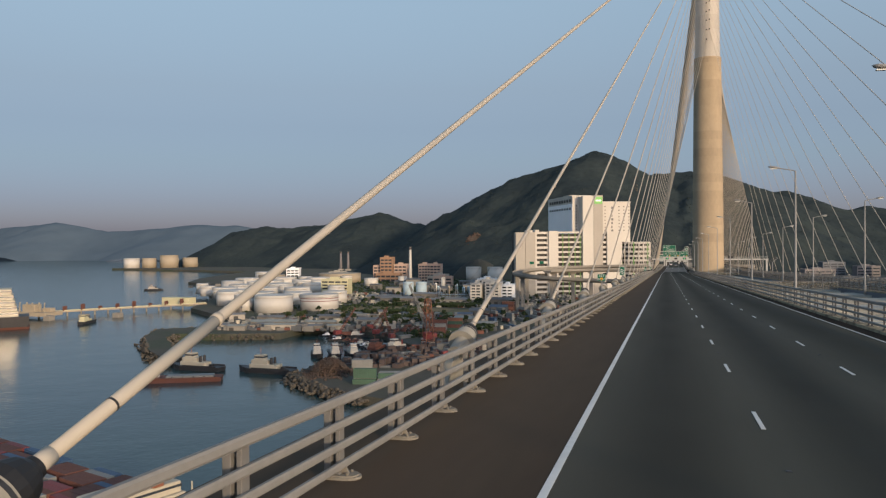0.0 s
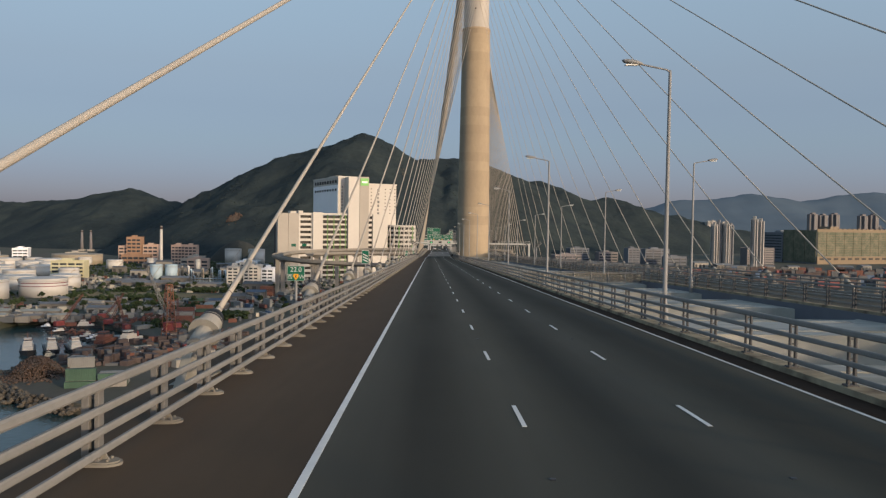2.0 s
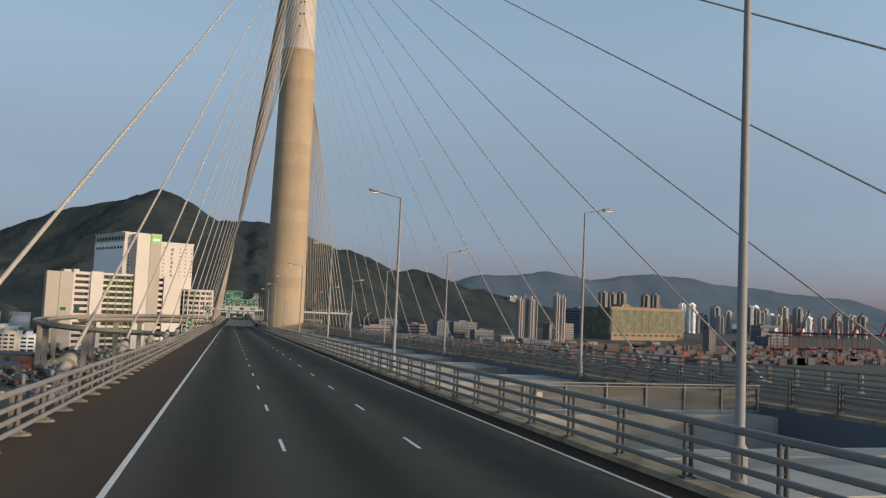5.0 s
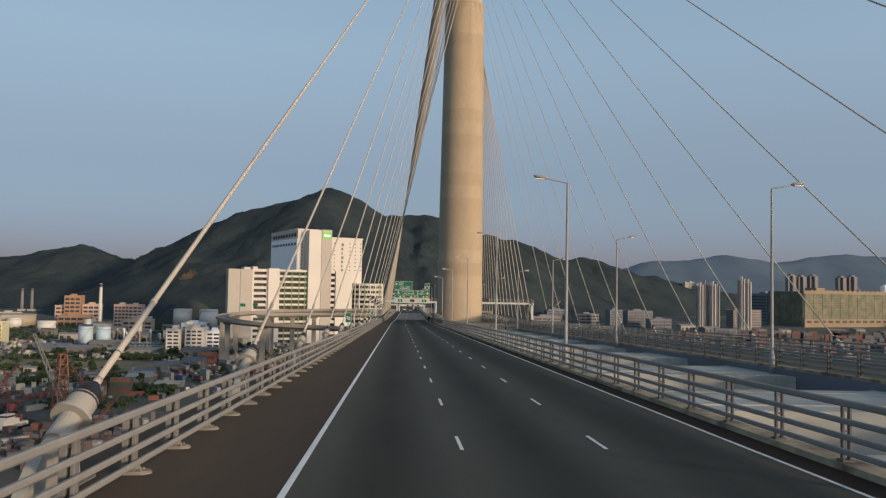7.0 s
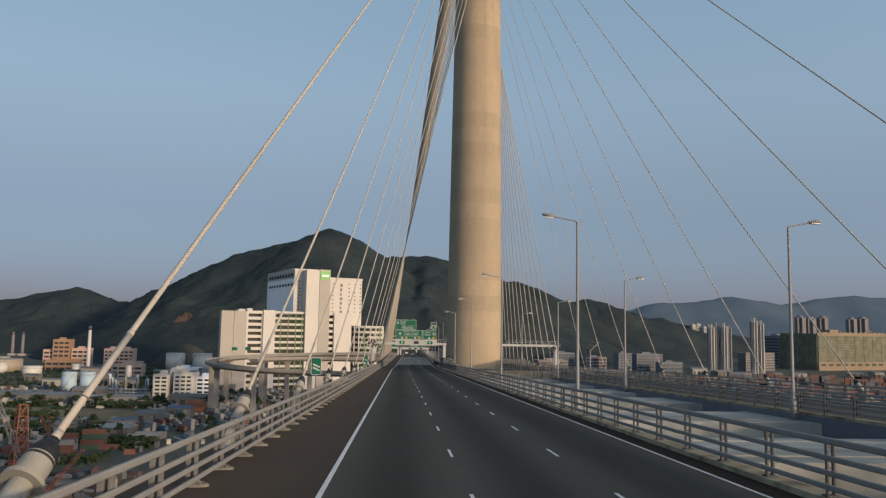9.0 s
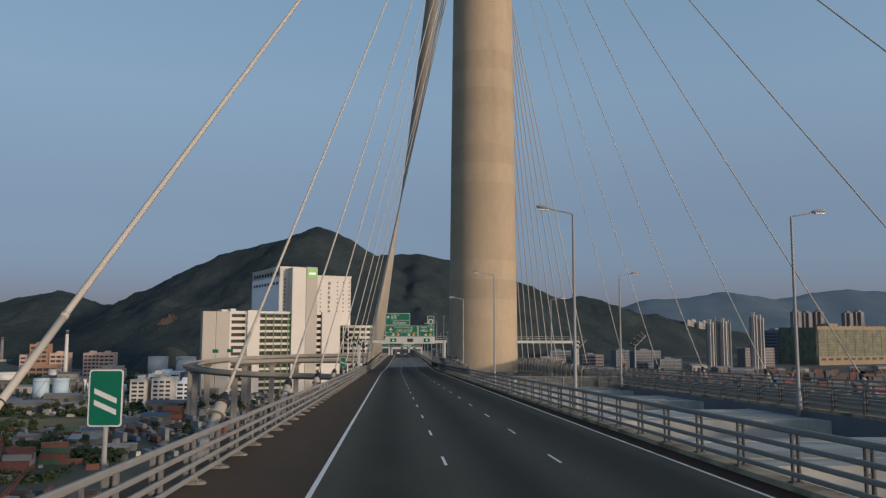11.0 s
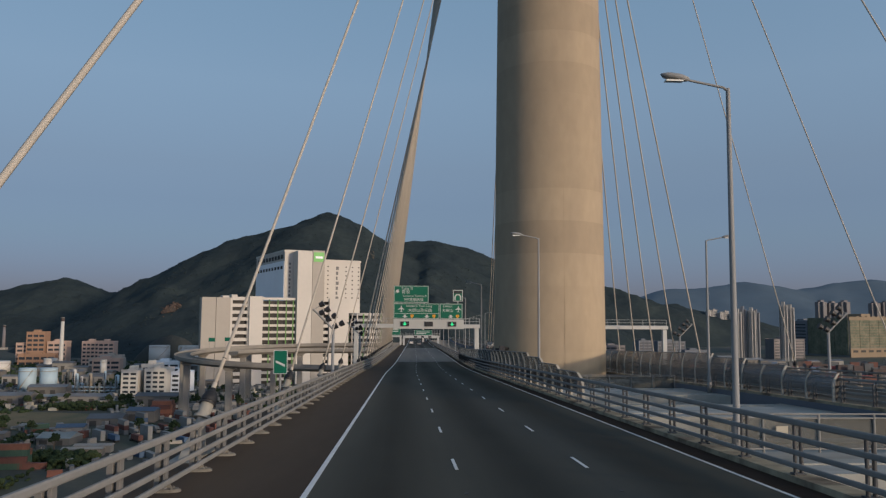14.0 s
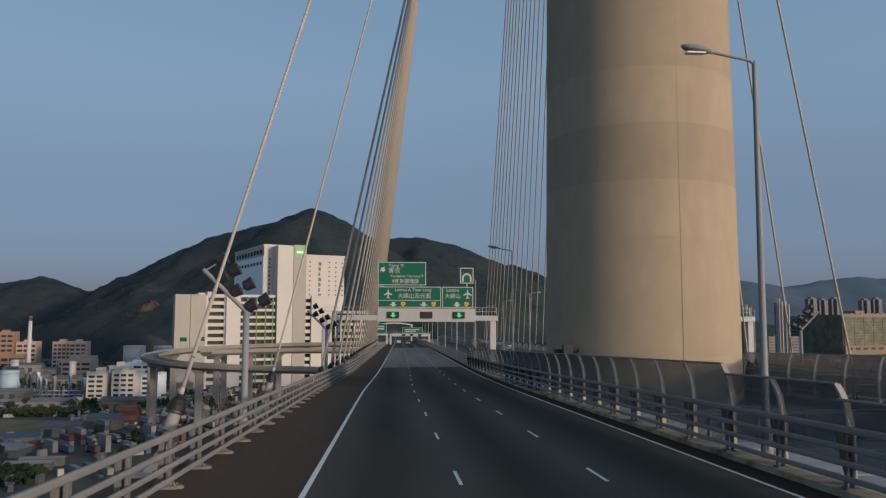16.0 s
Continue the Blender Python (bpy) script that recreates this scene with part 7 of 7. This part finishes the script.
q8 = random.Random(23)
for k in range(14):
    x = q8.uniform(-258, -152)
    y = q8.uniform(552, 628) + (x + 205) * -0.25
    container(x, y, LAND, q8.choice((8, 98, 15, 60)) + q8.uniform(-4, 4), q8.choice(("rust-red", "grey", "rust-red", "blue", "grey", "green")), "loose quay containers")
for k in range(14):
    u = k / 13
    x, y = -262 + 66 * u + q8.uniform(-3, 3), 596 - 62 * u + q8.uniform(-4, 3)
    tug(x - 9, y - 9, 40 + q8.uniform(-14, 14), q8.uniform(0.35, 0.5), q8.choice((M_BWHITE, M_RUST, M_SHIPW, M_BPALE)), "small harbour workboat moored at the quay")
for k in range(7):
    hx_, hy_ = q8.uniform(-245, -160), q8.uniform(560, 625)
    a, b = np.array([q8.gauss(0, 3.5) for i in range(90)]), np.array([q8.gauss(0, 3.0) for i in range(90)])
    hz_ = LAND + np.clip(3.2 - 0.12 * (a * a + b * b), 0, 3.2)
    tagged(clumps("scrap_pile", hx_ + a, hy_ + b, hz_, np.array([q8.uniform(0.3, 0.8) for i in range(90)]), np.random.default_rng(k), M_SCRAP), "small pile of rusty scrap on the quay", "scrap heap", kind="stuff")
for x, y, t in ((-222, 572, 75), (-182, 600, 150), (-240, 604, 20), (-170, 560, 110)):
    cr = thing("crawler_crane", "small rust-red lattice jib crane on the quay", "crane", "quay cranes", place=spin(x, y, LAND, t))
    part("machine_house", Mesh().chamfer(-3, 3, -2, 2, 1.2, 4.4, 0.4), M_RED, cr)
    part("jib", lattice(Mesh(), (2, 0, 2.5), (15, 0, 19), 1.5, 0.7, 7, 0.13), M_RUST, cr)
    for s in (-1, 1):
        part("track", Mesh().chamfer(-3.2, 3.2, s * 2.05 - 0.55, s * 2.05 + 0.55, 0, 1.2, 0.3), M_DARK, cr)


def quay_crane(x, y, turn):
    q = thing("quay_crane", "red ship-to-shore gantry crane at the container terminal", "crane", "quay cranes at the terminal", place=spin(x, y, LAND, turn))
    for sx in (-9, 9):
        for sy in (-12, 12):
            part("leg", Mesh().tube((sx, sy, 0), (sx * 0.85, sy, 42), 1.1, 0.9, 6), M_RED, q)
        part("portal_beam", Mesh().box(sx - 1, sx + 1, -12, 12, 14, 16.5), M_RED, q)
    part("girder", Mesh().chamfer(-2.5, 2.5, -40, 22, 41, 44, 0.4), M_RED, q)
    part("boom", Mesh().tube((0, -36, 44), (0, -52, 82), 1.3, 0.9, 6), M_RED, q)
    part("apex_frame", Mesh().tube((-5, -10, 44), (0, -10, 66), 0.8).tube((5, -10, 44), (0, -10, 66), 0.8).tube((0, -10, 66), (0, 20, 44), 0.4).tube((0, -10, 66), (0, -38, 45), 0.4), M_RED, q)
    part("machine_house", Mesh().chamfer(-4, 4, 8, 20, 44, 50, 0.4), M_BWHITE, q, "white machine house")


for k, (x, y) in enumerate(((880, 1180), (960, 1210), (1040, 1240), (1130, 1270), (1230, 1290), (1330, 1310))):
    quay_crane(x, y, 15)

# ---- the town to the north-east ----
TB = spin(811, 1640, LAND, 20)
tb = thing("netted_building", "long building wrapped in green scaffold netting", "building", place=TB)
part("body", Mesh().box(0, 250, 0, 91, 0, 72), M_HAZENET, tb)
part("roof_band", Mesh().box(-1, 251, -1.5, 0, 68, 74), M_TANFAR, tb, "tan roof band")
for k in range(10):
    part("net_panel", Mesh().chamfer(1 + 25 * k, 25.4 + 25 * k, -1.6, -0.05, 17, 68, 0.4), M_NET, tb, "green-yellow netting panel")
for k in range(9):
    part("scaffold_lift", Mesh().box(1, 249, -1.9, -1.6, 21 + 5 * k, 21.5 + 5 * k), M_TANFAR, tb, "thin scaffold lift line")
for k in range(3):
    part("net_panel", Mesh().chamfer(-1.6, -0.05, 1 + 30 * k, 30.4 + 30 * k, 4, 71.5, 0.4), M_NET, tb, "green-yellow netting panel")
for k in range(16):
    part("roof_unit", Mesh().box(22 + 13.5 * k, 27 + 13.5 * k + k % 4, 1, 5, 72, 75.4 + (k * 3) % 3), M_TANFAR, tb, "small tan roof unit")
part("podium", Mesh().box(0, 250, -2.5, -0.05, 0, 16.5), M_TANFAR, tb, "tan podium wall")
for k in range(12):
    part("podium_opening", Mesh().box(6 + 20 * k, 18 + 20 * k, -2.9, -2.5, 9, 13), M_SLOT, tb)
part("roof_house", Mesh().chamfer(70, 95, 30, 60, 72, 80, 0.5), M_TANFAR, tb)
side = thing("annex_building", "dark grey block beside the netted building", "building", place=TB)
part("body", Mesh().chamfer(-2, 90, 92, 146, 0, 66, 0.5), M_TOWN, side)
for k in range(9):
    part("window_strip", Mesh().box(-2.3, -2.0, 95, 143, 8 + 6.2 * k, 10 + 6.2 * k), M_GLASS, side, "dark window strip")
part("roof_house", Mesh().chamfer(10, 30, 110, 126, 66, 70, 0.4), M_CITY, side)


def high_rise(x, y, w, h, turn, wall, label, group="high-rise flats"):
    """Cross-shaped flats: four wings round a core, with window bands between ribs."""
    b = thing("high_rise", label, "building", group, place=spin(x, y, LAND, turn))
    part("core", Mesh().box(-w * 0.2, w * 0.2, -w * 0.2, w * 0.2, 0, h + 5), wall, b)
    for sx, sy in ((1, 0), (-1, 0), (0, 1), (0, -1)):
        cx, cy, hw = sx * w * 0.3, sy * w * 0.3, w * 0.21
        part("wing", Mesh().box(cx - hw, cx + hw, cy - hw, cy + hw, 0, h), wall, b)
        for k in range(2):
            o, ww = -hw * 0.5 + hw * k, min(1.1, hw * 0.2)
            part("window_strip", Mesh().box(cx + o - ww, cx + o + ww, cy - hw - 0.3, cy + hw + 0.3, 6, h - 3), M_WIN, b, "dark window strip")
    return b


for x, y, w, h, wall in ((542, 1500, 12, 80, M_FLATS), (553, 1506, 12, 84, M_CITY), (565, 1500, 12, 82, M_FLATS), (576, 1508, 12, 79, M_CITY), (619, 1500, 12, 92, M_FLATS), (636, 1512, 13, 88, M_FLATS)):
    high_rise(x, y, w, h, -38, wall, "slim pale tower block of flats" if wall is M_FLATS else "slim grey tower block of flats")
for k, x in enumerate((1180, 1212, 1248, 1336, 1370)):
    high_rise(x, 2400, 30, 120 - (k % 2) * 3, 15, M_BROWN, "brown-pink tower block behind the terminal")
for k in range(5):
    x, y = 858 + 17 * k, 2405 + 9 * (k % 2)
    block(x, y, 14, 12, 17 + (k * 5) % 8, 5, 20, M_FLATS, "small pale flats high on the hillside", 2, float(hill_height(np.array([x]), np.array([y]))[0]) - 4, group="hillside flats")
r3 = random.Random(5)
for k in range(46):
    x = 1420 + 860 * k / 45
    high_rise(x + r3.uniform(-14, 14), r3.uniform(2280, 2600), r3.uniform(22, 34), r3.choice((40, 55, 62, 70, 80, 92)) + r3.uniform(0, 9), r3.uniform(0, 40), r3.choice((M_CITY, M_CITY, M_BGREY, M_BPALE, M_CITY)), "grey tower block of the distant town")
for x, y, w, d, h, fl in ((385, 1500, 24, 20, 32, 7), (350, 1560, 40, 20, 22, 4), (440, 1540, 50, 24, 30, 6), (460, 1480, 40, 20, 18, 3), (300, 1600, 40, 24, 28, 6), (762, 1205, 14, 14, 40, 9), (250, 1450, 50, 24, 20, 4), (660, 1580, 60, 24, 34, 7), (1120, 1500, 60, 30, 24, 4), (1180, 1600, 60, 30, 36, 6), (1260, 1700, 70, 30, 44, 7), (1010, 1450, 40, 20, 14, 2)):
    block(x, y, w, d, h, fl, 10, r3.choice((M_TOWN, M_BROWN, M_TOWN)), "grey town block with banded windows", 3)
for k in range(16):
    shed(r3.uniform(180, 900), r3.uniform(1300, 1460), r3.uniform(14, 40), r3.uniform(10, 18), r3.uniform(5, 10), r3.uniform(-10, 30), r3.choice((M_TIN, M_CGREY, M_TIN)), "terminal shed with a shallow roof")


# ---- single trees near the yards ----
def tree(seed):
    t = thing("tree", "broad green tree with a rounded uneven crown", "tree", "trees near the yards")
    q = random.Random(seed)
    tr = Mesh().tube((0, 0, -0.3), (0.1, 0, 2.6), 0.32, 0.22)
    for k in range(5):
        a = k * 1.26
        tr.tube((0.1, 0, 2.3), (1.6 * math.cos(a), 1.6 * math.sin(a), 4.4 + 0.3 * k), 0.14, 0.05, 5)
    part("trunk", tr, M_BARK, t)
    cr = Mesh()
    for k in range(70):
        a, b = q.uniform(0, 6.28), q.uniform(-0.5, 1.4)
        rr = q.uniform(1.3, 3.1)
        c = Vector((rr * math.cos(a) * math.cos(b), rr * math.sin(a) * math.cos(b), 5.6 + rr * 0.8 * math.sin(b)))
        s = q.uniform(0.35, 0.8)
        cr.add([tuple(c + Vector(p) * s * q.uniform(0.7, 1.2)) for p in ICO], [tuple(f) for f in ICO_F.tolist()])
    part("crown", cr, M_LEAF, t, "clumpy dark green leaves")
    return t


t0 = tree(3)
t0.matrix_basis = spin(-300, 845, LAND)
for k in range(70):
    x, y = r3.uniform(-345, -110), r3.choice((r3.uniform(832, 885), r3.uniform(650, 735), r3.uniform(930, 990)))
    copy_thing(t0, spin(x, y, LAND, r3.uniform(0, 360)) @ Matrix.Scale(1, 4))
# low scrub between the tanks and behind the works
r = np.random.default_rng(91)
px, py = r.uniform(-690, -150, 5200), r.uniform(720, 1300, 5200)
ok = (px > -420 - (py - 690) * 0.55) & ((px < -345) | (py > 900)) & (rough(px, py, 45, 71, 3) > -0.1)
for x, y, rad, *_ in TANKS:
    ok &= np.hypot(px - x, py - y) > rad + 3.5
tagged(clumps("tank_yard_scrub", px[ok], py[ok], np.full(ok.sum(), LAND - 0.4), r.uniform(0.8, 2.3, ok.sum()), r, M_LEAF, True), "dark scrub and small trees between the tanks", "scrub", kind="stuff")
